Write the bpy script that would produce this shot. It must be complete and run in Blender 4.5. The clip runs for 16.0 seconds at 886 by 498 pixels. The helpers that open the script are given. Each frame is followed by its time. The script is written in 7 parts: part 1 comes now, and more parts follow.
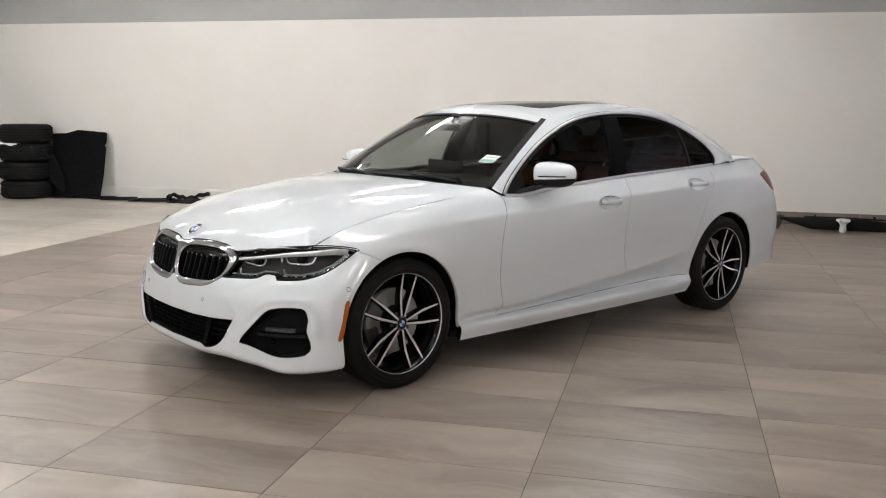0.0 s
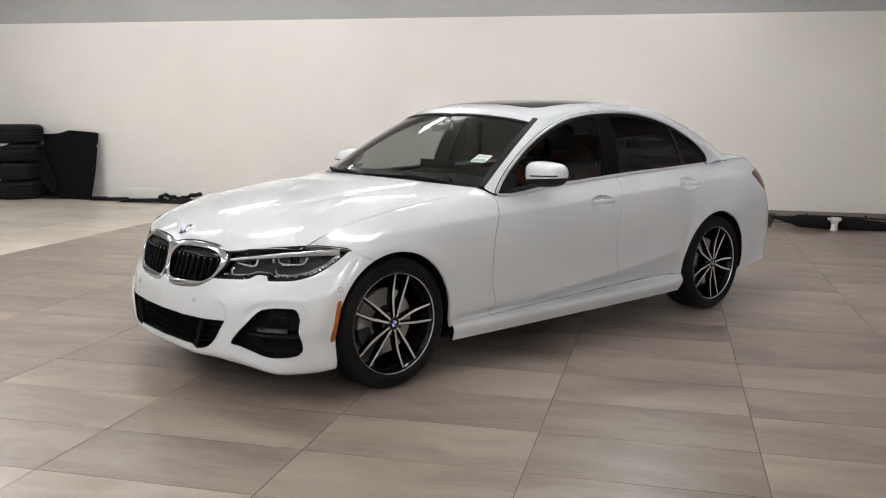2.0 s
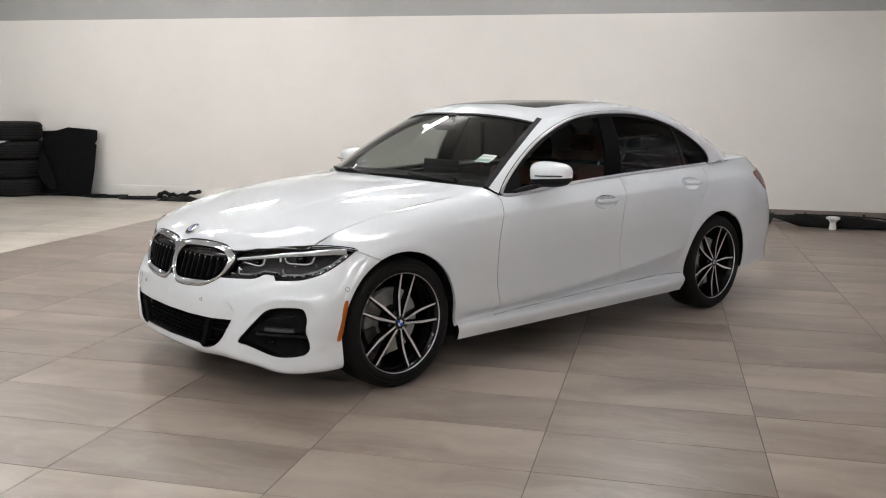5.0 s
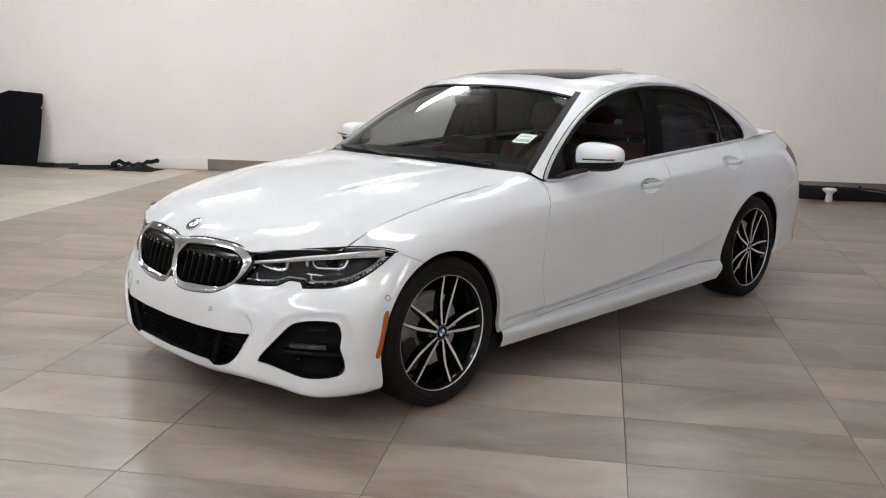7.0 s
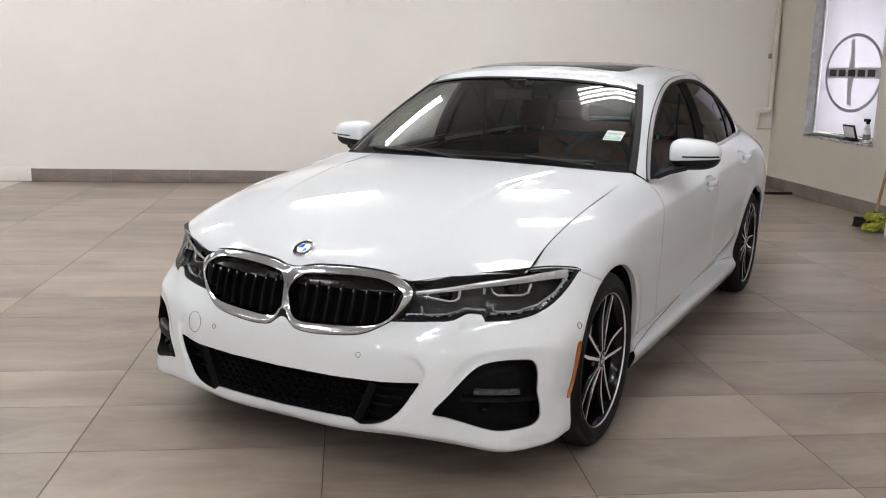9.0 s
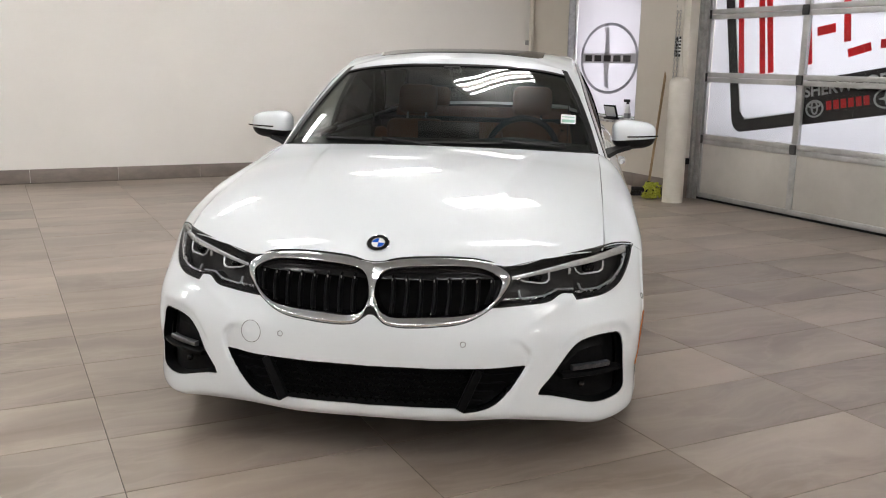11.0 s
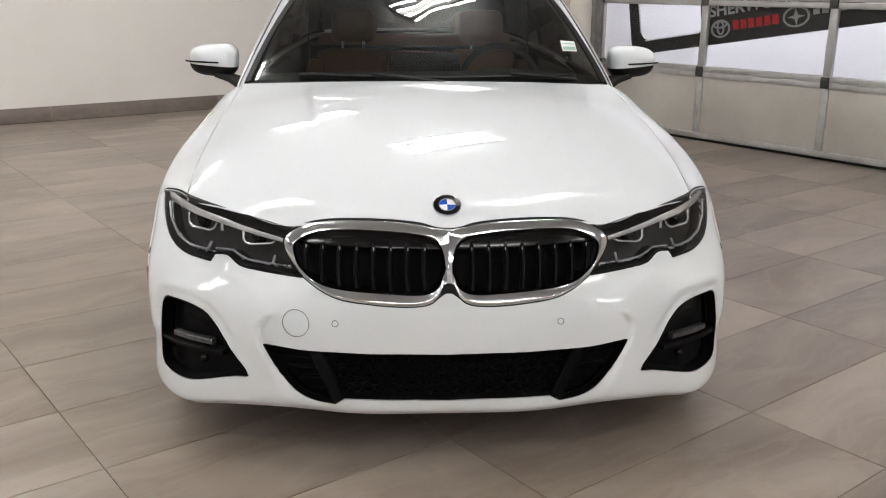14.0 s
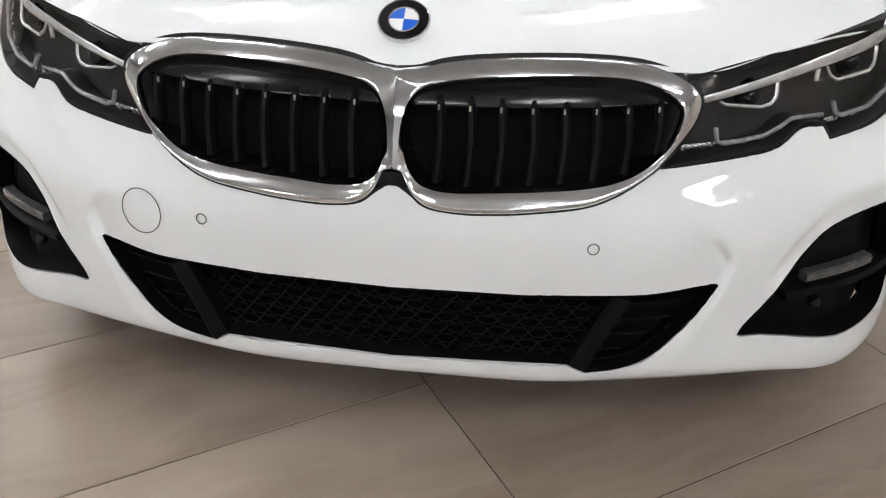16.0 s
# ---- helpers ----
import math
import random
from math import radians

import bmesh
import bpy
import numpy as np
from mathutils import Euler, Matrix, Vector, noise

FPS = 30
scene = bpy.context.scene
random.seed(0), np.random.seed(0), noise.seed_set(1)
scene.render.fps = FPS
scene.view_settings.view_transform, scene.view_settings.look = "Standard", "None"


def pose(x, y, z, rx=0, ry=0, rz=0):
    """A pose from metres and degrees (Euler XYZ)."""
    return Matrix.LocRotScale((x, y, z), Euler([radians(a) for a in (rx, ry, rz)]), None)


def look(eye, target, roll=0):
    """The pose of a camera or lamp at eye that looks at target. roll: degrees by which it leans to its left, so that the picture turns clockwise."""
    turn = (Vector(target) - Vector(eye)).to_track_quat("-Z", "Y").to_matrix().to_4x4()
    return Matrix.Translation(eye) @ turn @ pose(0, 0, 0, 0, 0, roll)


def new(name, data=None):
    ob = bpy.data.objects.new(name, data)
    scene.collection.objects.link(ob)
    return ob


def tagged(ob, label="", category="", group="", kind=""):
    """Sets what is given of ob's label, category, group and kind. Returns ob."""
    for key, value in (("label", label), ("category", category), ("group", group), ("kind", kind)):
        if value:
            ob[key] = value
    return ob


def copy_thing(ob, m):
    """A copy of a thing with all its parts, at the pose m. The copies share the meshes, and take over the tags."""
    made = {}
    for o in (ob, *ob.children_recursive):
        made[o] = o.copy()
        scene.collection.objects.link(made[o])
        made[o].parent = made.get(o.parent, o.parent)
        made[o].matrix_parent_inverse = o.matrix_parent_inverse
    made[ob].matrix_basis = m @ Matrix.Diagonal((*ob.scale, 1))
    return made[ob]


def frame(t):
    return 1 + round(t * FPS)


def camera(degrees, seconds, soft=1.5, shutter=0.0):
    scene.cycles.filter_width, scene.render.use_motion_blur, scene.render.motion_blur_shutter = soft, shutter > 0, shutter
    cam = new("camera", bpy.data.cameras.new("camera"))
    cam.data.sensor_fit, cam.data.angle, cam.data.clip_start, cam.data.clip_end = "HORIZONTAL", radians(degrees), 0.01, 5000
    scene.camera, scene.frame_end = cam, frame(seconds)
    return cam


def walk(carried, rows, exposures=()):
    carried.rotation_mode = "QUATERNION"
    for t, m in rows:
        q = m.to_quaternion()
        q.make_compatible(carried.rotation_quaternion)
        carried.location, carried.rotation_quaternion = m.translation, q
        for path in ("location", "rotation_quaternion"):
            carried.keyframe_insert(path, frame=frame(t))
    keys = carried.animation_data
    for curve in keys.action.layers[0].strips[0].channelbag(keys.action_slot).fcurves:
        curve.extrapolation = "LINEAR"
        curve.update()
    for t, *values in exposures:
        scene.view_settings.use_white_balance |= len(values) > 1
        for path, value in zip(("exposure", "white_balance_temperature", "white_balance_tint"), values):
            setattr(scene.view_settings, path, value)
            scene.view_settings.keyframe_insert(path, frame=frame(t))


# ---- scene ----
cam = camera(52.1, 16.0, 1.1)
PATH = [
    (0, (4.317, -2.736, 1.39), (2.83, -1.435, 1.082), 0.6),
    (0.5, (4.321, -2.734, 1.386), (2.835, -1.432, 1.079), 0.5),
    (1, (4.317, -2.741, 1.388), (2.835, -1.434, 1.08), 0.5),
    (1.5, (4.311, -2.732, 1.385), (2.833, -1.421, 1.077), 0.6),
    (2, (4.315, -2.729, 1.391), (2.838, -1.416, 1.082), 0.5),
    (2.5, (4.321, -2.723, 1.397), (2.846, -1.407, 1.088), 0.5),
    (3, (4.315, -2.723, 1.401), (2.846, -1.402, 1.091), 0.6),
    (3.5, (4.325, -2.73, 1.398), (2.855, -1.409, 1.094), 0.5),
    (6, (4.187, -2.797, 1.442), (2.729, -1.473, 1.092), 0.8),
    (6.5, (3.915, -2.792, 1.482), (2.489, -1.446, 1.088), 0.9),
    (7, (3.51, -2.686, 1.467), (2.14, -1.285, 1.066), 1.0),
    (7.5, (3.133, -2.756, 1.442), (1.849, -1.274, 1.047), 1.0),
    (8, (2.761, -2.914, 1.461), (1.585, -1.345, 1.067), 1.1),
    (8.5, (2.313, -3.024, 1.397), (1.248, -1.376, 1.005), 1.2),
    (11, (0.631, -3.6, 1.369), (0.361, -1.66, 0.963), 1.1),
    (11.5, (0.343, -3.557, 1.323), (0.211, -1.606, 0.904), 1.0),
    (12, (0.069, -3.449, 1.325), (0.064, -1.492, 0.91), 0.9),
    (12.5, (-0.107, -3.447, 1.323), (-0.016, -1.491, 0.916), 0.8),
    (13, (-0.213, -3.453, 1.34), (-0.093, -1.499, 0.929), 0.6),
    (13.5, (-0.215, -3.292, 1.346), (-0.091, -1.344, 0.91), 0.5),
    (14, (-0.152, -3.102, 1.343), (-0.041, -1.184, 0.789), 0.5),
    (14.5, (-0.122, -2.797, 1.311), (-0.05, -0.973, 0.493), 0.8),
    (15, (-0.111, -2.449, 1.271), (-0.104, -0.741, 0.23), 0.8),
    (15.5, (0.068, -2.162, 1.221), (-0.053, -0.459, 0.179), 0.4),
    (16, (0.232, -1.979, 1.171), (0.016, -0.279, 0.139), 0.8),
]
walk(cam, [(t, look(eye, target, roll)) for t, eye, target, roll in PATH],
     [(0, 0.05, 6400, 10), (3.5, 0.05, 6400, 10), (6, 0.05, 6320, 11), (7, 0.11, 6320, 11), (8.7, 0.09, 6340, 11), (11, 0.06, 6470, 10), (12.5, 0.08, 6500, 10), (14.3, 0.04, 6500, 10), (15.3, 0.16, 6480, 10), (16, 0.22, 6420, 10)])

# ---- light ----
world = bpy.data.worlds.new("world")
scene.world = world
world.use_nodes = True
sky = world.node_tree.nodes.new("ShaderNodeTexSky")
sky.sky_type, sky.sun_disc, sky.sun_elevation, sky.sun_rotation = "NISHITA", False, radians(35), radians(200)
world.node_tree.links.new(sky.outputs[0], world.node_tree.nodes["Background"].inputs[0])
world.node_tree.nodes["Background"].inputs[1].default_value = 0.10
TUBE_POWER = 36.6
DAY_POWER = 235.0

# the room stands turned to the car: u along the back wall, v towards it
ROOM_TURN = 34.6
ROOM = pose(0, 0, 0, 0, 0, ROOM_TURN)
WALL_V, WALL_U, LEFT_U, NEAR_V, CEIL = 7.3, 5.1, -9.5, -8.5, 3.85

# ---- materials ----
def material(name, colour, rough=0.5, metal=0.0, coat=0.0, spec=0.5):
    m = bpy.data.materials.new(name)
    m.use_nodes = True
    b = m.node_tree.nodes["Principled BSDF"]
    b.inputs["Base Color"].default_value = (*colour, 1)
    b.inputs["Roughness"].default_value = rough
    b.inputs["Metallic"].default_value = metal
    b.inputs["Coat Weight"].default_value = coat
    b.inputs["Coat Roughness"].default_value = 0.02
    b.inputs["Specular IOR Level"].default_value = spec
    return m


def node(m, kind, **values):
    n = m.node_tree.nodes.new(kind)
    for key, value in values.items():
        n.inputs[key.replace("_", " ")].default_value = value
    return n


def wire(m, a, b):
    m.node_tree.links.new(a, b)


def vary(m, colour_a, colour_b, scale=(8, 8, 8), detail=5.0, rough=None, bump=0.0, bump_scale=60.0, bump_dist=0.002, random_part=False, low=0.35, high=0.65):
    """Two-scale variation of colour, gloss and fine relief in the object's own metres."""
    bsdf = m.node_tree.nodes["Principled BSDF"]
    tc = node(m, "ShaderNodeTexCoord")
    mp = node(m, "ShaderNodeMapping", Scale=scale)
    wire(m, tc.outputs["Object"], mp.inputs["Vector"])
    n1 = node(m, "ShaderNodeTexNoise", Scale=1.0, Detail=detail, Roughness=0.6)
    wire(m, mp.outputs[0], n1.inputs["Vector"])
    ramp = m.node_tree.nodes.new("ShaderNodeValToRGB")
    ramp.color_ramp.elements[0].position, ramp.color_ramp.elements[1].position = low, high
    ramp.color_ramp.elements[0].color, ramp.color_ramp.elements[1].color = (*colour_a, 1), (*colour_b, 1)
    wire(m, n1.outputs[0], ramp.inputs[0])
    wire(m, ramp.outputs[0], bsdf.inputs["Base Color"])
    if rough:
        mr = node(m, "ShaderNodeMapRange", To_Min=rough[0], To_Max=rough[1])
        wire(m, n1.outputs[0], mr.inputs["Value"])
        wire(m, mr.outputs[0], bsdf.inputs["Roughness"])
    if bump:
        n2 = node(m, "ShaderNodeTexNoise", Scale=bump_scale, Detail=3.0)
        wire(m, tc.outputs["Object"], n2.inputs["Vector"])
        bp = node(m, "ShaderNodeBump", Strength=bump, Distance=bump_dist)
        wire(m, n2.outputs[0], bp.inputs["Height"])
        wire(m, bp.outputs[0], bsdf.inputs["Normal"])
    return m


def glass(name, tint, gloss=1.0, base=0.05):
    """A thin pane: tinted view through it and a mirror sheen that grows at a slant."""
    m = bpy.data.materials.new(name)
    m.use_nodes = True
    m.node_tree.nodes.remove(m.node_tree.nodes["Principled BSDF"])
    out = m.node_tree.nodes["Material Output"]
    tr = node(m, "ShaderNodeBsdfTransparent", Color=(*tint, 1))
    gl = node(m, "ShaderNodeBsdfGlossy", Roughness=0.01, Color=(gloss, gloss, gloss, 1))
    lw = node(m, "ShaderNodeLayerWeight", Blend=0.5)
    pw = node(m, "ShaderNodeMath")
    pw.operation = "POWER"
    pw.inputs[1].default_value = 5.0
    ma = node(m, "ShaderNodeMath")
    ma.operation = "MULTIPLY_ADD"
    ma.inputs[1].default_value, ma.inputs[2].default_value = 0.93, base
    mx = node(m, "ShaderNodeMixShader")
    wire(m, lw.outputs["Facing"], pw.inputs[0])
    wire(m, pw.outputs[0], ma.inputs[0])
    wire(m, ma.outputs[0], mx.inputs[0])
    wire(m, tr.outputs[0], mx.inputs[1])
    wire(m, gl.outputs[0], mx.inputs[2])
    wire(m, mx.outputs[0], out.inputs[0])
    return m


def glow(name, colour, strength):
    m = material(name, (0.8, 0.8, 0.8))
    b = m.node_tree.nodes["Principled BSDF"]
    b.inputs["Emission Color"].default_value = (*colour, 1)
    b.inputs["Emission Strength"].default_value = strength
    return m


PAINT = material("white_paint", (0.78, 0.80, 0.81), 0.5, 0.0, 1.0, 0.12)
PAINT.node_tree.nodes["Principled BSDF"].inputs["Coat Roughness"].default_value = 0.012
vary(PAINT, (0.731, 0.765, 0.797), (0.775, 0.808, 0.837), (900, 900, 900), 2.0)
CHROME = material("chrome", (0.82, 0.82, 0.84), 0.06, 1.0)
vary(CHROME, (0.74, 0.755, 0.80), (0.80, 0.815, 0.86), (20, 20, 20), 3.0, rough=(0.03, 0.07))
SATIN = vary(material("satin_metal", (0.55, 0.55, 0.56), 0.28, 1.0), (0.48, 0.48, 0.49), (0.60, 0.60, 0.61), (30, 30, 30), 4.0, rough=(0.22, 0.34))
TRIM_METAL = vary(material("brushed_trim", (0.7, 0.7, 0.71), 0.4, 0.8), (0.62, 0.62, 0.63), (0.72, 0.72, 0.73), (40, 40, 40), 3.0, rough=(0.30, 0.40))
RIM_SILVER = vary(material("machined_rim", (0.7, 0.7, 0.71), 0.4, 0.75), (0.72, 0.72, 0.74), (0.82, 0.82, 0.84), (60, 60, 60), 4.0, rough=(0.34, 0.46))
GLOSS_BLACK = material("gloss_black", (0.004, 0.004, 0.0045), 0.12, 0.0, 0.0, 0.3)
vary(GLOSS_BLACK, (0.003, 0.003, 0.0035), (0.006, 0.006, 0.0065), (40, 40, 40), 3.0, rough=(0.10, 0.2))
PLASTIC = vary(material("black_plastic", (0.006, 0.006, 0.0065), 0.5, spec=0.2), (0.007, 0.007, 0.0075), (0.013, 0.013, 0.0135), (30, 30, 30), 5.0, rough=(0.42, 0.6), bump=0.15, bump_scale=500, bump_dist=0.0005)
INTAKE_BLACK = vary(material("matt_black", (0.004, 0.004, 0.0045), 0.5, spec=0.09), (0.003, 0.003, 0.0035), (0.006, 0.006, 0.0065), (60, 60, 60), 3.0, rough=(0.4, 0.6))
DARK = vary(material("dark_void", (0.003, 0.003, 0.003), 0.8, spec=0.05), (0.004, 0.004, 0.0042), (0.007, 0.007, 0.0072))
RUBBER = vary(material("tyre_rubber", (0.007, 0.007, 0.007), 0.6, spec=0.2), (0.005, 0.005, 0.005), (0.010, 0.0098, 0.0096), (14, 14, 14), 6.0, rough=(0.5, 0.75), bump=0.3, bump_scale=300, bump_dist=0.001)
OLD_RUBBER = vary(material("dusty_rubber", (0.01, 0.01, 0.01), 0.7, spec=0.2), (0.006, 0.006, 0.0065), (0.014, 0.0135, 0.0135), (9, 9, 9), 6.0, rough=(0.55, 0.85), bump=0.3, bump_scale=200, bump_dist=0.001)
LEATHER = vary(material("cognac_leather", (0.24, 0.085, 0.03), 0.5, spec=0.3), (0.135, 0.046, 0.017), (0.18, 0.064, 0.025), (12, 12, 12), 5.0, rough=(0.38, 0.55), bump=0.35, bump_scale=260, bump_dist=0.001)
CABIN = vary(material("dark_cabin_trim", (0.008, 0.008, 0.0085), 0.65, spec=0.15), (0.006, 0.006, 0.0065), (0.011, 0.011, 0.0115), (14, 14, 14), 4.0, rough=(0.55, 0.75), bump=0.2, bump_scale=400, bump_dist=0.0006)
HEADLINER = vary(material("headliner_cloth", (0.03, 0.03, 0.03), 0.9, spec=0.1), (0.026, 0.026, 0.026), (0.036, 0.036, 0.036), (40, 40, 40))
AMBER = material("amber_lens", (0.62, 0.15, 0.012), 0.18, 0.0, 0.5)
vary(AMBER, (0.38, 0.095, 0.012), (0.46, 0.125, 0.02), (60, 60, 200), 2.0)
RED_LENS = material("red_lens", (0.13, 0.004, 0.007), 0.25, 0.0, 0.1, 0.3)
BLUE = material("enamel_blue", (0.01, 0.10, 0.55), 0.2, 0.0, 1.0)
WHITE_ENAMEL = material("enamel_white", (0.80, 0.82, 0.84), 0.2, 0.0, 1.0)
CLEAR = glass("clear_lens", (0.92, 0.93, 0.94), 0.45, 0.02)
SCREEN = glass("windscreen_glass", (0.50, 0.535, 0.51), 1.0, 0.065)
SIDE_GLASS = glass("side_glass", (0.55, 0.58, 0.56), 0.28, 0.025)
TINT_GLASS = glass("privacy_glass", (0.03, 0.032, 0.032), 0.42, 0.035)
PANE = glass("door_pane", (0.92, 0.94, 0.93), 0.35, 0.015)
LAMP_GREY = vary(material("lamp_bezel", (0.016, 0.016, 0.018), 0.45, 0.0, 0.0, 0.25), (0.020, 0.0185, 0.018), (0.032, 0.030, 0.029), (40, 40, 40))
LIGHT_GUIDE = vary(material("light_guide", (0.6, 0.62, 0.65), 0.2, 0.2, 0.8), (0.20, 0.21, 0.225), (0.36, 0.37, 0.39), (120, 120, 120), 2.0)
FOG_LENS = vary(material("fog_lens", (0.10, 0.103, 0.108), 0.3, 0.3, 0.25), (0.035, 0.037, 0.040), (0.10, 0.103, 0.108), (90, 90, 90))
LAMP_DIM = vary(material("lamp_satin", (0.4, 0.405, 0.415), 0.3, 0.8), (0.28, 0.285, 0.295), (0.46, 0.465, 0.475), (70, 70, 70), 3.0, rough=(0.2, 0.34))
LAMP_SILVER = vary(material("lamp_silver", (0.8, 0.81, 0.83), 0.25, 0.7), (0.70, 0.71, 0.73), (0.88, 0.89, 0.91), (60, 60, 60), 3.0, rough=(0.16, 0.30))
ROOF_GLASS = material("sunroof_glass", (0.010, 0.010, 0.011), 0.10, 0.0, 0.0, 0.25)

WALL = vary(material("wall_paint", (0.78, 0.755, 0.715), 0.6), (0.765, 0.738, 0.70), (0.80, 0.775, 0.74), (0.7, 0.7, 0.7), 6.0, rough=(0.5, 0.68), bump=0.12, bump_scale=90, bump_dist=0.002)
WALL_R = vary(material("side_wall_paint", (0.60, 0.55, 0.48), 0.6), (0.575, 0.53, 0.46), (0.63, 0.58, 0.51), (0.8, 0.8, 0.8), 6.0, rough=(0.5, 0.68), bump=0.12, bump_scale=90, bump_dist=0.002)
WALL_GREY = vary(material("upper_and_unseen_wall_grey", (0.40, 0.40, 0.39), 0.65), (0.38, 0.38, 0.37), (0.43, 0.43, 0.42), (0.8, 0.8, 0.8), 6.0, rough=(0.55, 0.7), bump=0.1, bump_scale=90, bump_dist=0.002)
CEILING = vary(material("ceiling_paint", (0.36, 0.36, 0.355), 0.8), (0.34, 0.34, 0.335), (0.385, 0.385, 0.38), (0.6, 0.6, 0.6))
BASEBOARD = vary(material("base_tile", (0.20, 0.165, 0.145), 0.45), (0.175, 0.145, 0.127), (0.235, 0.195, 0.17), (5, 5, 12), 6.0, rough=(0.35, 0.55))
WHITE_TRIM = vary(material("white_trim", (0.74, 0.72, 0.68), 0.5), (0.71, 0.69, 0.65), (0.77, 0.75, 0.71), (3, 3, 3))
GROUT = vary(material("grout", (0.13, 0.11, 0.095), 0.9), (0.055, 0.047, 0.04), (0.09, 0.077, 0.066), (4, 4, 4))


def tile_stone(name, dark, mid, light, rough, per_island=False):
    """Stone-look porcelain: long streaks, fine veins, a tone of its own for each tile."""
    m = material(name, mid, 0.35)
    bsdf = m.node_tree.nodes["Principled BSDF"]
    if per_island:
        seed = node(m, "ShaderNodeNewGeometry").outputs["Random Per Island"]
    else:
        seed = node(m, "ShaderNodeObjectInfo").outputs["Random"]
    tc = node(m, "ShaderNodeTexCoord")
    tw = node(m, "ShaderNodeMath")
    tw.operation = "MULTIPLY"
    tw.inputs[1].default_value = 37.0
    wire(m, seed, tw.inputs[0])
    mp = node(m, "ShaderNodeMapping", Scale=(1.0, 3.4, 1.0))
    mp.inputs["Rotation"].default_value = (0, 0, radians(7))
    wire(m, tc.outputs["Object"], mp.inputs["Vector"])
    warp = node(m, "ShaderNodeTexNoise", Scale=1.3, Detail=2.0)
    warp.noise_dimensions = "4D"
    wire(m, tc.outputs["Object"], warp.inputs["Vector"])
    wire(m, tw.outputs[0], warp.inputs["W"])
    add = node(m, "ShaderNodeVectorMath")
    add.operation = "MULTIPLY_ADD"
    add.inputs[1].default_value = (1.7, 1.7, 0)
    wire(m, warp.outputs[1], add.inputs[0])
    wire(m, mp.outputs[0], add.inputs[2])
    n1 = node(m, "ShaderNodeTexNoise", Scale=1.0, Detail=4.0, Roughness=0.5)
    n1.noise_dimensions = "4D"
    wire(m, add.outputs[0], n1.inputs["Vector"])
    wire(m, tw.outputs[0], n1.inputs["W"])
    ramp = m.node_tree.nodes.new("ShaderNodeValToRGB")
    e = ramp.color_ramp.elements
    e[0].position, e[0].color = 0.32, (*dark, 1)
    e[1].position, e[1].color = 0.69, (*light, 1)
    k = e.new(0.5)
    k.color = (*mid, 1)
    wire(m, n1.outputs[0], ramp.inputs[0])
    tone = node(m, "ShaderNodeMapRange", To_Min=0.79, To_Max=1.13)
    wire(m, seed, tone.inputs["Value"])
    mul = node(m, "ShaderNodeVectorMath")
    mul.operation = "MULTIPLY"
    wire(m, ramp.outputs[0], mul.inputs[0])
    wire(m, tone.outputs[0], mul.inputs[1])
    # fine pale veins
    vein = node(m, "ShaderNodeTexNoise", Scale=1.6, Detail=4.0, Roughness=0.6)
    vein.noise_dimensions = "4D"
    wire(m, add.outputs[0], vein.inputs["Vector"])
    wire(m, tw.outputs[0], vein.inputs["W"])
    vr = m.node_tree.nodes.new("ShaderNodeValToRGB")
    v = vr.color_ramp.elements
    v[0].position, v[0].color = 0.445, (0, 0, 0, 1)
    v[1].position, v[1].color = 0.555, (0, 0, 0, 1)
    vk = v.new(0.5)
    vk.color = (0.15, 0.15, 0.15, 1)
    wire(m, vein.outputs[0], vr.inputs[0])
    mix = node(m, "ShaderNodeMix")
    mix.data_type = "RGBA"
    wire(m, vr.outputs[0], mix.inputs[0])
    wire(m, mul.outputs[0], mix.inputs[6])
    mix.inputs[7].default_value = (light[0] * 1.25, light[1] * 1.25, light[2] * 1.25, 1)
    wire(m, mix.outputs[2], bsdf.inputs["Base Color"])
    mr = node(m, "ShaderNodeMapRange", To_Min=rough[0], To_Max=rough[1])
    wire(m, n1.outputs[0], mr.inputs["Value"])
    wire(m, mr.outputs[0], bsdf.inputs["Roughness"])
    bp = node(m, "ShaderNodeBump", Strength=0.06, Distance=0.002)
    wire(m, n1.outputs[0], bp.inputs["Height"])
    wire(m, bp.outputs[0], bsdf.inputs["Normal"])
    return m


TAUPE = ((0.200, 0.156, 0.124), (0.287, 0.235, 0.195), (0.380, 0.319, 0.269))
CREAM = ((0.50, 0.45, 0.385), (0.57, 0.52, 0.45), (0.65, 0.60, 0.53))
TILE_DARK = tile_stone("taupe_tile", *TAUPE, (0.26, 0.42))
TILE_DARK_FAR = tile_stone("taupe_tile_far", *TAUPE, (0.26, 0.42), True)
TILE_LIGHT_FAR = tile_stone("cream_tile_far", *CREAM, (0.26, 0.42), True)
ALU = vary(material("door_aluminium", (0.52, 0.52, 0.51), 0.42, 0.6), (0.45, 0.45, 0.44), (0.60, 0.60, 0.59), (6, 6, 6), 6.0, rough=(0.35, 0.55))
DOOR_PANEL = vary(material("door_panel_grey", (0.52, 0.49, 0.45), 0.5), (0.47, 0.445, 0.405), (0.57, 0.54, 0.495), (1.5, 1.5, 1.5), 6.0, rough=(0.4, 0.6))
STEEL_DARK = vary(material("dark_steel", (0.06, 0.06, 0.06), 0.5, 0.6), (0.045, 0.045, 0.045), (0.09, 0.088, 0.085), (10, 10, 10), 6.0, rough=(0.4, 0.65))
STEEL = vary(material("galvanised_steel", (0.40, 0.40, 0.39), 0.45, 0.7), (0.33, 0.33, 0.32), (0.48, 0.48, 0.47), (14, 14, 14), 6.0, rough=(0.35, 0.6))
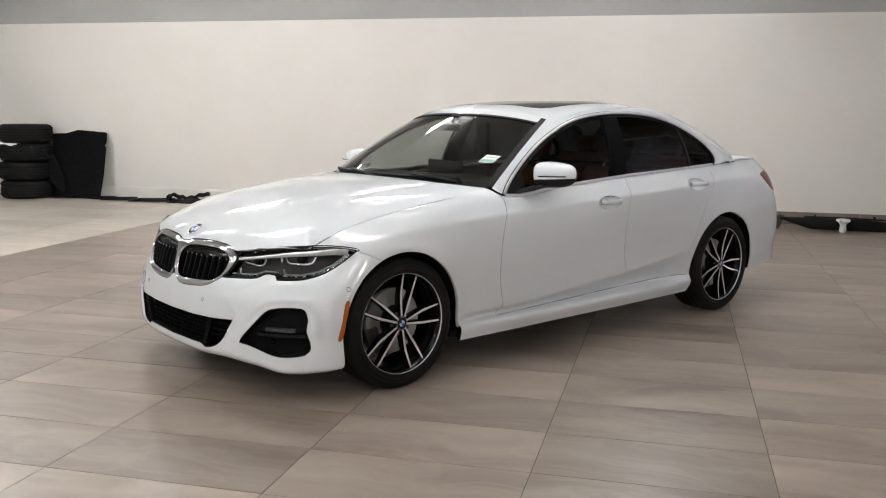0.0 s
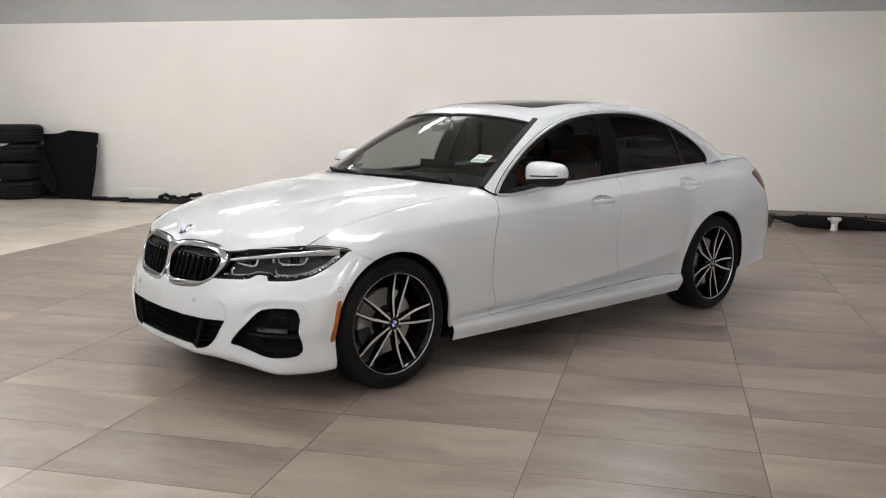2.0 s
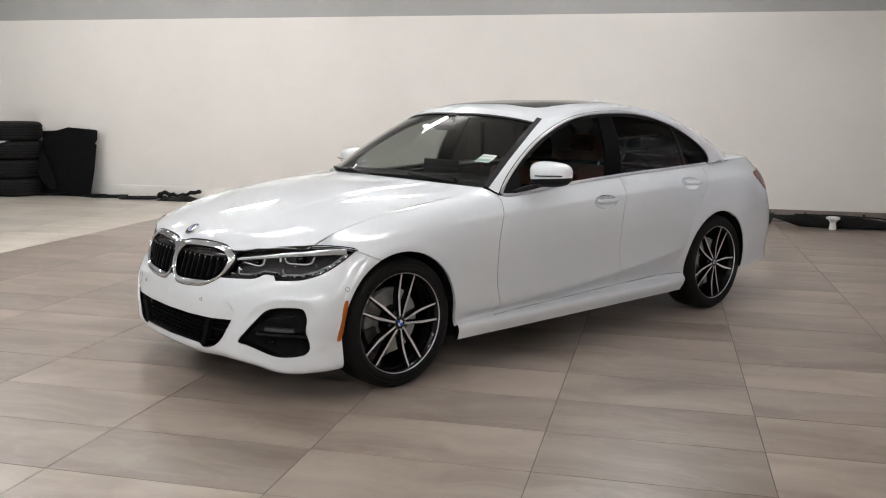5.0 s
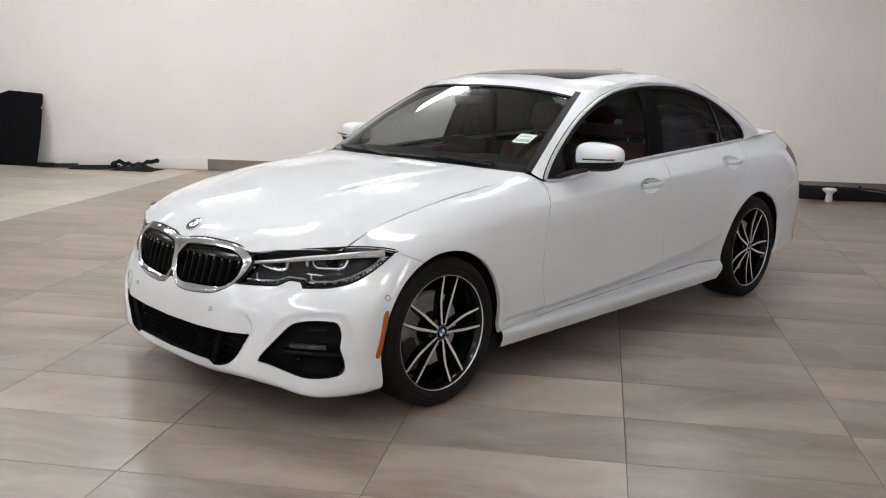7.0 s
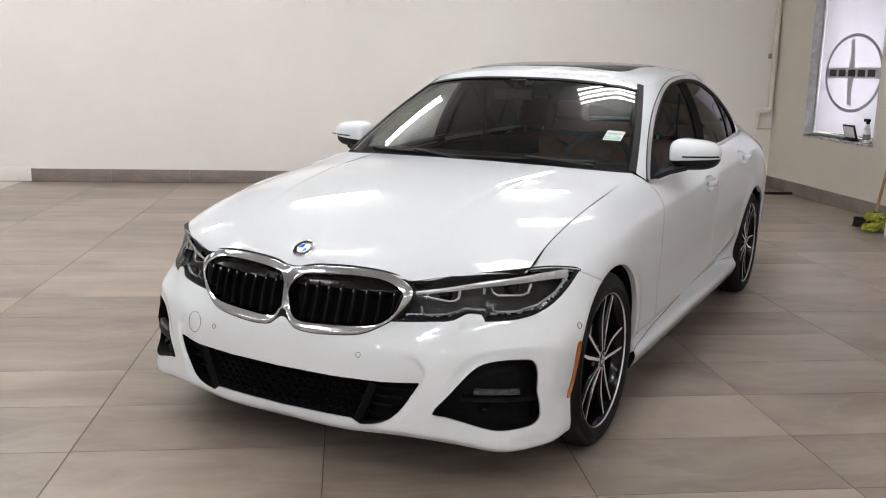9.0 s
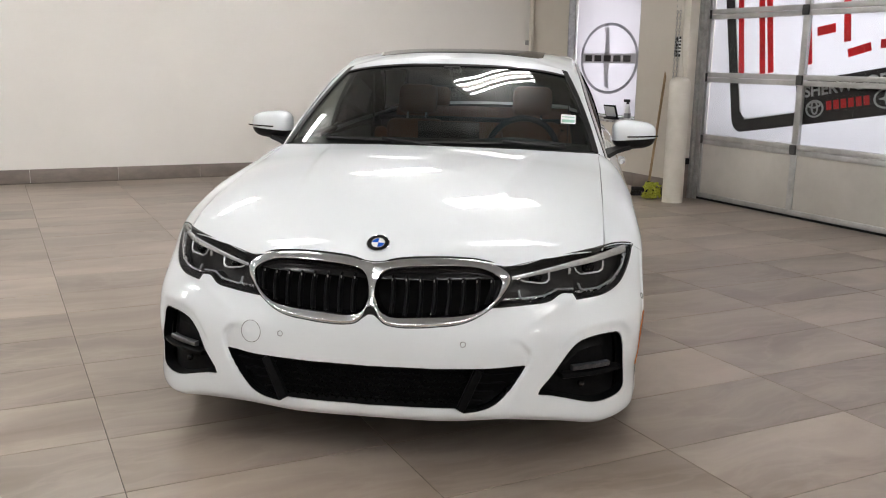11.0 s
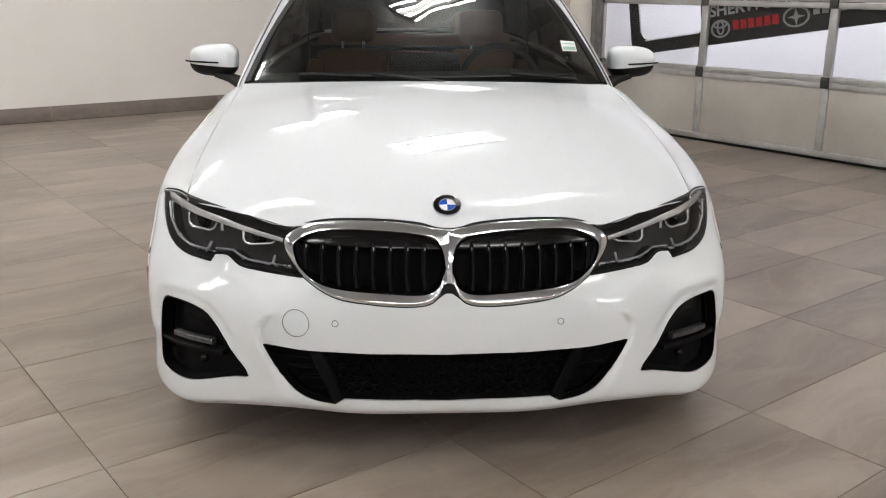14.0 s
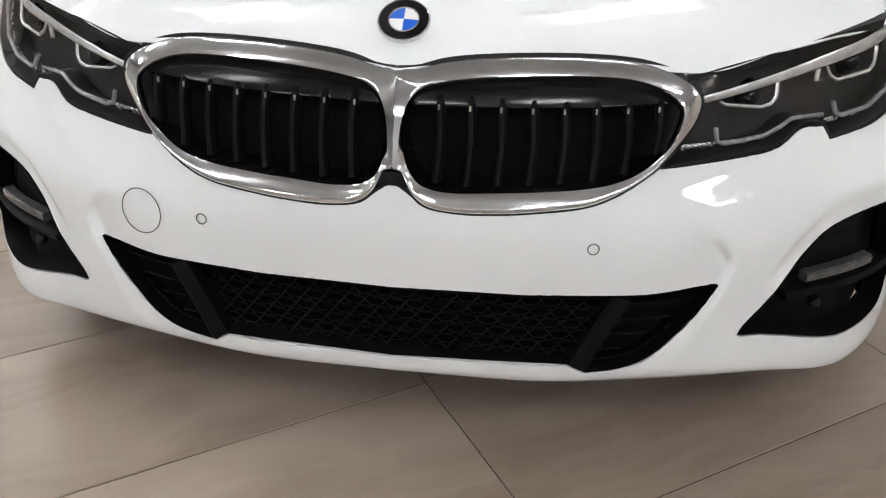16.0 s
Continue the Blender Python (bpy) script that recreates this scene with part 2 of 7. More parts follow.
SIGN_RED = material("sign_red", (0.62, 0.028, 0.035), 0.5)
SIGN_BLACK = material("sign_black", (0.022, 0.017, 0.02), 0.5)
SIGN_GREY = material("sign_grey", (0.22, 0.225, 0.235), 0.45)
SIGN_LIGHT = material("sign_light_grey", (0.62, 0.62, 0.63), 0.5)
SIGN_TEXT = material("sign_pale", (0.82, 0.82, 0.82), 0.5)
PVC = vary(material("cream_pipe", (0.62, 0.58, 0.50), 0.45), (0.59, 0.55, 0.47), (0.66, 0.62, 0.54), (6, 6, 6))
BOLLARD = vary(material("cream_sleeve", (0.66, 0.62, 0.55), 0.4), (0.62, 0.58, 0.51), (0.70, 0.66, 0.59), (5, 5, 5), 5.0, rough=(0.32, 0.5))
WOOD = vary(material("broom_wood", (0.30, 0.20, 0.10), 0.6), (0.24, 0.155, 0.075), (0.36, 0.25, 0.135), (30, 30, 3), 6.0)
LIME = vary(material("lime_bristle", (0.42, 0.45, 0.04), 0.7), (0.34, 0.37, 0.03), (0.52, 0.54, 0.07), (90, 90, 20))
FELT = vary(material("black_felt", (0.005, 0.005, 0.006), 0.9, spec=0.1), (0.004, 0.004, 0.005), (0.008, 0.008, 0.009), (25, 25, 25), 6.0, bump=0.4, bump_scale=400, bump_dist=0.002)
PAPER = vary(material("white_paper", (0.78, 0.78, 0.77), 0.6), (0.75, 0.75, 0.74), (0.80, 0.80, 0.79), (20, 20, 20))
STICKER_GREEN = material("sticker_green", (0.30, 0.52, 0.42), 0.5)
TUBE = glow("fluorescent_tube", (1.0, 0.981, 0.961), TUBE_POWER)


def film(name, colour):
    """Printed sheet that lets daylight through."""
    m = material(name, colour, 0.5)
    t, x = node(m, "ShaderNodeBsdfTranslucent", Color=(*colour, 1)), node(m, "ShaderNodeMixShader", Fac=0.5)
    wire(m, m.node_tree.nodes["Principled BSDF"].outputs[0], x.inputs[1])
    wire(m, t.outputs[0], x.inputs[2])
    wire(m, x.outputs[0], m.node_tree.nodes["Material Output"].inputs[0])
    return m


FILM = film("white_film", (0.74, 0.73, 0.76))
FILM_GREY = film("grey_print", (0.30, 0.30, 0.32))
FILM_PALE = film("pale_print", (0.58, 0.58, 0.60))
FILM_RED = film("red_print", (0.80, 0.05, 0.06))

# ---- building helpers ----
def smooth(bm, angle=35):
    bm.normal_update()
    lim = radians(angle)
    for f in bm.faces:
        f.smooth = True
    for e in bm.edges:
        if len(e.link_faces) == 2 and e.calc_face_angle(0) > lim:
            e.smooth = False


def part(name, bm, mat, parent=None, label="", angle=35, flat=False):
    """Links a bmesh as one mesh object, under a thing or a part if one is given."""
    if not flat:
        smooth(bm, angle)
    me = bpy.data.meshes.new(name)
    bm.to_mesh(me)
    bm.free()
    for m in mat if isinstance(mat, (list, tuple)) else [mat]:
        me.materials.append(m)
    ob = new(name, me)
    ob.parent = parent
    if label:
        tagged(ob, label)
    return ob


def thing(name, m, label, category, group="", kind=""):
    ob = new(name)
    ob.matrix_world = m
    ob.empty_display_size = 0.1
    return tagged(ob, label, category, group, kind)


def box(bm, lo, hi, bevel=0.0, m=None, seg=2):
    """A box from corner to corner, with rounded edges if wanted."""
    r = bmesh.ops.create_cube(bm, size=1.0)
    size = [b - a for a, b in zip(lo, hi)]
    mid = [(a + b) / 2 for a, b in zip(lo, hi)]
    for v in r["verts"]:
        v.co = Vector([c * s + o for c, s, o in zip(v.co, size, mid)])
    vs = r["verts"]
    if bevel:
        es = list({e for v in vs for e in v.link_edges})
        out = bmesh.ops.bevel(bm, geom=es, offset=bevel, segments=seg, affect="EDGES", profile=0.5)
        vs = list({v for f in out["faces"] for v in f.verts} | {v for v in vs if v.is_valid})
    if m is not None:
        seen = set(vs)
        stack = list(vs)
        while stack:
            v = stack.pop()
            for e in v.link_edges:
                o = e.other_vert(v)
                if o not in seen:
                    seen.add(o)
                    stack.append(o)
        for v in seen:
            v.co = m @ v.co
    return bm


def boxed(lo, hi, bevel=0.0, m=None):
    return box(bmesh.new(), lo, hi, bevel, m)


def rod(bm, a, b, r, seg=12, r2=None, caps=True):
    """A round bar from a to b."""
    a, b = Vector(a), Vector(b)
    d = b - a
    rot = d.to_track_quat("Z", "Y").to_matrix().to_4x4()
    bmesh.ops.create_cone(bm, cap_ends=caps, segments=seg, radius1=r, radius2=r if r2 is None else r2, depth=d.length, matrix=Matrix.Translation((a + b) / 2) @ rot)
    return bm


def sweep(bm, path, profile, closed=False, up=None, widths=None):
    """Carries a closed profile (list of (a, b)) along a path; up gives the profile's b direction at each point."""
    n = len(path)
    path = [Vector(p) for p in path]
    rings = []
    for i, p in enumerate(path):
        q0 = path[i - 1] if closed or i > 0 else path[i]
        q1 = path[(i + 1) % n] if closed or i < n - 1 else path[i]
        t = (q1 - q0).normalized()
        b = Vector(up[i] if isinstance(up, list) else (up or (0, 0, 1)))
        side = t.cross(b).normalized()
        bb = side.cross(t).normalized()
        k = widths[i] if widths else 1.0
        rings.append([bm.verts.new(p + side * u * k + bb * w) for u, w in profile])
    k = len(profile)
    for i in range(n if closed else n - 1):
        r0, r1 = rings[i], rings[(i + 1) % n]
        for j in range(k):
            bm.faces.new((r0[j], r0[(j + 1) % k], r1[(j + 1) % k], r1[j]))
    if not closed:
        bm.faces.new(list(reversed(rings[0])))
        bm.faces.new(rings[-1])
    bmesh.ops.recalc_face_normals(bm, faces=bm.faces)
    return bm


def ring_profile(r, n=8, a=1.0, b=1.0):
    return [(a * r * math.cos(2 * math.pi * k / n), b * r * math.sin(2 * math.pi * k / n)) for k in range(n)]


def lathe(bm, profile, seg=48, axis="x"):
    """Turns a profile of (radius, along) about an axis."""
    rings = []
    for k in range(seg):
        a = 2 * math.pi * k / seg
        c, s = math.cos(a), math.sin(a)
        row = []
        for r, h in profile:
            p = (h, r * c, r * s) if axis == "x" else (r * c, r * s, h)
            row.append(bm.verts.new(p))
        rings.append(row)
    for k in range(seg):
        r0, r1 = rings[k], rings[(k + 1) % seg]
        for j in range(len(profile) - 1):
            bm.faces.new((r0[j], r0[j + 1], r1[j + 1], r1[j]))
    bmesh.ops.remove_doubles(bm, verts=bm.verts, dist=1e-6)
    bmesh.ops.recalc_face_normals(bm, faces=bm.faces)
    return bm


def slab(bm, outline, z0, z1):
    """A plate with the given outline in x and y between two heights."""
    top = [bm.verts.new((x, y, z1)) for x, y in outline]
    low = [bm.verts.new((x, y, z0)) for x, y in outline]
    bm.faces.new(top)
    bm.faces.new(list(reversed(low)))
    n = len(outline)
    for i in range(n):
        bm.faces.new((top[i], low[i], low[(i + 1) % n], top[(i + 1) % n]))
    bmesh.ops.recalc_face_normals(bm, faces=bm.faces)
    return bm


def moved(bm, m):
    bmesh.ops.transform(bm, matrix=m, verts=bm.verts)
    return bm


def rounded(w, h, r, n=6):
    """Outline of a rounded rectangle about the origin."""
    out = []
    for cx, cy, a0 in ((w / 2 - r, h / 2 - r, 0), (-w / 2 + r, h / 2 - r, 90), (-w / 2 + r, -h / 2 + r, 180), (w / 2 - r, -h / 2 + r, 270)):
        for k in range(n + 1):
            a = radians(a0 + 90 * k / n)
            out.append((cx + r * math.cos(a), cy + r * math.sin(a)))
    return out

# ---- the room ----
def structure(name, bm, mat, label, m=ROOM, angle=35):
    ob = part(name, bm, mat, None, label, angle)
    ob.matrix_world = m
    ob["kind"] = "structure"
    return ob


UPPER = 2.57
structure("wall_north", boxed((LEFT_U - 0.2, WALL_V, 0), (WALL_U + 0.2, WALL_V + 0.2, UPPER)), WALL, "smooth off-white painted long back wall")
structure("wall_north_upper", boxed((LEFT_U - 0.2, WALL_V + 0.006, UPPER), (WALL_U + 0.2, WALL_V + 0.2, CEIL)), WALL_GREY, "grey painted upper band of the back wall")
# unseen closing walls, assumed; grey keeps bounced light from under the car
structure("wall_west", boxed((LEFT_U - 0.2, NEAR_V, 0), (LEFT_U, WALL_V, CEIL)), WALL_GREY, "unseen plain side wall, greyed to cut bounced light")
structure("wall_south", boxed((LEFT_U - 0.2, NEAR_V - 0.2, 0), (WALL_U + 0.2, NEAR_V, CEIL)), WALL_GREY, "unseen plain wall behind the open floor, greyed to cut bounced light")
structure("ceiling", boxed((LEFT_U - 0.2, NEAR_V - 0.2, CEIL), (WALL_U + 0.2, WALL_V + 0.2, CEIL + 0.2)), CEILING, "plain pale ceiling")

# side wall with the window opening and the vehicle door opening
WIN_V0, WIN_V1, WIN_Z0, WIN_Z1 = 5.05, 6.48, 0.73, 2.28
DOOR_V0, DOOR_V1, DOOR_Z1 = -0.75, 4.0, 3.16
bm = bmesh.new()
for lo, hi in (((WIN_V1, 0), (WALL_V, CEIL)), ((DOOR_V1, 0), (WIN_V0, CEIL)), ((WIN_V0, 0), (WIN_V1, WIN_Z0)), ((WIN_V0, WIN_Z1), (WIN_V1, CEIL)),
               ((DOOR_V0, DOOR_Z1), (DOOR_V1, CEIL)), ((NEAR_V, 0), (DOOR_V0, CEIL))):
    box(bm, (WALL_U, lo[0], lo[1]), (WALL_U + 0.35, hi[0], hi[1]))
structure("wall_east", bm, WALL_R, "beige painted wall with a window and a glazed overhead door")

# skirting of dark tile, white skirting beside the pale floor
PALE_U = -3.86
bm = bmesh.new()
u = PALE_U
while u < WALL_U - 0.02:
    box(bm, (u + 0.0015, WALL_V - 0.012, 0), (min(u + 0.9, WALL_U) - 0.0015, WALL_V, 0.15), 0.002)
    u += 0.9
structure("baseboard_north", bm, BASEBOARD, "dark taupe tile skirting along the wall")
bm = bmesh.new()
for v0, v1 in ((DOOR_V1 + 0.16, 5.0), (5.0, 5.9), (5.9, 6.8), (6.8, WALL_V - 0.012)):
    box(bm, (WALL_U - 0.012, v0 + 0.0015, 0), (WALL_U, v1 - 0.0015, 0.15), 0.002)
structure("baseboard_east", bm, BASEBOARD, "dark taupe tile skirting along the wall")
structure("baseboard_pale", boxed((LEFT_U, WALL_V - 0.014, 0), (PALE_U, WALL_V, 0.17), 0.004), WHITE_TRIM, "white painted skirting beside the pale floor")


# ---- window with a white poster ----
def board(name, parent, items, mat, label=""):
    """Flat printed shapes as thin plates: outlines in (across, up)."""
    bm = bmesh.new()
    for outline, z in items:
        slab(bm, outline, z, z + 0.0012)
    return part(name, bm, mat, parent, label, flat=True)


def rect(x0, y0, x1, y1):
    return [(x0, y0), (x1, y0), (x1, y1), (x0, y1)]


def facing(u, v, z):
    """Pose on the side wall: x to the viewer's right, y up, z out into the room."""
    return ROOM @ Matrix.Translation((u, v, z)) @ Matrix(((0, 0, -1, 0), (-1, 0, 0, 0), (0, 1, 0, 0), (0, 0, 0, 1)))


win = thing("window_1", ROOM @ Matrix.Translation((WALL_U, 0, 0)), "deep-set window with a grey metal frame", "window", kind="structure")
bm = bmesh.new()
FR = 0.03
for lo, hi in (((0.10, WIN_V0, WIN_Z0), (0.16, WIN_V0 + FR, WIN_Z1)), ((0.10, WIN_V1 - FR, WIN_Z0), (0.16, WIN_V1, WIN_Z1)),
               ((0.10, WIN_V0 + FR, WIN_Z0), (0.16, WIN_V1 - FR, WIN_Z0 + 0.03)), ((0.10, WIN_V0 + FR, WIN_Z1 - FR), (0.16, WIN_V1 - FR, WIN_Z1))):
    box(bm, lo, hi, 0.004)
part("window_frame", bm, ALU, win)
bm = bmesh.new()
for lo, hi in (((0.004, WIN_V1 - 0.012, WIN_Z0), (0.10, WIN_V1, WIN_Z1)), ((0.004, WIN_V0, WIN_Z0), (0.10, WIN_V0 + 0.012, WIN_Z1)), ((0.004, WIN_V0 + 0.012, WIN_Z1 - 0.012), (0.10, WIN_V1 - 0.012, WIN_Z1))):
    box(bm, lo, hi)
part("reveal", bm, STEEL, win)
part("window_sill", boxed((-0.012, WIN_V0 - 0.01, WIN_Z0 - 0.03), (0.10, WIN_V1 + 0.01, WIN_Z0), 0.004), SATIN, win)
p = part("pane", boxed((0.125, WIN_V0 + FR, WIN_Z0 + 0.03), (0.131, WIN_V1 - FR, WIN_Z1 - FR)), PANE, win)
p.visible_shadow = False

poster = thing("window_poster", facing(WALL_U + 0.122, 5.77, 1.437), "white backlit poster with a silver ring emblem", "poster")
part("sheet", slab(bmesh.new(), rect(-0.67, -0.66, 0.68, 0.80), -0.002, 0.0), FILM, poster, flat=True)


def annulus(rx, ry, w, n=64):
    bm = bmesh.new()
    outer = [bm.verts.new((rx * math.cos(2 * math.pi * k / n), ry * math.sin(2 * math.pi * k / n), 0.0015)) for k in range(n)]
    inner = [bm.verts.new(((rx - w) * math.cos(2 * math.pi * k / n), (ry - w * 0.75) * math.sin(2 * math.pi * k / n), 0.0015)) for k in range(n)]
    for k in range(n):
        bm.faces.new((outer[k], outer[(k + 1) % n], inner[(k + 1) % n], inner[k]))
    return bm


part("ring", annulus(0.57, 0.42, 0.045), FILM_GREY, poster, flat=True)
blade = []
for k in range(9):
    blade.append((-0.10 + 0.03 * math.sin(k / 8 * 3.0), 0.0 + 0.355 * k / 8))
board("emblem_blade", poster, [(blade + [(-0.02, 0.36), (0.035, 0.0)], 0.0006), ([(x * -1 - 0.06, -y) for x, y in blade] + [(-0.06, -0.33), (-0.10, 0.0)], 0.0006)], FILM_PALE)
board("bar", poster, [(rect(-0.53, -0.055, 0.53, 0.06), 0.0018)], FILM_PALE)
board("lettering_bar", poster, [(rect(-0.47 + 0.19 * k, -0.035, -0.33 + 0.19 * k, 0.038), 0.0034) for k in range(5)], SIGN_BLACK)

# ---- overhead door ----
door = thing("overhead_door", ROOM @ Matrix.Translation((WALL_U + 0.02, 0, 0)), "aluminium sectional overhead door with glazed upper sections, closed", "door", kind="structure")
SECTIONS = ((0.02, 0.628), (0.628, 1.258), (1.258, 1.882), (1.882, 2.505), (2.505, 3.12))
MULLIONS = [DOOR_V1 - 0.03, 2.735, 1.505, 0.275, DOOR_V0 + 0.03]
for i, (z0, z1) in enumerate(SECTIONS):
    bm = bmesh.new()
    box(bm, (0.0, DOOR_V0 + 0.01, z0 + 0.002), (0.045, DOOR_V1 - 0.01, z0 + 0.05), 0.005)
    box(bm, (0.0, DOOR_V0 + 0.01, z1 - 0.05), (0.045, DOOR_V1 - 0.01, z1 - 0.002), 0.005)
    part("rail", bm, ALU, door)
    for k, v in enumerate(MULLIONS):
        w = 0.034 if 0 < k < 4 else 0.028
        part("mullion", boxed((0.002, v - w, z0 + 0.05), (0.043, v + w, z1 - 0.05), 0.004), ALU, door)
        if i:
            part("hinge", boxed((-0.022, v - 0.035, z0 - 0.045), (0.0, v + 0.035, z0 + 0.045), 0.006), STEEL_DARK, door)
    for k in range(4):
        a, b = MULLIONS[k + 1], MULLIONS[k]
        wa, wb = (0.034 if k + 1 < 4 else 0.028), (0.034 if k else 0.028)
        if i == 0:
            part("lower_panel", boxed((0.014, a + wa, z0 + 0.05), (0.03, b - wb, z1 - 0.05), 0.003), DOOR_PANEL, door, "grey solid lower panel")
        else:
            p = part("pane", boxed((0.018, a + wa, z0 + 0.05), (0.024, b - wb, z1 - 0.05)), PANE, door)
            p.visible_shadow = False
part("bottom_seal", boxed((-0.006, DOOR_V0 + 0.01, 0.0), (0.05, DOOR_V1 - 0.01, 0.022), 0.006), RUBBER, door, "black rubber seal")
bm = bmesh.new()
box(bm, (-0.075, DOOR_V1 + 0.005, 0.0), (0.035, DOOR_V1 + 0.05, DOOR_Z1), 0.004)
box(bm, (-0.035, DOOR_V1 - 0.055, 0.0), (-0.022, DOOR_V1 + 0.005, DOOR_Z1), 0.002)
part("track", bm, STEEL, door, "galvanised steel guide track")
part("jamb", boxed((0.005, DOOR_V1 + 0.05, 0.0), (0.04, DOOR_V1 + 0.13, DOOR_Z1), 0.004), STEEL_DARK, door)

# white banner right behind the panes, with a slanted plate picture on it
banner = thing("door_banner", facing(WALL_U + 0.085, 2.6, 0.0), "white banner with a black-framed plate picture and red bars", "banner")
part("sheet", slab(bmesh.new(), rect(-1.36, 0.63, 3.32, 3.1), -0.002, 0.0), FILM, banner, flat=True)
SLANT = Matrix.Translation((-0.997, 0.715, 0)) @ pose(0, 0, 0, 0, 0, 9.2) @ Matrix(((1, -0.01, 0, 0), (0, 1, 0, 0), (0, 0, 1, 0), (0, 0, 0, 1)))


def slanted(outline):
    return [tuple((SLANT @ Vector((x, y, 0)))[:2]) for x, y in outline]


def shifted(outline, dx, dy):
    return [(x + dx, y + dy) for x, y in outline]


frame_out, frame_in = shifted(rounded(4.2, 2.1, 0.13), 2.1, 1.05), shifted(rounded(3.944, 1.844, 0.09), 2.1, 1.05)
bm = bmesh.new()
vo = [bm.verts.new((*p, 0.001)) for p in slanted(frame_out)]
vi = [bm.verts.new((*p, 0.001)) for p in slanted(frame_in)]
for k in range(len(vo)):
    bm.faces.new((vo[k], vo[(k + 1) % len(vo)], vi[(k + 1) % len(vi)], vi[k]))
part("plate_frame", bm, SIGN_BLACK, banner, "black rounded frame", flat=True)
board("plate_gloss", banner, [(slanted(rect(0.17, 0.118, 0.80, 0.128)), 0.0024), (slanted(rect(0.118, 0.2, 0.128, 1.9)), 0.0024)], SIGN_LIGHT)
board("name_band", banner, [(slanted([(0.835, 0.1), (0.835, 0.36), (0.865, 0.394), (2.315, 0.394), (2.36, 0.36), (2.36, 0.1)]), 0.0022)], SIGN_BLACK, "black name band")


def stroke(x0, y0, x1, y1, w=0.036):
    """Slanted plain bar between two places on the banner."""
    d = Vector((x1 - x0, y1 - y0)).normalized() * w
    return [(x0 - d.y, y0 + d.x), (x0 + d.y, y0 - d.x), (x1 + d.y, y1 - d.x), (x1 - d.y, y1 + d.x)]


for x0, y0, x1, y1 in ((-1.02, 2.08, -0.932, 1.296), (-0.753, 2.10, -0.657, 1.308), (-0.658, 2.11, -0.554, 1.32), (-0.16, 1.80, -0.107, 1.40), (0.225, 2.10, 0.285, 1.60), (0.30, 1.50, 0.53, 1.56),
                       (0.83, 1.86, 0.862, 1.62), (0.62, 1.58, 0.82, 1.59), (1.07, 2.20, 1.11, 1.62), (1.20, 2.22, 1.288, 1.634), (1.47, 2.25, 1.556, 1.678), (1.76, 2.28, 1.84, 1.72), (2.1, 2.32, 2.18, 1.77)):
    board("red_bar", banner, [(stroke(x0, y0, x1, y1), 0.003)], FILM_RED, "red bar in place of characters")
board("red_dash", banner, [(stroke(-0.049, 1.69, 0.148, 1.722, 0.040), 0.003)], FILM_RED)
txt = bpy.data.curves.new("band_text", "FONT")
txt.body, txt.size, txt.extrude = "SHERWOOD PARK", 0.140, 0.0006
txt.offset = 0.004
tob = bpy.data.objects.new("band_text", txt)
me = bpy.data.meshes.new_from_object(tob)
bpy.data.objects.remove(tob)
ob = new("band_text", me)
me.materials.clear()
me.materials.append(FILM)
ob.parent = banner
ob.matrix_local = SLANT @ pose(0.925, 0.247, 0.0042) @ Matrix.Diagonal((1.355 / max(v.co.x for v in me.vertices), 1.0, 1, 1))


def emblem(cx, cy, rx, ry):
    bm = annulus(rx, ry, 0.022, 32)
    m = SLANT @ Matrix.Translation((cx, cy, 0.0022))
    return moved(bm, m)


part("emblem", emblem(1.035, 0.132, 0.102, 0.080), FILM_PALE, banner, flat=True)
part("emblem", emblem(1.035, 0.140, 0.042, 0.064), FILM_PALE, banner, flat=True)
part("emblem", emblem(1.035, 0.168, 0.078, 0.034), FILM_PALE, banner, flat=True)
part("emblem", emblem(1.775, 0.140, 0.125, 0.086), FILM_PALE, banner, flat=True)
star = [(0.085, 0), (0.018, 0.014), (0, 0.075), (-0.018, 0.014), (-0.085, 0), (-0.018, -0.014), (0, -0.075), (0.018, -0.014)]
board("emblem_star", banner, [(slanted(shifted(star, 1.775, 0.140)), 0.0036)], FILM_PALE)
board("red_name_bar", banner, [(slanted(rect(1.165 + 0.078 * k, 0.105, 1.222 + 0.078 * k, 0.185)), 0.0036) for k in range(6)], FILM_RED)
board("pale_name_bar", banner, [(slanted(rect(1.93 + 0.077 * k, 0.135, 1.985 + 0.077 * k, 0.18)), 0.0036) for k in range(4)], SIGN_LIGHT)

# daylight behind the door and the window
for name, v, z, w, h in (("door_daylight", 1.6, 1.9, 4.6, 2.5), ("window_daylight", 5.75, 1.5, 1.2, 1.5)):
    la = bpy.data.lights.new(name, "AREA")
    la.shape, la.size, la.size_y, la.energy, la.color = "RECTANGLE", w, h, DAY_POWER * w * h / 11.5, (1.0, 0.96, 1.0)
    lo = new(name, la)
    lo.matrix_world = ROOM @ look((WALL_U + 0.9 if "door" in name else WALL_U + 0.6, v, z), (0, v, z))
structure("outside_ground", boxed((WALL_U + 0.35, NEAR_V, -0.22), (WALL_U + 6, WALL_V + 0.2, -0.02)), GROUT, "plain paved ground outside")

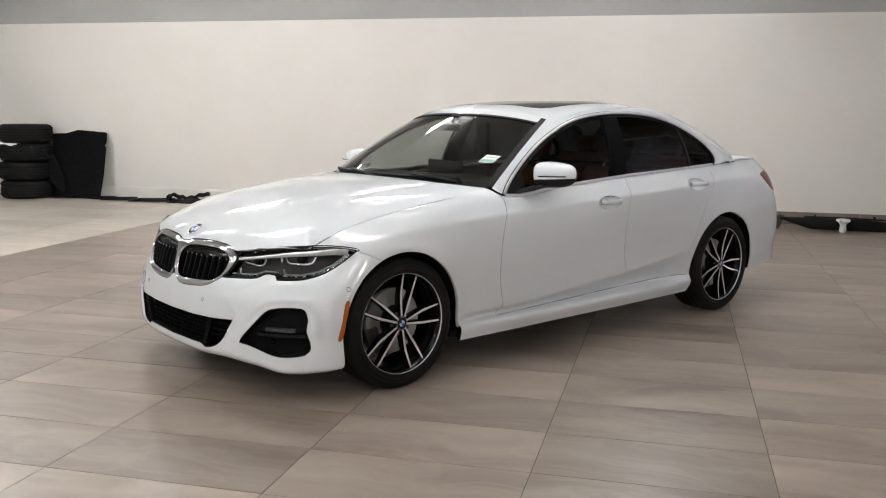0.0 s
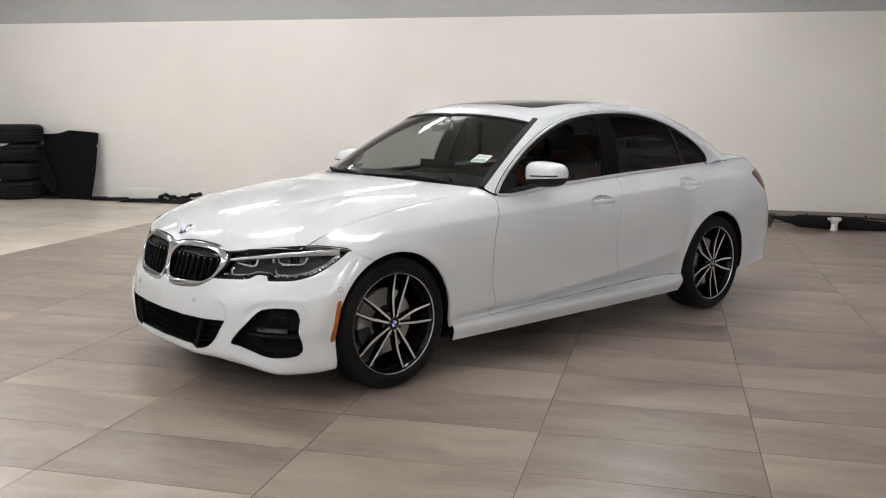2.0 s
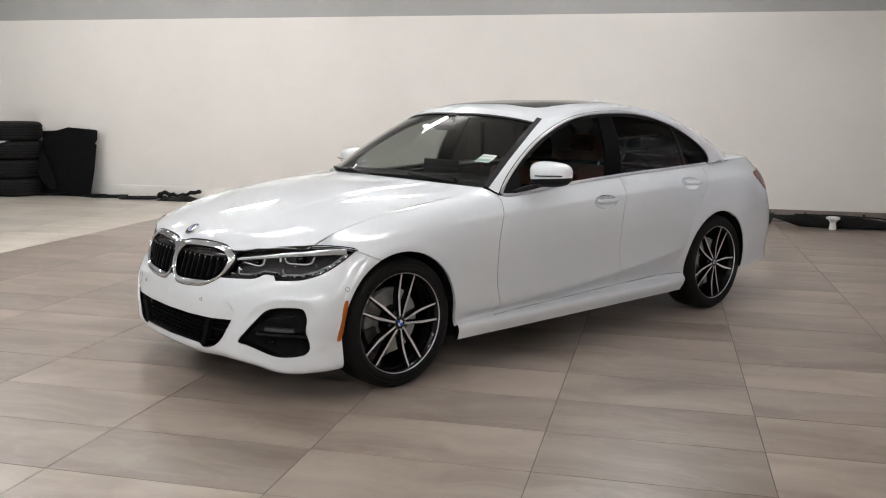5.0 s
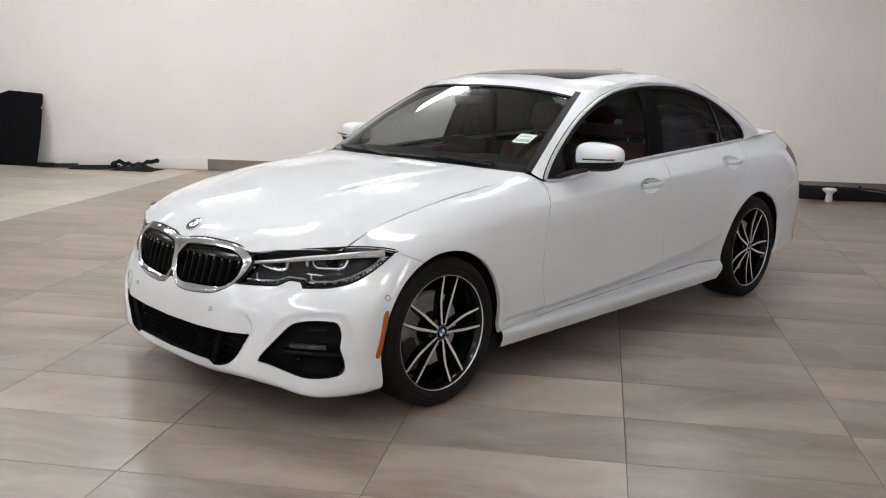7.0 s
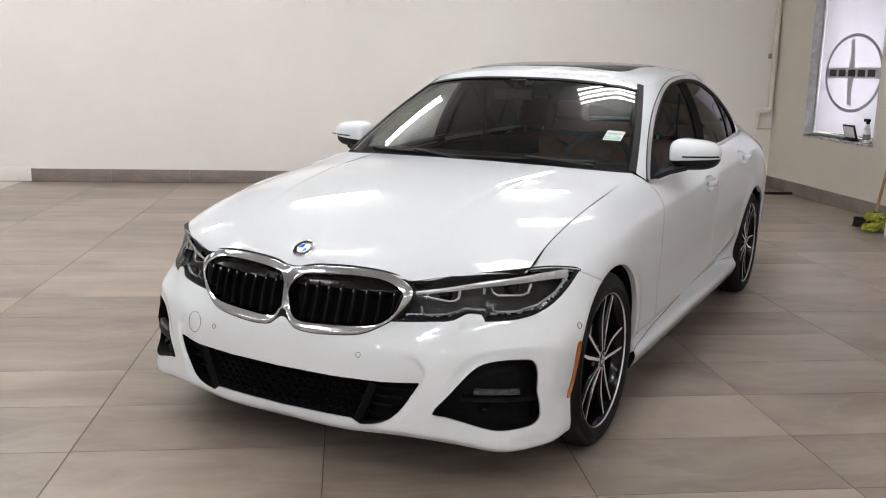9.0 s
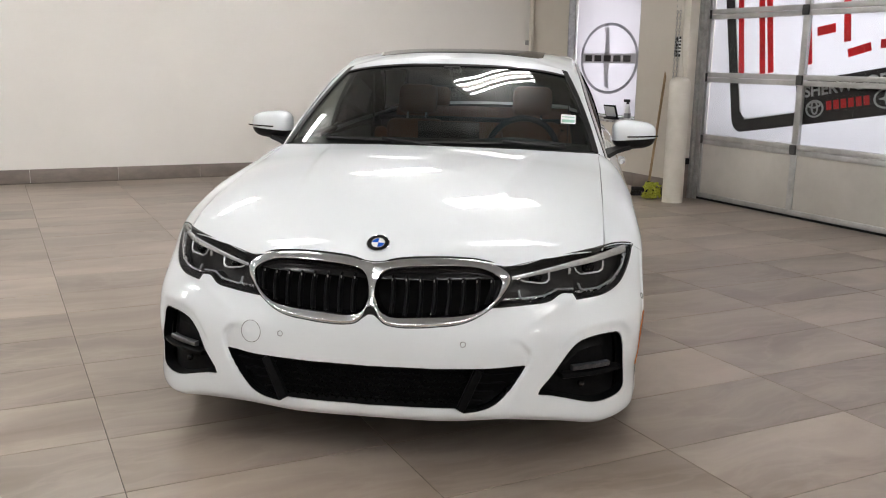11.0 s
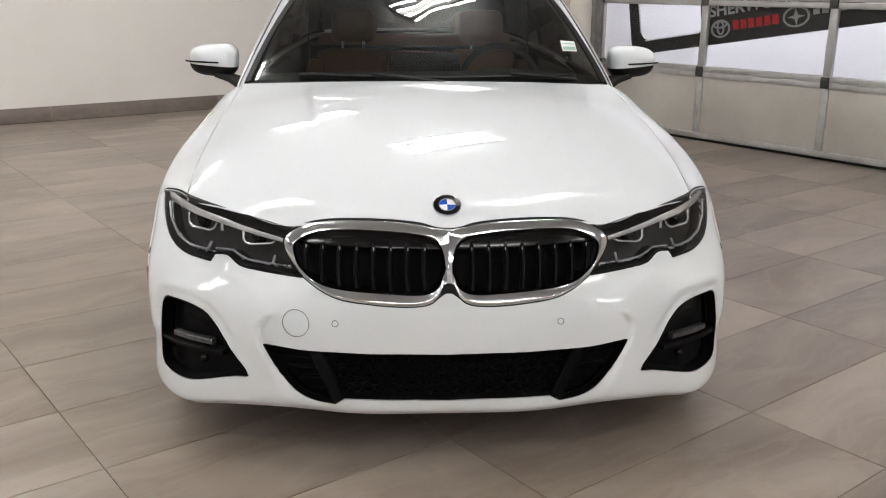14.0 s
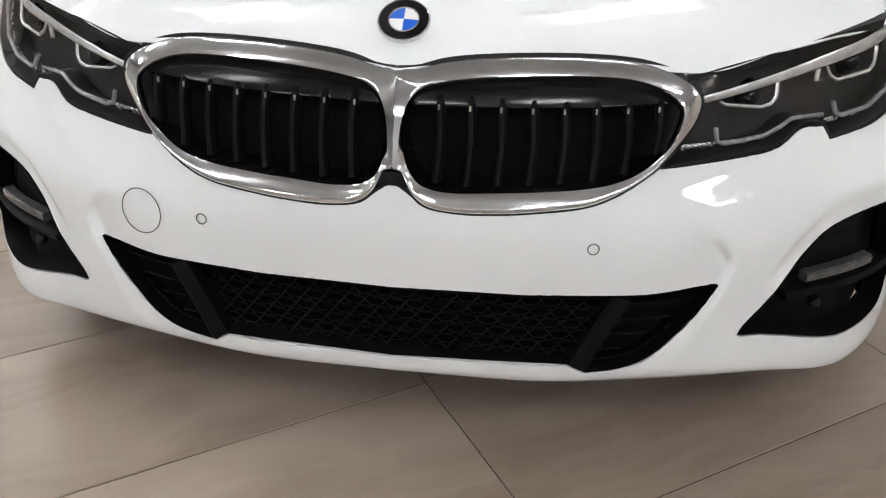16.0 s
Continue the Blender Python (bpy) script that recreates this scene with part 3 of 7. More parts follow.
# ---- ceiling lights: open fittings with four tubes ----
def ceiling_light():
    t = thing("ceiling_light", ROOM, "white ceiling fitting with four fluorescent tubes, lit", "ceiling light", "ceiling lights")
    part("housing", boxed((-0.60, -0.06, 0.035), (0.60, 0.06, 0.09), 0.008), WHITE_TRIM, t)
    for k in range(4):
        y = -0.165 + 0.11 * k
        part("tube", rod(bmesh.new(), (-0.56, y, 0.0), (0.56, y, 0.0), 0.019, 10), TUBE, t, "lit tube")
    for x in (-0.57, 0.57):
        part("end_cap", boxed((x - 0.012, -0.19, -0.022), (x + 0.012, 0.19, 0.035), 0.004), WHITE_TRIM, t)
    for x in (-0.45, 0.45):
        part("hanger", rod(bmesh.new(), (x, 0, 0.09), (x, 0, 0.30), 0.004, 6), STEEL, t)
    return t


LIGHT_Z = CEIL - 0.30
SPOTS = [(u, v) for u in (-6.35, -3.65) for v in (-7.2, -4.1, -1.0, 2.1, 4.9)]
# the fitting at (4.35, -4.3) is assumed, added to brighten the car's flank
SPOTS += [(-1.0, -7.2), (-1.3, -3.6), (-1.5, 0.9), (-0.9, 4.4), (1.6, -7.2), (1.3, -4.1), (1.05, -0.2), (1.86, 2.2), (1.9, 4.9), (4.35, -4.3)]
first = ceiling_light()
for i, (u, v) in enumerate(SPOTS):
    m = ROOM @ pose(u, v, LIGHT_Z)
    if i == 0:
        first.matrix_world = m
    else:
        copy_thing(first, m)

# ---- the car: surfaces ----
def lerp(a, b, t):
    return a + (b - a) * t


def spline(xs, ys, x):
    """Smooth curve through (xs, ys) that does not overshoot."""
    n = len(xs)
    x = min(max(x, xs[0]), xs[-1])
    i = 0
    while i < n - 2 and x > xs[i + 1]:
        i += 1
    h = [xs[k + 1] - xs[k] for k in range(n - 1)]
    d = [(ys[k + 1] - ys[k]) / h[k] for k in range(n - 1)]

    def slope(k):
        if k == 0:
            return d[0]
        if k == n - 1:
            return d[-1]
        if d[k - 1] * d[k] <= 0:
            return 0.0
        w1, w2 = 2 * h[k] + h[k - 1], h[k] + 2 * h[k - 1]
        return (w1 + w2) / (w1 / d[k - 1] + w2 / d[k])

    t = (x - xs[i]) / h[i]
    m0, m1 = slope(i) * h[i], slope(i + 1) * h[i]
    t2, t3 = t * t, t * t * t
    return (2 * t3 - 3 * t2 + 1) * ys[i] + (t3 - 2 * t2 + t) * m0 + (3 * t2 - 2 * t3) * ys[i + 1] + (t3 - t2) * m1


def catmull(pts, s):
    """Point at parameter s (0 to len - 1) of a smooth curve through the points."""
    n = len(pts)
    i = min(max(int(s), 0), n - 2)
    t = s - i
    p1, p2 = pts[i], pts[i + 1]
    p0 = pts[i - 1] if i > 0 else tuple(2 * a - b for a, b in zip(p1, p2))
    p3 = pts[i + 2] if i + 2 < n else tuple(2 * b - a for a, b in zip(p1, p2))
    d01 = max(sum((a - b) ** 2 for a, b in zip(p0, p1)) ** 0.25, 1e-5)
    d12 = max(sum((a - b) ** 2 for a, b in zip(p1, p2)) ** 0.25, 1e-5)
    d23 = max(sum((a - b) ** 2 for a, b in zip(p2, p3)) ** 0.25, 1e-5)
    out = []
    for a, b, c, d in zip(p0, p1, p2, p3):
        m1 = (b - a) / d01 - (c - a) / (d01 + d12) + (c - b) / d12
        m2 = (c - b) / d12 - (d - b) / (d12 + d23) + (d - c) / d23
        m1, m2 = m1 * d12, m2 * d12
        out.append((2 * t**3 - 3 * t**2 + 1) * b + (t**3 - 2 * t**2 + t) * m1 + (3 * t**2 - 2 * t**3) * c + (t**3 - t**2) * m2)
    return tuple(out)


def step(t):
    t = min(max(t, 0.0), 1.0)
    return t * t * (3 - 2 * t)


# two creases along the bonnet, and its height over the plan
def bonnet_rib(x, y):
    fade = min(1.0, max(0.0, (y + 0.50) / 0.6)) * min(1.0, max(0.0, (0.60 - y) / 0.25))
    return 0.0032 * fade * math.tanh((0.42 + 0.12 * y - abs(x)) / 0.012) * (1 - (abs(x) / 0.757) ** 6)


def bonnet_z(x, y, ribs=True):
    zc = spline((-0.80, -0.72, -0.69, -0.655, -0.58, -0.40, -0.10, 0.20, 0.50, 0.80), (0.66, 0.707, 0.735, 0.762, 0.797, 0.862, 0.935, 0.976, 0.998, 1.02), y)
    ze = spline((-0.72, -0.66, -0.595, -0.536, -0.487, -0.44, -0.28, -0.117, 0.06, 0.243, 0.44, 0.6, 0.7, 0.9), (0.40, 0.474, 0.624, 0.686, 0.713, 0.740, 0.802, 0.841, 0.873, 0.900, 0.922, 0.945, 0.962, 0.99), y)
    p = spline((-0.72, -0.6, -0.5, -0.25, 0.2, 0.8), (2.6, 3.2, 4.2, 7.5, 6.5, 4.0), y)
    drop, q = zc - ze - 0.003, abs(x) / 0.757
    crown = min(0.052, 0.7 * drop) * step((y + 0.72) / 0.3)
    return ze + drop - crown * q * q - (drop - crown) * q ** p + (bonnet_rib(x, y) if ribs else 0.0)


# levels of the lower body, from the nose round the corner, along the flank to the tail
LOW = [(0, -.768, .184), (.25, -.762, .185), (.45, -.735, .196), (.62, -.672, .180), (.762, -.598, .157), (.862, -.458, .160), (.884, -.35, .166),
       (.873, 0, .175), (.873, .43, .175), (.872, .64, .175), (.872, .78, .175), (.872, 1.3, .176), (.872, 1.9, .178), (.872, 2.45, .182), (.872, 2.9, .2), (.865, 3.35, .25), (.78, 3.74, .28), (.5, 3.87, .28), (0, 3.90, .28)]
LIP = [(0, -.792, .208), (.25, -.784, .209), (.45, -.755, .220), (.62, -.694, .204), (.775, -.610, .174), (.876, -.470, .178), (.896, -.36, .186),
       (.895, 0, .245), (.899, .43, .243), (.899, .64, .243), (.899, .78, .243), (.899, 1.3, .244), (.899, 1.9, .247), (.899, 2.45, .252), (.897, 2.9, .3), (.885, 3.35, .35), (.785, 3.73, .38), (.5, 3.89, .38), (0, 3.92, .38)]
MID = [(0, -.797, .37), (.25, -.787, .37), (.46, -.758, .373), (.63, -.685, .37), (.79, -.585, .37), (.884, -.465, .37), (.906, -.36, .37),
       (.906, 0, .37), (.895, .43, .345), (.891, .64, .33), (.889, .78, .325), (.887, 1.3, .36), (.889, 1.9, .41), (.894, 2.45, .455), (.906, 2.9, .47), (.895, 3.35, .48), (.79, 3.75, .48), (.5, 3.91, .48), (0, 3.94, .48)]
BUMP = [(0, -.795, .47), (.25, -.782, .47), (.45, -.748, .475), (.63, -.67, .48), (.788, -.567, .49), (.882, -.450, .49), (.911, -.355, .50),
        (.917, 0, .52), (.908, .43, .50), (.902, .64, .492), (.899, .78, .49), (.897, 1.3, .51), (.899, 1.9, .53), (.904, 2.45, .56), (.917, 2.9, .59), (.90, 3.35, .60), (.79, 3.75, .60), (.5, 3.91, .60), (0, 3.94, .60)]
LAMP = [(0, -.765, .58), (.24, -.752, .58), (.43, -.703, .58), (.60, -.628, .58), (.76, -.508, .585), (.869, -.37, .60), (.904, -.27, .615),
        (.917, 0, .69), (.911, .43, .665), (.909, .64, .662), (.908, .78, .66), (.908, 1.3, .67), (.908, 1.9, .69), (.909, 2.45, .71), (.913, 2.9, .73), (.895, 3.35, .74), (.775, 3.73, .74), (.5, 3.88, .74), (0, 3.93, .74)]
WING = [(0, -.740, .655), (.23, -.727, .66), (.41, -.690, .65), (.58, -.605, .655), (.745, -.475, .675), (.853, -.305, .70), (.886, -.20, .725),
        (.888, 0, .785), (.887, .43, .825), (.885, .64, .834), (.884, .78, .835), (.889, 1.3, .845), (.889, 1.9, .873), (.884, 2.45, .903), (.868, 2.9, .915), (.845, 3.35, .91), (.73, 3.69, .90), (.5, 3.83, .90), (0, 3.88, .90)]
EDGE_PLAN = [(0, -.718), (.22, -.693), (.43, -.655), (.57, -.590), (.70, -.503), (.755, -.452), (.760, -.28), (.760, 0), (.760, .43), (.761, .675)]
EDGE = [(x, y, bonnet_z(x, y)) for x, y in EDGE_PLAN] + [(.803, .79, .912), (.806, 1.3, .945), (.801, 1.9, .978), (.788, 2.45, .997), (.755, 2.9, 1.012), (.70, 3.35, 1.030), (.62, 3.66, 1.029), (.43, 3.79, 1.038), (0, 3.83, 1.048)]
TUCK = [(0, -.797, .285), (.25, -.787, .285), (.455, -.758, .288), (.625, -.692, .29), (.775, -.600, .30), (.875, -.465, .305), (.898, -.36, .305),
        (.900, 0, .30), (.880, .43, .285), (.872, .64, .283), (.868, .78, .283), (.866, 1.3, .29), (.866, 1.9, .298), (.872, 2.45, .306), (.90, 2.9, .38), (.89, 3.35, .41), (.787, 3.74, .43), (.5, 3.90, .43), (0, 3.93, .43)]
LEVELS = [LOW, LIP, TUCK, MID, BUMP, LAMP, WING, EDGE]


FOG_KNOTS = [(.560, .288), (.610, .358), (.661, .428), (.69, .453), (.735, .466), (.79, .469), (.822, .464), (.836, .44), (.844, .36), (.850, .30), (.850, .268), (.838, .249), (.80, .240), (.746, .240), (.668, .261), (.60, .28)]


def FACET_IN(z):
    return 0.381 + 0.553 * (max(z, 0.39) - 0.393)


FACET_RIM = [(.40, .20), (.435, .225), (.464, .258), (.498, .328), (.527, .378), (.540, .42), (.535, .44), (.506, .473), (.470, .489), (.43, .494)]


def FACET_OUT(z):
    return spline((0.20, .225, .258, .328, .378, .42, .44, .473, .488, .50), (.40, .435, .464, .498, .527, .541, .535, .506, .470, .44), z)


def polyline_gap(line, x, z):
    best = 9.0
    for (x0, z0), (x1, z1) in zip(line, line[1:]):
        dx, dz = x1 - x0, z1 - z0
        t = min(max(((x - x0) * dx + (z - z0) * dz) / (dx * dx + dz * dz), 0), 1)
        best = min(best, math.hypot(x - x0 - t * dx, z - z0 - t * dz))
    return best


def brow_gap(x, z):
    """Distance from the outline of the fog opening."""
    return polyline_gap(FOG_KNOTS + FOG_KNOTS[:1], x, z)


def low_body(s, h):
    """Point of the lower body: s along the car, h from the bottom (0) to the top edge (7)."""
    x, y, z = catmull([catmull(level, s) for level in LEVELS], h)
    if h > 6 and 6.5 < s < 10:
        # the wing's top arches over to the bonnet
        q = h - 6
        k = 0.009 * 6.75 * q * q * (1 - q) * step((s - 6.5) / 0.8) * step((10 - s) / 0.6)
        x, z = x + k, z + k
    if s < 7 and y < -0.25:
        # facet beside the intake, sinking towards its outer border
        xl, xr = FACET_IN(z), FACET_OUT(z)
        if xl < x < xr:
            y += 0.015 * step((x - xl) / 0.13) * step(polyline_gap(FACET_RIM, x, z) / 0.022) * step((z - 0.205) / 0.04)
        # soft crest running from the lamp's notch down to that facet
        w = abs(0.919 * (z - 0.487) - 0.393 * (x - 0.433))
        y -= 0.005 * math.exp(-w / 0.026) * step((x - 0.46) / 0.12) * step((0.70 - x) / 0.10)
        # hollowed brow round the fog opening
        d = brow_gap(x, z)
        if d < 0.06:
            k = 0.009 * (1 - step((d - 0.014) / 0.026)) * step((z - 0.36) / 0.06)
            y, x = y + k * 0.85, x - k * 0.5
    if 0.34 < y < 2.6 and z < 0.75:
        # sharp rising crease low on the doors, the skin drawn in under it
        ridge = 0.335 + 0.040 * (y - 0.9) + 0.034 * max(0.0, y - 0.9) ** 2
        tall = max(0.050, 0.85 * (ridge - 0.262))
        x -= min(0.050, 0.45 * tall + 0.006) * min(1.0, max(0.0, (ridge - z) / tall)) * step((y - 0.36) / 0.12) * step((2.5 - y) / 0.25) * step((z - 0.262) / 0.02)
        if z > ridge:
            x += 0.012 * math.exp(-(z - ridge) / 0.045) * step((y - 0.75) / 0.6) * step((2.52 - y) / 0.3)
        else:
            x += 0.012 * step((y - 0.75) / 0.6) * step((2.52 - y) / 0.3) * max(0.0, 1 - (ridge - z) / tall)
    if 0.1 < y < 3.5:
        # soft shoulder line through the door handles
        line = 0.795 + 0.043 * y
        x += 0.0065 * math.exp(-abs(z - line) / 0.022) * step((y - 0.1) / 0.4) * step((3.5 - y) / 0.4)
    if 6 < s < 15.5:
        for yc, zc in ((0.0, 0.33), (2.851, 0.333)):
            r = math.hypot(y - yc, z - zc)
            x += 0.005 * math.exp(-((r - 0.385) / 0.03) ** 2) * min(1, max(0, (0.86 - z) / 0.1))
    return x, y, z


# glasshouse: base ring and roof ring, from the windscreen's middle round to the rear glass
BASE = [(0, .470, .990), (.30, .505, .988), (.56, .60, .982), (.735, .715, .968), (.785, .755, .935), (.803, .82, .914), (.806, 1.3, .945), (.801, 1.9, .978), (.788, 2.45, .997), (.755, 2.9, 1.012), (.712, 3.20, 1.038), (.62, 3.33, 1.060), (.3, 3.42, 1.072), (0, 3.44, 1.075)]
RAIL = [(0, 1.235, 1.387), (.25, 1.25, 1.381), (.46, 1.29, 1.359), (.565, 1.335, 1.337), (.603, 1.375, 1.336), (.618, 1.42, 1.342), (.616, 1.62, 1.377), (.606, 1.95, 1.404), (.592, 2.28, 1.399), (.578, 2.55, 1.368), (.56, 2.70, 1.335), (.50, 2.70, 1.357), (.27, 2.68, 1.389), (0, 2.66, 1.398)]
BULGE = [(0, -.012, .012), (.003, -.012, .012), (.006, -.011, .012), (.008, -.008, .012), (.014, -.006, .010), (.022, 0, .010), (.030, 0, .006), (.032, 0, .006), (.032, 0, .010), (.028, .008, .016), (.018, .006, .012), (.008, .018, .018), (.004, .026, .024), (0, .026, .024)]


def glasshouse(s, h):
    """Point of the glasshouse: s round the ring, h from its base (0) to the roof (1)."""
    a, b, c = catmull(BASE, s), catmull(RAIL, s), catmull(BULGE, s)
    k = 4 * h * (1 - h)
    return tuple(lerp(p, q, h) + k * r for p, q, r in zip(a, b, c))


def roof_z(y):
    return spline((1.1, 1.235, 1.5, 1.8, 2.15, 2.45, 2.65), (1.34, 1.387, 1.424, 1.440, 1.444, 1.426, 1.399), y)


def roof(s, b):
    """Point of the roof skin: s round the ring, b from the rail (0) to the middle (1)."""
    x, y, z = catmull(RAIL, s)
    yc = lerp(1.235, 2.66, s / 13)
    yy = lerp(y, yc, b)
    return x * (1 - b), yy, roof_z(yy) + (z - roof_z(y)) * (1 - b) ** 3


def sheet(f, ss, hs):
    """A grid of faces over a surface function."""
    bm = bmesh.new()
    rows = [[bm.verts.new(f(s, h)) for h in hs] for s in ss]
    for i in range(len(ss) - 1):
        for j in range(len(hs) - 1):
            bm.faces.new((rows[i][j], rows[i + 1][j], rows[i + 1][j + 1], rows[i][j + 1]))
    bmesh.ops.remove_doubles(bm, verts=bm.verts, dist=1e-5)
    bm.normal_update()
    return bm


FRONT, SIDE, PLAN = (Vector((1, 0, 0)), Vector((0, 0, 1))), (Vector((0, 1, 0)), Vector((0, 0, 1))), (Vector((1, 0, 0)), Vector((0, 1, 0)))
SLOPE = (Vector((0.77, 0.638, 0)), Vector((0, 0, 1)))


def curve2(pts, n=6, closed=True):
    """A denser smooth outline through 2D points."""
    k = len(pts)
    src = [pts[-1]] + list(pts) + [pts[0], pts[1]] if closed else list(pts)
    out = []
    lo, hi = (1, k + 1) if closed else (0, k - 1)
    for i in range(lo, hi):
        for j in range(n):
            out.append(catmull(src, i + j / n))
    if not closed:
        out.append(tuple(pts[-1]))
    return out


def inside(p, poly):
    x, y = p
    hit = False
    for (x0, y0), (x1, y1) in zip(poly, poly[1:] + poly[:1]):
        if (y0 > y) != (y1 > y) and x < (x1 - x0) * (y - y0) / (y1 - y0) + x0:
            hit = not hit
    return hit


def score(bm, line, axes, keep, closed=True):
    """Cuts a sheet along an outline seen along the axes' normal. Returns the faces within the outline's box."""
    a, b = axes
    depth = a.cross(b)
    lo = (min(p[0] for p in line) - 0.05, min(p[1] for p in line) - 0.05)
    hi = (max(p[0] for p in line) + 0.05, max(p[1] for p in line) + 0.05)

    def span(f):
        us = [v.co.dot(a) for v in f.verts]
        ws = [v.co.dot(b) for v in f.verts]
        return min(us), max(us), min(ws), max(ws)

    cand = {}
    for f in bm.faces:
        c = f.calc_center_median()
        if keep(c):
            s = span(f)
            if s[1] >= lo[0] and s[0] <= hi[0] and s[3] >= lo[1] and s[2] <= hi[1]:
                cand[f] = s
    pairs = list(zip(line, line[1:] + line[:1])) if closed else list(zip(line, line[1:]))
    for p, q in pairs:
        x0, x1, y0, y1 = min(p[0], q[0]) - 1e-4, max(p[0], q[0]) + 1e-4, min(p[1], q[1]) - 1e-4, max(p[1], q[1]) + 1e-4
        fs = [f for f, s in cand.items() if s[1] >= x0 and s[0] <= x1 and s[3] >= y0 and s[2] <= y1]
        if not fs:
            continue
        d = a * (q[0] - p[0]) + b * (q[1] - p[1])
        if d.length < 1e-7:
            continue
        no = d.cross(depth).normalized()
        geom = fs + list({e for f in fs for e in f.edges}) + list({v for f in fs for v in f.verts})
        for f in fs:
            del cand[f]
        out = bmesh.ops.bisect_plane(bm, geom=geom, dist=1e-5, plane_co=a * p[0] + b * p[1], plane_no=no)
        for g in out["geom"]:
            if isinstance(g, bmesh.types.BMFace) and g.is_valid:
                cand[g] = span(g)
    return [f for f in cand if f.is_valid]


def take(bm, faces, remove=True):
    """Moves faces into a bmesh of their own."""
    out = bmesh.new()
    vs = {}
    for f in faces:
        for v in f.verts:
            if v not in vs:
                vs[v] = out.verts.new(v.co)
        out.faces.new([vs[v] for v in f.verts])
    if remove:
        bmesh.ops.delete(bm, geom=list(faces), context="FACES")
    out.normal_update()
    return out


def cut_out(bm, line, axes, keep, remove=True):
    a, b = axes
    fs = score(bm, line, axes, keep)
    fs = [f for f in fs if inside((f.calc_center_median().dot(a), f.calc_center_median().dot(b)), line)]
    return take(bm, fs, remove)


def offset(bm, d):
    bm.normal_update()
    move = [(v, v.normal * d) for v in bm.verts]
    for v, m in move:
        v.co += m
    return bm


def rim(bm, depth, gap=0.0, steps=1):
    """Draws the edges of a sheet back by a gap and turns them inwards."""
    bm.normal_update()
    edge = [e for e in bm.edges if len(e.link_faces) == 1 and not all(abs(v.co.x) < 1e-4 for v in e.verts)]
    vs = {v for e in edge for v in e.verts}
    if gap:
        shift = {}
        for v in vs:
            c = sum((f.calc_center_median() for f in v.link_faces), Vector()) / len(v.link_faces) - v.co
            c -= v.normal * c.dot(v.normal)
            if c.length > 1e-6:
                shift[v] = c.normalized() * gap
        for v, s in shift.items():
            if abs(v.co.x) < 1e-4:
                s.x = 0
            v.co += s
    norm = {v: v.normal.copy() for v in vs}
    twin = {}
    for v in vs:
        d = norm[v] * -depth
        if abs(v.co.x) < 1e-4:
            d.x = 0
        twin[v] = bm.verts.new(v.co + d)
    for e in edge:
        v0, v1 = e.verts
        f = e.link_faces[0]
        ls = list(f.verts)
        i = ls.index(v0)
        if ls[(i + 1) % len(ls)] == v1:
            w = bm.faces.new((v1, v0, twin[v0], twin[v1]))
        else:
            w = bm.faces.new((v0, v1, twin[v1], twin[v0]))
        w.material_index = 1
    return bm


def mirrored(bm):
    """A copy on the other side of the car."""
    out = bm.copy()
    for v in out.verts:
        v.co.x = -v.co.x
    bmesh.ops.reverse_faces(out, faces=out.faces)
    return out


def whole(bm):
    """Both halves as one skin."""
    other = mirrored(bm)
    me = bpy.data.meshes.new("half")
    other.to_mesh(me)
    other.free()
    bm.from_mesh(me)
    bpy.data.meshes.remove(me)
    bmesh.ops.remove_doubles(bm, verts=[v for v in bm.verts if abs(v.co.x) < 2e-4], dist=3e-4)
    return bm


def both(name, bm, mat, parent, label="", angle=35):
    """The part on the one side and its twin on the other."""
    twin = mirrored(bm)
    return part(name, bm, mat, parent, label, angle), part(name, twin, mat, parent, label, angle)


def calm(bm, keep, turns):
    """Evens out a sheet's curvature without drawing it in, its edges held."""
    bm.verts.index_update()
    bm.verts.ensure_lookup_table()
    co = np.array([tuple(v.co) for v in bm.verts])
    pairs = np.array([(e.verts[0].index, e.verts[1].index) for e in bm.edges])
    free = np.array([keep(v.co) and all(len(e.link_faces) == 2 for e in v.link_edges) for v in bm.verts])
    count = np.bincount(pairs.ravel(), minlength=len(co))[:, None]
    for k in range(2 * turns):
        total = np.zeros_like(co)
        np.add.at(total, pairs[:, 0], co[pairs[:, 1]])
        np.add.at(total, pairs[:, 1], co[pairs[:, 0]])
        move = (total / count - co) * (0.5 if k % 2 == 0 else -0.51)
        co[free] += move[free]
    for v, p in zip(bm.verts, co):
        v.co = Vector(p)
    bm.normal_update()
    return bm


def spread(a, b, n):
    return [a + (b - a) * k / n for k in range(n + 1)]


car = thing("car", Matrix(), "pearl white four-door saloon car with black-silver alloy wheels, parked", "car")

# ---- lower body ----
S_GRID = spread(0, 2.2, 26)[:-1] + spread(2.2, 2.9, 24)[:-1] + spread(2.9, 5.2, 54)[:-1] + spread(5.2, 7, 30)[:-1] + spread(7, 14, 98)[:-1] + spread(14, 18, 32)
H_GRID = spread(0, 1, 6)[:-1] + spread(1, 2, 7)[:-1] + spread(2, 3, 10)[:-1] + spread(3, 4, 14)[:-1] + spread(4, 5, 11)[:-1] + spread(5, 6, 14)[:-1] + spread(6, 7, 16)
body = calm(sheet(low_body, S_GRID, H_GRID), lambda c: -0.15 < c.y < 3.3 and c.z > 0.60, 8)
shell = body.copy()
uncut = body.copy()


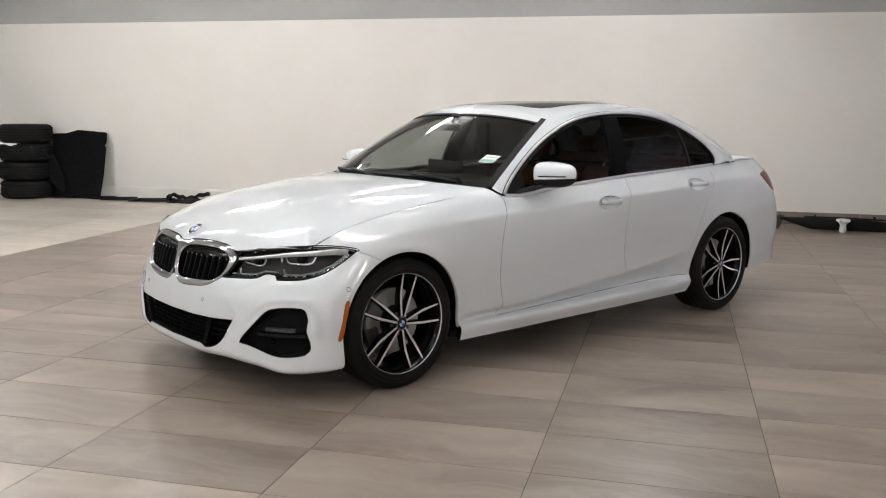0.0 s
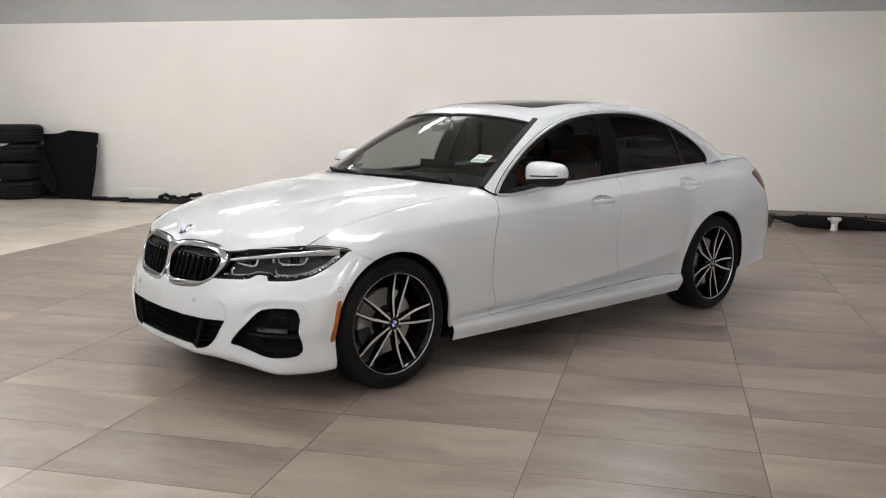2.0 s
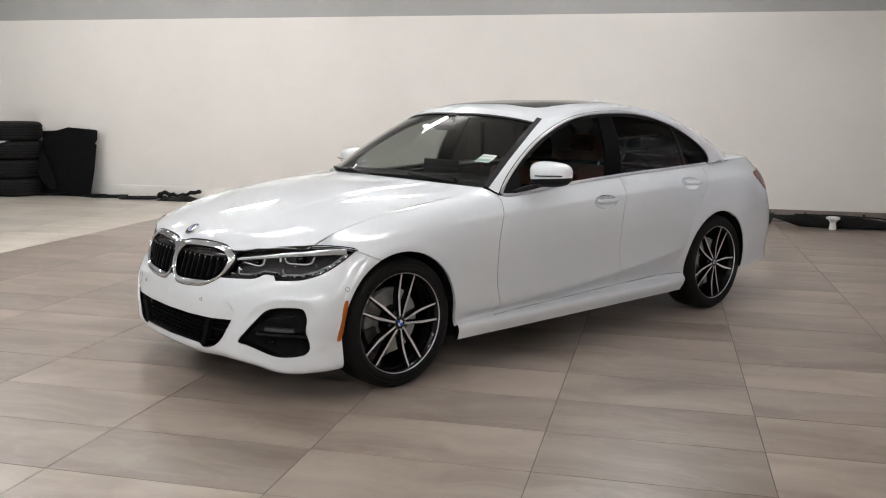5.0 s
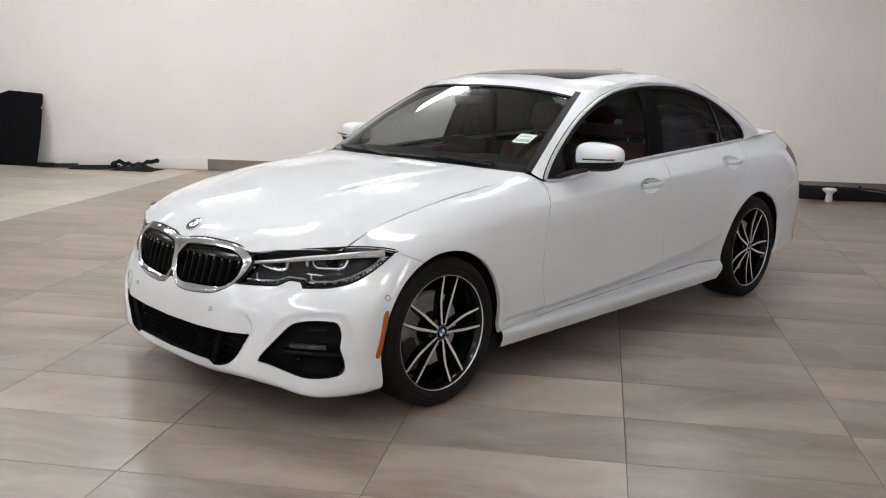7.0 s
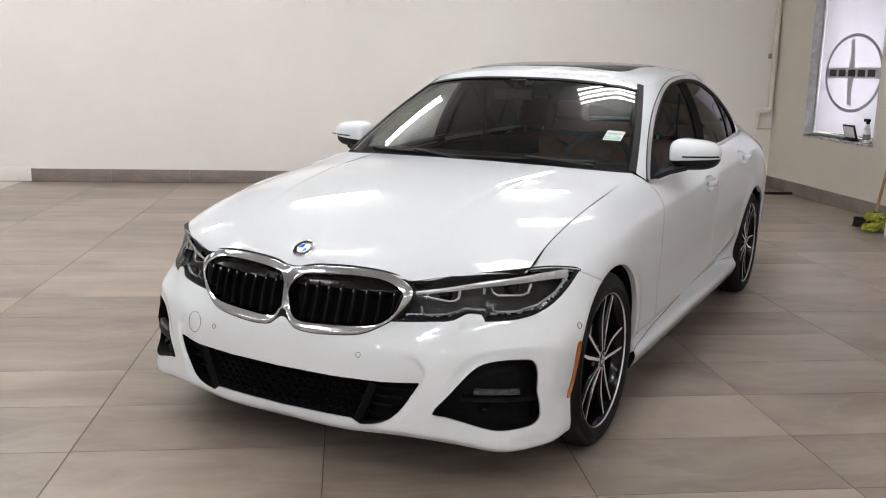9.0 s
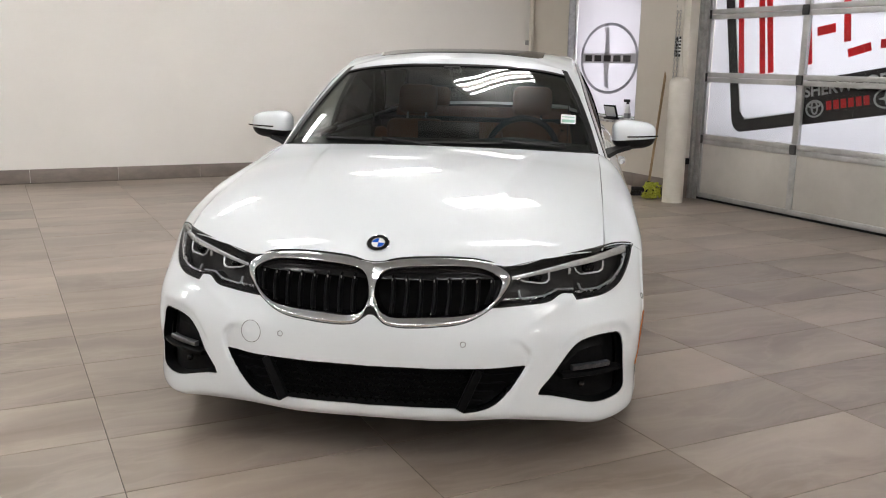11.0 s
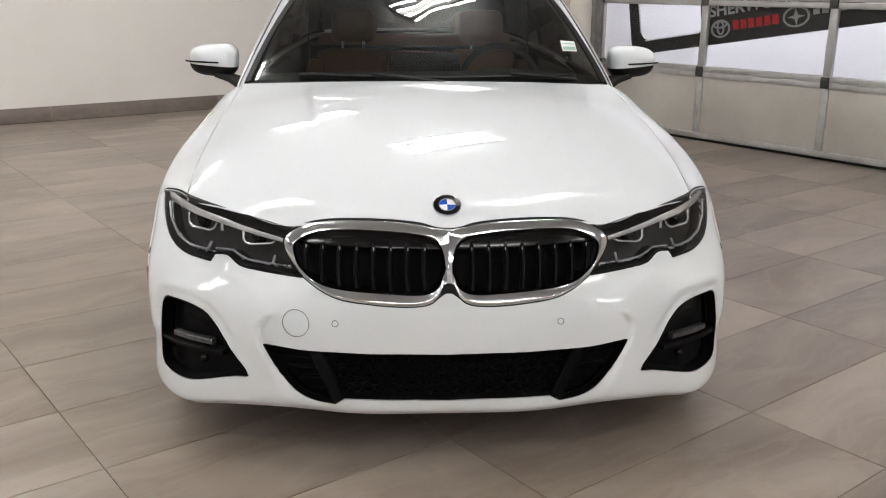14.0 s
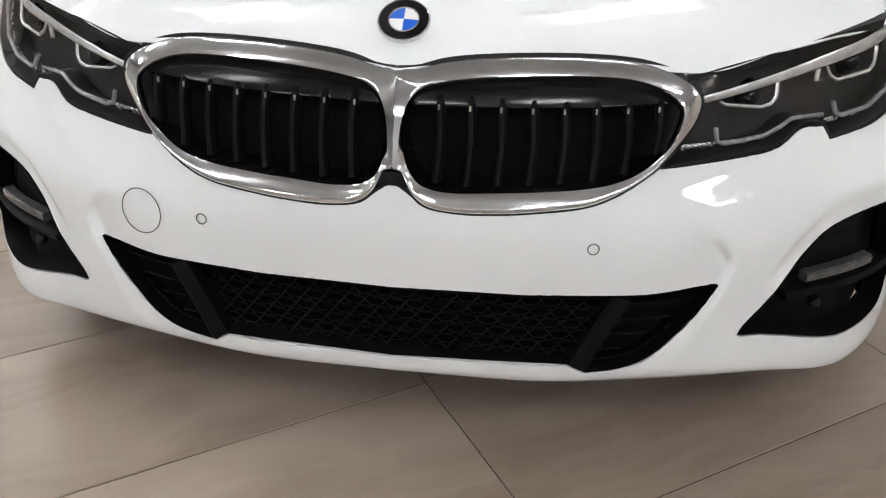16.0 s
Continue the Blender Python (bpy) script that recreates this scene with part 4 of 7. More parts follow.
def arch_line(yc, zc, r, front, rear):
    pts = [(yc + front, 0.10), (yc + front, 0.17), (yc - r * 1.0, zc)]
    for k in range(1, 24):
        a = math.pi * k / 24
        pts.append((yc - r * math.cos(a), zc + r * math.sin(a)))
    return pts + [(yc + r, zc), (yc + rear, 0.17), (yc + rear, 0.10)]


ARCH_F, ARCH_R = arch_line(0, 0.332, 0.362, -0.352, 0.402), arch_line(2.851, 0.336, 0.362, -0.395, 0.385)
flank = lambda c: c.x > 0.6 and -0.55 < c.y < 3.5
for line in (ARCH_F, ARCH_R):
    cut_out(body, line, SIDE, flank).free()
    cut_out(shell, line, SIDE, flank).free()

nose = lambda c: c.y < 0.0
FOG = curve2(FOG_KNOTS, 3)
INTAKE = [(-.01, .374), (.25, .377)] + curve2([(.515, .386), (.492, .345), (.462, .298), (.425, .258), (.375, .233), (.318, .222)], 4, False) + [(.288, .240), (-.01, .236)]
KIDNEY = curve2([(-.010, .620), (-.010, .707), (.032, .7140), (.072, .7245), (.172, .7325), (.290, .7315), (.367, .7225), (.416, .7060), (.445, .689), (.4545, .668), (.451, .645), (.432, .613), (.402, .578), (.352, .5455), (.300, .5245), (.244, .5165), (.155, .5085), (.083, .5085), (.048, .516), (.028, .531), (.008, .545), (-.010, .547)], 4)
KIDNEY_OUT = curve2([(.0, .640), (.0, .7045), (.032, .7095), (.072, .7195), (.172, .7275), (.290, .7265), (.366, .7178), (.413, .702), (.440, .686), (.4515, .668), (.4485, .646), (.430, .615), (.400, .580), (.351, .5483), (.300, .5274), (.244, .5193), (.155, .5113), (.083, .5113), (.049, .519), (.031, .534), (.017, .556), (.010, .569), (.0, .571)], 4)
KIDNEY_IN = curve2([(.0135, .634), (.021, .657), (.038, .677), (.065, .688), (.130, .696), (.203, .700), (.292, .700), (.350, .694), (.393, .679), (.419, .658), (.4195, .640), (.406, .608), (.373, .578), (.335, .561), (.285, .553), (.242, .550), (.153, .545), (.081, .542), (.046, .549), (.029, .566), (.0185, .592), (.0140, .612)], 4)
lamp3 = [(.440, -.666, .716), (.558, -.602, .765), (.651, -.536, .785), (.735, -.450, .785), (.750, -.432, .740), (.785, -.378, .739), (.815, -.330, .735), (.845, -.285, .728), (.866, -.248, .720), (.857, -.330, .667), (.823, -.420, .615), (.766, -.499, .589), (.672, -.578, .583)]
lamp3b = [(.660, -.579, .604), (.622, -.602, .608), (.585, -.634, .587), (.515, -.671, .580), (.398, -.712, .574)]
su, sv = SLOPE
to_slope = lambda pts: [(Vector(p).dot(su), Vector(p).dot(sv)) for p in pts]
LAMP_LINE = to_slope(lamp3[:4]) + curve2(to_slope(lamp3[4:9]), 3, False) + curve2(to_slope(lamp3[8:]), 4, False)[1:] + curve2(to_slope(lamp3b), 3, False)
fog_skin = cut_out(body, FOG, FRONT, nose)
intake_skin = cut_out(body, INTAKE, FRONT, nose)
grille_skin = cut_out(body, KIDNEY, FRONT, nose)
lamp_skin = cut_out(body, LAMP_LINE, SLOPE, nose)
for line, axes in ((FOG, FRONT), (INTAKE, FRONT), (KIDNEY, FRONT), (LAMP_LINE, SLOPE)):
    cut_out(shell, line, axes, nose).free()

# panel joints
F_JOINT = curve2([(.80, .99), (.752, .906), (.705, .80), (.672, .68), (.664, .56), (.672, .44), (.70, .33), (.690, .28), (.68, .262)], 3, False)
B_JOINT = curve2([(1.90, 1.06), (1.845, .985), (1.775, .82), (1.742, .68), (1.742, .52), (1.775, .37), (1.80, .28), (1.80, .262)], 3, False)
R_JOINT = curve2([(2.90, 1.08), (2.80, 1.0), (2.70, .88), (2.60, .76), (2.515, .62), (2.455, .47), (2.39, .37), (2.30, .31), (2.22, .285)], 3, False)
SILL_JOINT = [(.25, .262), (.68, .270), (1.5, .282), (2.3, .298), (2.7, .306)]
TIP_JOINT = [(-.45, .742), (-.378, .738), (-.30, .730), (-.262, .719), (-.10, .645)]
TAIL_JOINT = [(3.10, .64), (3.40, .70), (3.56, .72), (4.2, .72)]
for line in (F_JOINT, B_JOINT, R_JOINT, SILL_JOINT, TIP_JOINT):
    score(body, line, SIDE, flank, False)
score(body, TAIL_JOINT, SIDE, lambda c: c.y > 3.0, False)


def along(line, t, k=1):
    """The other coordinate of a joint at a given one."""
    pts = sorted((p[k], p[1 - k]) for p in line)
    if t <= pts[0][0]:
        return pts[0][1]
    for (a, b), (c, d) in zip(pts, pts[1:]):
        if a <= t <= c:
            return b + (d - b) * (t - a) / max(c - a, 1e-9)
    return pts[-1][1]


groups = {}
for f in body.faces:
    c = f.calc_center_median()
    y, z = c.y, c.z
    if y < -0.45 or (y < -0.02 and z < along(TIP_JOINT, y, 0)):
        g = "front_bumper"
    elif 0.3 < y < 2.6 and z < along(SILL_JOINT, y, 0):
        g = "sill"
    elif y < along(F_JOINT, z):
        g = "front_wing"
    elif y < along(B_JOINT, z):
        g = "front_door"
    elif y < along(R_JOINT, z):
        g = "rear_door"
    elif y > 3.05 and z < along(TAIL_JOINT, y, 0):
        g = "rear_bumper"
    else:
        g = "rear_quarter"
    groups.setdefault(g, []).append(f)
panels = {g: take(body, fs, False) for g, fs in groups.items()}
body.free()
HANDLES = ((1.588, 0.838, 0.0), (2.512, 0.903, 0.0))
for key, (hy, hz, _) in zip(("front_door", "rear_door"), HANDLES):
    oval = [(hy + 0.105 * math.cos(a), hz + 0.040 * math.sin(a)) for a in (2 * math.pi * k / 28 for k in range(28))]
    cup = cut_out(panels[key], oval, SIDE, lambda c: c.x > 0.6)
    for v in cup.verts:
        q = math.hypot((v.co.y - hy) / 0.105, (v.co.z - hz) / 0.040)
        v.co.x -= 0.042 * max(0.0, 1 - q * q) ** 0.8
    panels[key + "_cup"] = cup
MADE = {}
for g in ("front_bumper", "rear_bumper"):
    bm = whole(panels[g])
    MADE[g] = part(g, rim(bm, 0.008, 0.0010), [PAINT, PAINT], car, "", 28)
# front door and sill edges are coloured black for the shade in the joints
for g, gap in (("front_wing", 0.0013), ("front_door", 0.0015), ("rear_door", 0.0015), ("rear_quarter", 0.0013), ("sill", 0.0018)):
    MADE[g] = both(g, rim(panels[g], 0.022, gap), [PAINT, DARK if g in ("front_door", "sill") else PAINT], car, "", 28)
for key, door_key, (hy, hz, _) in (("front_door_cup", "front_door", HANDLES[0]), ("rear_door_cup", "rear_door", HANDLES[1])):
    x = low_body(11 if hy < 2 else 13, 6.0)[0] + 0.012
    for side, ob in zip((1, -1), MADE[door_key]):
        bm = panels[key].copy() if side > 0 else mirrored(panels[key])
        part("handle_cup", bm, PAINT, ob, "painted hollow behind the handle", 60)
        bm = bmesh.new()
        path = [(side * (x - 0.020 + 0.040 * math.sin(math.pi * (0.12 + 0.76 * k / 10)) ** 0.6), hy - 0.098 + 0.196 * k / 10, hz + 0.006) for k in range(11)]
        sweep(bm, path, ring_profile(0.0145, 10, 0.62, 1.0))
        part("door_handle", bm, PAINT, ob, "painted bar handle", 60)

# dark inner shell behind the joints and the openings
offset(shell, -0.035)
part("inner_shell", whole(shell), DARK, car, "black inner body seen only through joints")

# ---- bonnet, glasshouse, roof ----
def bonnet_front(x):
    return spline((0, .10, .22, .43, .57, .70, .757), (-.718, -.703, -.693, -.655, -.590, -.503, -.450), x)


def bonnet_rear(x):
    return 0.455 + 0.40 * x * x


def bonnet(q, r):
    x = 0.7588 * q
    y = lerp(bonnet_front(x), bonnet_rear(x), r)
    return x, y, bonnet_z(x, y, False)


bm = sheet(bonnet, spread(0, 1, 88), spread(0, 1, 80))
bmesh.ops.reverse_faces(bm, faces=bm.faces) if sum(f.normal.z for f in bm.faces) < 0 else None
whole(bm)
calm(bm, lambda c: True, 40)
for v in bm.verts:
    v.co.z += bonnet_rib(v.co.x, v.co.y)
MADE["bonnet"] = part("bonnet", rim(bm, 0.006, 0.0012), [PAINT, PAINT], car, "", 30)

SCREEN_S, REAR_S = 3.22, 10.72
ring = sorted(set(spread(0, 3, 24) + [SCREEN_S] + spread(3.3, 10.6, 96) + [REAR_S] + spread(10.9, 13, 18)))
hs = [0, 0.012, 0.03] + spread(0.07, 0.93, 22) + [0.97, 0.985, 1.0]
gh = sheet(glasshouse, ring, hs)
if sum(f.normal.dot(f.calc_center_median() - Vector((0, 1.9, 1.0))) for f in gh.faces) < 0:
    bmesh.ops.reverse_faces(gh, faces=gh.faces)
DLO = curve2([(.770, .905), (.85, .992), (1.02, 1.112), (1.20, 1.212), (1.40, 1.292), (1.60, 1.343), (1.86, 1.366), (2.10, 1.366), (2.32, 1.346), (2.52, 1.300), (2.70, 1.232), (2.85, 1.148), (2.925, 1.078), (2.935, 1.03)], 4, False) + [(2.915, 0.98), (2.4, 0.95), (1.8, 0.93), (1.2, 0.89), (0.8, 0.86)]
flank_up = lambda c: c.x > 0.45 and 0.74 < c.y < 3.05
dlo_skin = cut_out(gh, DLO, SIDE, flank_up)


def ring_patch(s0, s1, h0, h1, ns, nh, push):
    bm = sheet(glasshouse, spread(s0, s1, ns), spread(h0, h1, nh))
    if sum(f.normal.dot(f.calc_center_median() - Vector((0, 1.9, 1.0))) for f in bm.faces) < 0:
        bmesh.ops.reverse_faces(bm, faces=bm.faces)
    offset(bm, push)
    for v in bm.verts:
        if abs(v.co.x) < 0.003:
            v.co.x = 0.0
    return bm


# the painted frame keeps what lies between the panes
drop = []
for f in gh.faces:
    c = f.calc_center_median()
    # windscreen and rear glass by their share of the ring
    if c.y < 1.36 and c.x < 0.76:
        a, b = Vector(glasshouse(SCREEN_S, 0.0)), Vector(glasshouse(SCREEN_S, 1.0))
        k = min(max((c.z - a.z) / (b.z - a.z), 0), 1)
        e = Vector(glasshouse(SCREEN_S, k))
        top = c.z > spline((0, .25, .46, .565, .603), (1.387, 1.381, 1.359, 1.337, 1.336), c.x) - 0.034
        if c.x < e.x - 1e-3 and not top:
            drop.append(f)
    elif c.y > 2.6 and c.x < 0.62:
        a, b = Vector(glasshouse(REAR_S, 0.0)), Vector(glasshouse(REAR_S, 1.0))
        k = min(max((c.z - a.z) / (b.z - a.z), 0), 1)
        e = Vector(glasshouse(REAR_S, k))
        if c.x < e.x - 1e-3:
            drop.append(f)
bmesh.ops.delete(gh, geom=drop, context="FACES")
# the frame's turned-in edges are coloured dark, as if in shade behind the glass
part("roof_frame", rim(whole(gh), 0.02), [PAINT, DARK], car, "", 30)

roof_bm = sheet(roof, ring, spread(0, 1, 22))
if sum(f.normal.z for f in roof_bm.faces) < 0:
    bmesh.ops.reverse_faces(roof_bm, faces=roof_bm.faces)
SUN = [(-.01, 1.40), (.36, 1.415), (.43, 1.45), (.455, 1.52), (.455, 2.02), (.43, 2.10), (.36, 2.13), (-.01, 2.13)]
sun_skin = cut_out(roof_bm, SUN, PLAN, lambda c: True)
MADE["roof"] = part("roof", rim(whole(roof_bm), 0.012), PAINT, car, "", 30)
part("sunroof", rim(whole(offset(sun_skin, 0.0015)), 0.012, 0.004), ROOF_GLASS, car, "black glass sliding roof panel")

screen = part("windscreen", calm(whole(ring_patch(0, SCREEN_S, 0.0, 0.985, 40, 30, -0.004)), lambda c: True, 60), SCREEN, car, "clear raked windscreen")
rear = part("rear_window", whole(ring_patch(REAR_S, 13, 0.0, 1.0, 18, 14, -0.004)), TINT_GLASS, car, "dark tinted rear window")


# ---- the car: parts ----
class Lift:
    """Finds the point of a skin that lies behind a 2D place."""

    def __init__(self, points, axes):
        self.p = np.array([tuple(q) for q in points])
        self.uv = np.stack([self.p @ np.array(axes[0]), self.p @ np.array(axes[1])], 1)

    def __call__(self, a, b):
        d = ((self.uv - (a, b)) ** 2).sum(1)
        k = np.argpartition(d, 14)[:14]
        w = np.exp(-d[k] / (2 * max(d[k].mean(), 1e-7)))
        m = np.stack([np.ones(14), self.uv[k, 0] - a, self.uv[k, 1] - b], 1) * w[:, None]
        q, *_ = np.linalg.lstsq(m, self.p[k] * w[:, None], rcond=1e-6)
        return Vector(q[0])


def inset(line, d):
    """Outline drawn inwards by d."""
    n = len(line)
    area = sum(p[0] * q[1] - q[0] * p[1] for p, q in zip(line, line[1:] + line[:1]))
    sgn = 1 if area > 0 else -1
    out = []
    for i in range(n):
        a, b = line[i - 1], line[(i + 1) % n]
        t = Vector((b[0] - a[0], b[1] - a[1]))
        if t.length < 1e-9:
            out.append(line[i])
            continue
        t.normalize()
        out.append((line[i][0] - t.y * d * sgn, line[i][1] + t.x * d * sgn))
    return out


nose_points = [v.co for v in uncut.verts if v.co.y < 0.2]
on_front = Lift([p for p in nose_points if p.y < -0.2], FRONT)
on_slope = Lift(nose_points, SLOPE)


def overlay(line, axes, keep, lift, depth=0.006, mat=PLASTIC, name="trim", parent=car, label="", pair=True):
    bm = cut_out(uncut, line, axes, keep, False)
    rim(offset(bm, lift), depth)
    return both(name, bm, mat, parent, label) if pair else part(name, bm, mat, parent, label)


front_bumper = MADE["front_bumper"]

# ---- kidney grille ----
grille = part("kidney_grille", whole(offset(grille_skin.copy(), -0.048)), DARK, car, "black grille with two wide chrome-framed openings")


def around(line, n=132):
    """n points of an outline, met by spokes from the middle of the opening."""
    out = []
    for k in range(n):
        a = 2 * math.pi * k / n
        dx, dz, best = 0.22 * math.cos(a), 0.10 * math.sin(a), 0.0
        for (x0, z0), (x1, z1) in zip(line, line[1:] + line[:1]):
            ex, ez, fx, fz = x1 - x0, z1 - z0, x0 - 0.215, z0 - 0.62
            det = ex * dz - ez * dx
            if abs(det) > 1e-12:
                u = (dx * fz - dz * fx) / det
                if -1e-6 <= u <= 1 + 1e-6:
                    best = max(best, (ex * fz - ez * fx) / det)
        out.append((0.215 + best * dx, 0.62 + best * dz))
    return out


def ribbon(rows, side):
    """Closed band through rows of (x, z, lift) points on the nose."""
    bm = bmesh.new()
    rings = []
    for row in rows:
        ring = []
        for x, z, lift in row:
            p = on_front(max(x, 0.0), z) + Vector((0, -1, 0.32)).normalized() * lift
            ring.append(bm.verts.new((side * max(p.x, 0.0002), p.y, p.z)))
        rings.append(ring)
    n = len(rings[0])
    for a, b in zip(rings, rings[1:]):
        for k in range(n):
            bm.faces.new((a[k], a[(k + 1) % n], b[(k + 1) % n], b[k]))
    bmesh.ops.recalc_face_normals(bm, faces=bm.faces)
    return bm


rim_out, rim_in, rim_gap = around(KIDNEY_OUT), around(KIDNEY_IN), around(KIDNEY)
for side in (1, -1):
    rows = []
    for t, k in ((0, -1), (0, 0), (0.05, 0.3), (0.12, 0.45), (0.4, 0.7), (0.7, 0.93), (0.9, 1.0), (1.0, 1.0), (1.1, 0.93), (1.5, 0.35), (1.85, -0.2), (2.0, -0.6), (2.0, -5)):
        row = []
        for (xo, zo), (xi, zi) in zip(rim_out, rim_in):
            low = step((0.64 - zo) / 0.08)
            peak = lerp(0.80, 0.24, low)
            u = t * peak if t <= 1 else lerp(peak, 1.0, t - 1)
            lift = (0.0085 * k if k > -0.9 else -0.018) if t < 0.01 or t > 1 else 0.0085 * k
            web = step((0.016 - xo) / 0.016) * step((zo - 0.556) / 0.02)
            lift = lerp(lift, 0.0085, web) if t <= 1 else lift
            row.append((lerp(xo, xi, u), lerp(zo, zi, u), lift))
        rows.append(row)
    part("chrome_frame", ribbon(rows, side), CHROME, grille, "polished chrome kidney frame", 40)
    rows = [[(lerp(a[0], b[0], t), lerp(a[1], b[1], t), h) for a, b in zip(rim_gap, rim_in)] for t, h in ((-0.03, -0.014), (-0.03, -0.0015), (0.14, -0.0015), (0.14, -0.014))]
    part("frame_gasket", ribbon(rows, side), PLASTIC, grille, "thin black gasket round the frame", 40)
    # hollow between frame and back plate
    inner = rim_in
    bm = bmesh.new()
    r0, r1 = [], []
    for a, b in inner:
        p = on_front(a, b)
        r0.append(bm.verts.new((side * p.x, p.y, p.z)))
        r1.append(bm.verts.new((side * p.x, p.y + 0.055, p.z)))
    for k in range(len(inner)):
        bm.faces.new((r0[k], r0[(k + 1) % len(inner)], r1[(k + 1) % len(inner)], r1[k]))
    part("surround", bm, GLOSS_BLACK, grille)
    for k in range(8):
        x = 0.064 + 0.0465 * k
        zs = [b for (a, b), (c, d) in zip(inner, inner[1:] + inner[:1]) if (a - x) * (c - x) <= 0]
        if len(zs) < 2:
            continue
        z0, z1 = min(zs), max(zs)
        bm = bmesh.new()
        path = []
        for t in spread(0, 1, 10):
            z = lerp(z0 + 0.001, min(z1 - 0.001, 0.664), t)
            p = on_front(x, z)
            back = 0.004 + 0.010 * max(0.0, (t - 0.9) / 0.1) ** 1.5
            path.append((side * (x + 0.004 * math.sin(t * 3)), p.y + 0.014 + back, z))
        sweep(bm, path, [(-.0065, -.016), (-.0065, .004), (-.003, .009), (.003, .009), (.0065, .004), (.0065, -.016)], False, (0, -1, 0.15))
        # small steel box stands in for the glint at the slat's top
        n0 = len(bm.faces)
        zt = min(0.653, z1 - 0.012)
        p = on_front(x, zt)
        box(bm, (side * x - 0.0018, p.y + 0.0085, zt - 0.001), (side * x + 0.0018, p.y + 0.0125, zt + 0.008), 0.001)
        bm.faces.ensure_lookup_table()
        for f in bm.faces[n0:]:
            f.material_index = 1
        part("slat", bm, [INTAKE_BLACK, STEEL], grille)
    # smooth shutter plate over the slats, its lower edge rolled
    bm = bmesh.new()
    rows = []
    for z, back in ((0.650, 0.030), (0.652, 0.021), (0.656, 0.0175), (0.661, 0.0175), (0.675, 0.021), (0.705, 0.032)):
        rows.append([bm.verts.new((side * x, on_front(x, z).y + back, z + 0.008 * ((x - 0.05) / 0.36))) for x in spread(0.016, 0.425, 20)])
    for a, b in zip(rows, rows[1:]):
        for k in range(len(a) - 1):
            bm.faces.new((a[k], a[k + 1], b[k + 1], b[k]))
    part("shutter_plate", bm, GLOSS_BLACK, grille, "smooth gloss black plate", 40)
part("lower_notch", boxed((-.022, -0.772, 0.528), (.022, -0.735, 0.566), 0.003), PLASTIC, grille)

# ---- lower intake ----
intake = part("lower_intake", whole(offset(intake_skin.copy(), -0.05)), INTAKE_BLACK, front_bumper, "black honeycomb air intake")
bm = bmesh.new()
for i in range(-9, 10):
    for j in range(7):
        cx, cz = i * 0.034 + (0.017 if j % 2 else 0), 0.240 + j * 0.0215
        if abs(cx) > 0.325:
            continue
        ring3 = []
        for k in range(6):
            a = radians(60 * k)
            ring3.append((cx + 0.0196 * math.cos(a) * 0.98, cz + 0.0125 * math.sin(a)))
        vo = [bm.verts.new((x, on_front(abs(x), z).y + 0.030, z)) for x, z in ring3]
        vi = [bm.verts.new((cx + (x - cx) * 0.80, v.co.y, cz + (z - cz) * 0.74)) for (x, z), v in zip(ring3, vo)]
        vb = [bm.verts.new((v.co.x, v.co.y + 0.016, v.co.z)) for v in vi]
        for k in range(6):
            n = (k + 1) % 6
            bm.faces.new((vo[k], vo[n], vi[n], vi[k]))
            bm.faces.new((vi[k], vi[n], vb[n], vb[k]))
tagged(part("honeycomb", bm, DARK, car, "black honeycomb mesh", 20), kind="stuff")
for side in (1, -1):
    bm = bmesh.new()
    path = []
    for t in spread(0, 1, 6):
        x, z = lerp(0.365, 0.303, t), lerp(0.372, 0.224, t)
        p = on_front(x, z)
        path.append((side * p.x, p.y + 0.012, p.z))
    sweep(bm, path, [(-.016, -.02), (-.014, .004), (.010, .010), (.016, .004), (.016, -.02)], False, (0, -1, 0))
    part("intake_blade", bm, INTAKE_BLACK, car, "gloss black slanted blade of the intake")
    bm = bmesh.new()
    for z in (0.262, 0.292, 0.322, 0.352):
        x1 = 0.30 + 0.165 * min(1, (z - 0.215) / 0.14)
        path = [(side * x, on_front(x, z).y + 0.03, z) for x in spread(0.335, max(x1 + 0.02, 0.36), 5)]
        sweep(bm, path, [(-.002, -.008), (-.002, .008), (.002, .008), (.002, -.008)], False, (0, -1, 0))
    part("intake_rib", bm, INTAKE_BLACK, car)
    bm = bmesh.new()
    line3 = [on_front(max(a, 0.0), b) for a, b in inset(INTAKE, 0.002)]
    r0 = [bm.verts.new((side * p.x, p.y + 0.002, p.z)) for p in line3]
    r1 = [bm.verts.new((side * p.x, p.y + 0.075, p.z)) for p in line3]
    for k in range(len(line3)):
        n = (k + 1) % len(line3)
        if line3[k].x > 0.002 or line3[n].x > 0.002:
            bm.faces.new((r0[k], r0[n], r1[n], r1[k]))
    part("intake_wall", bm, INTAKE_BLACK, intake)

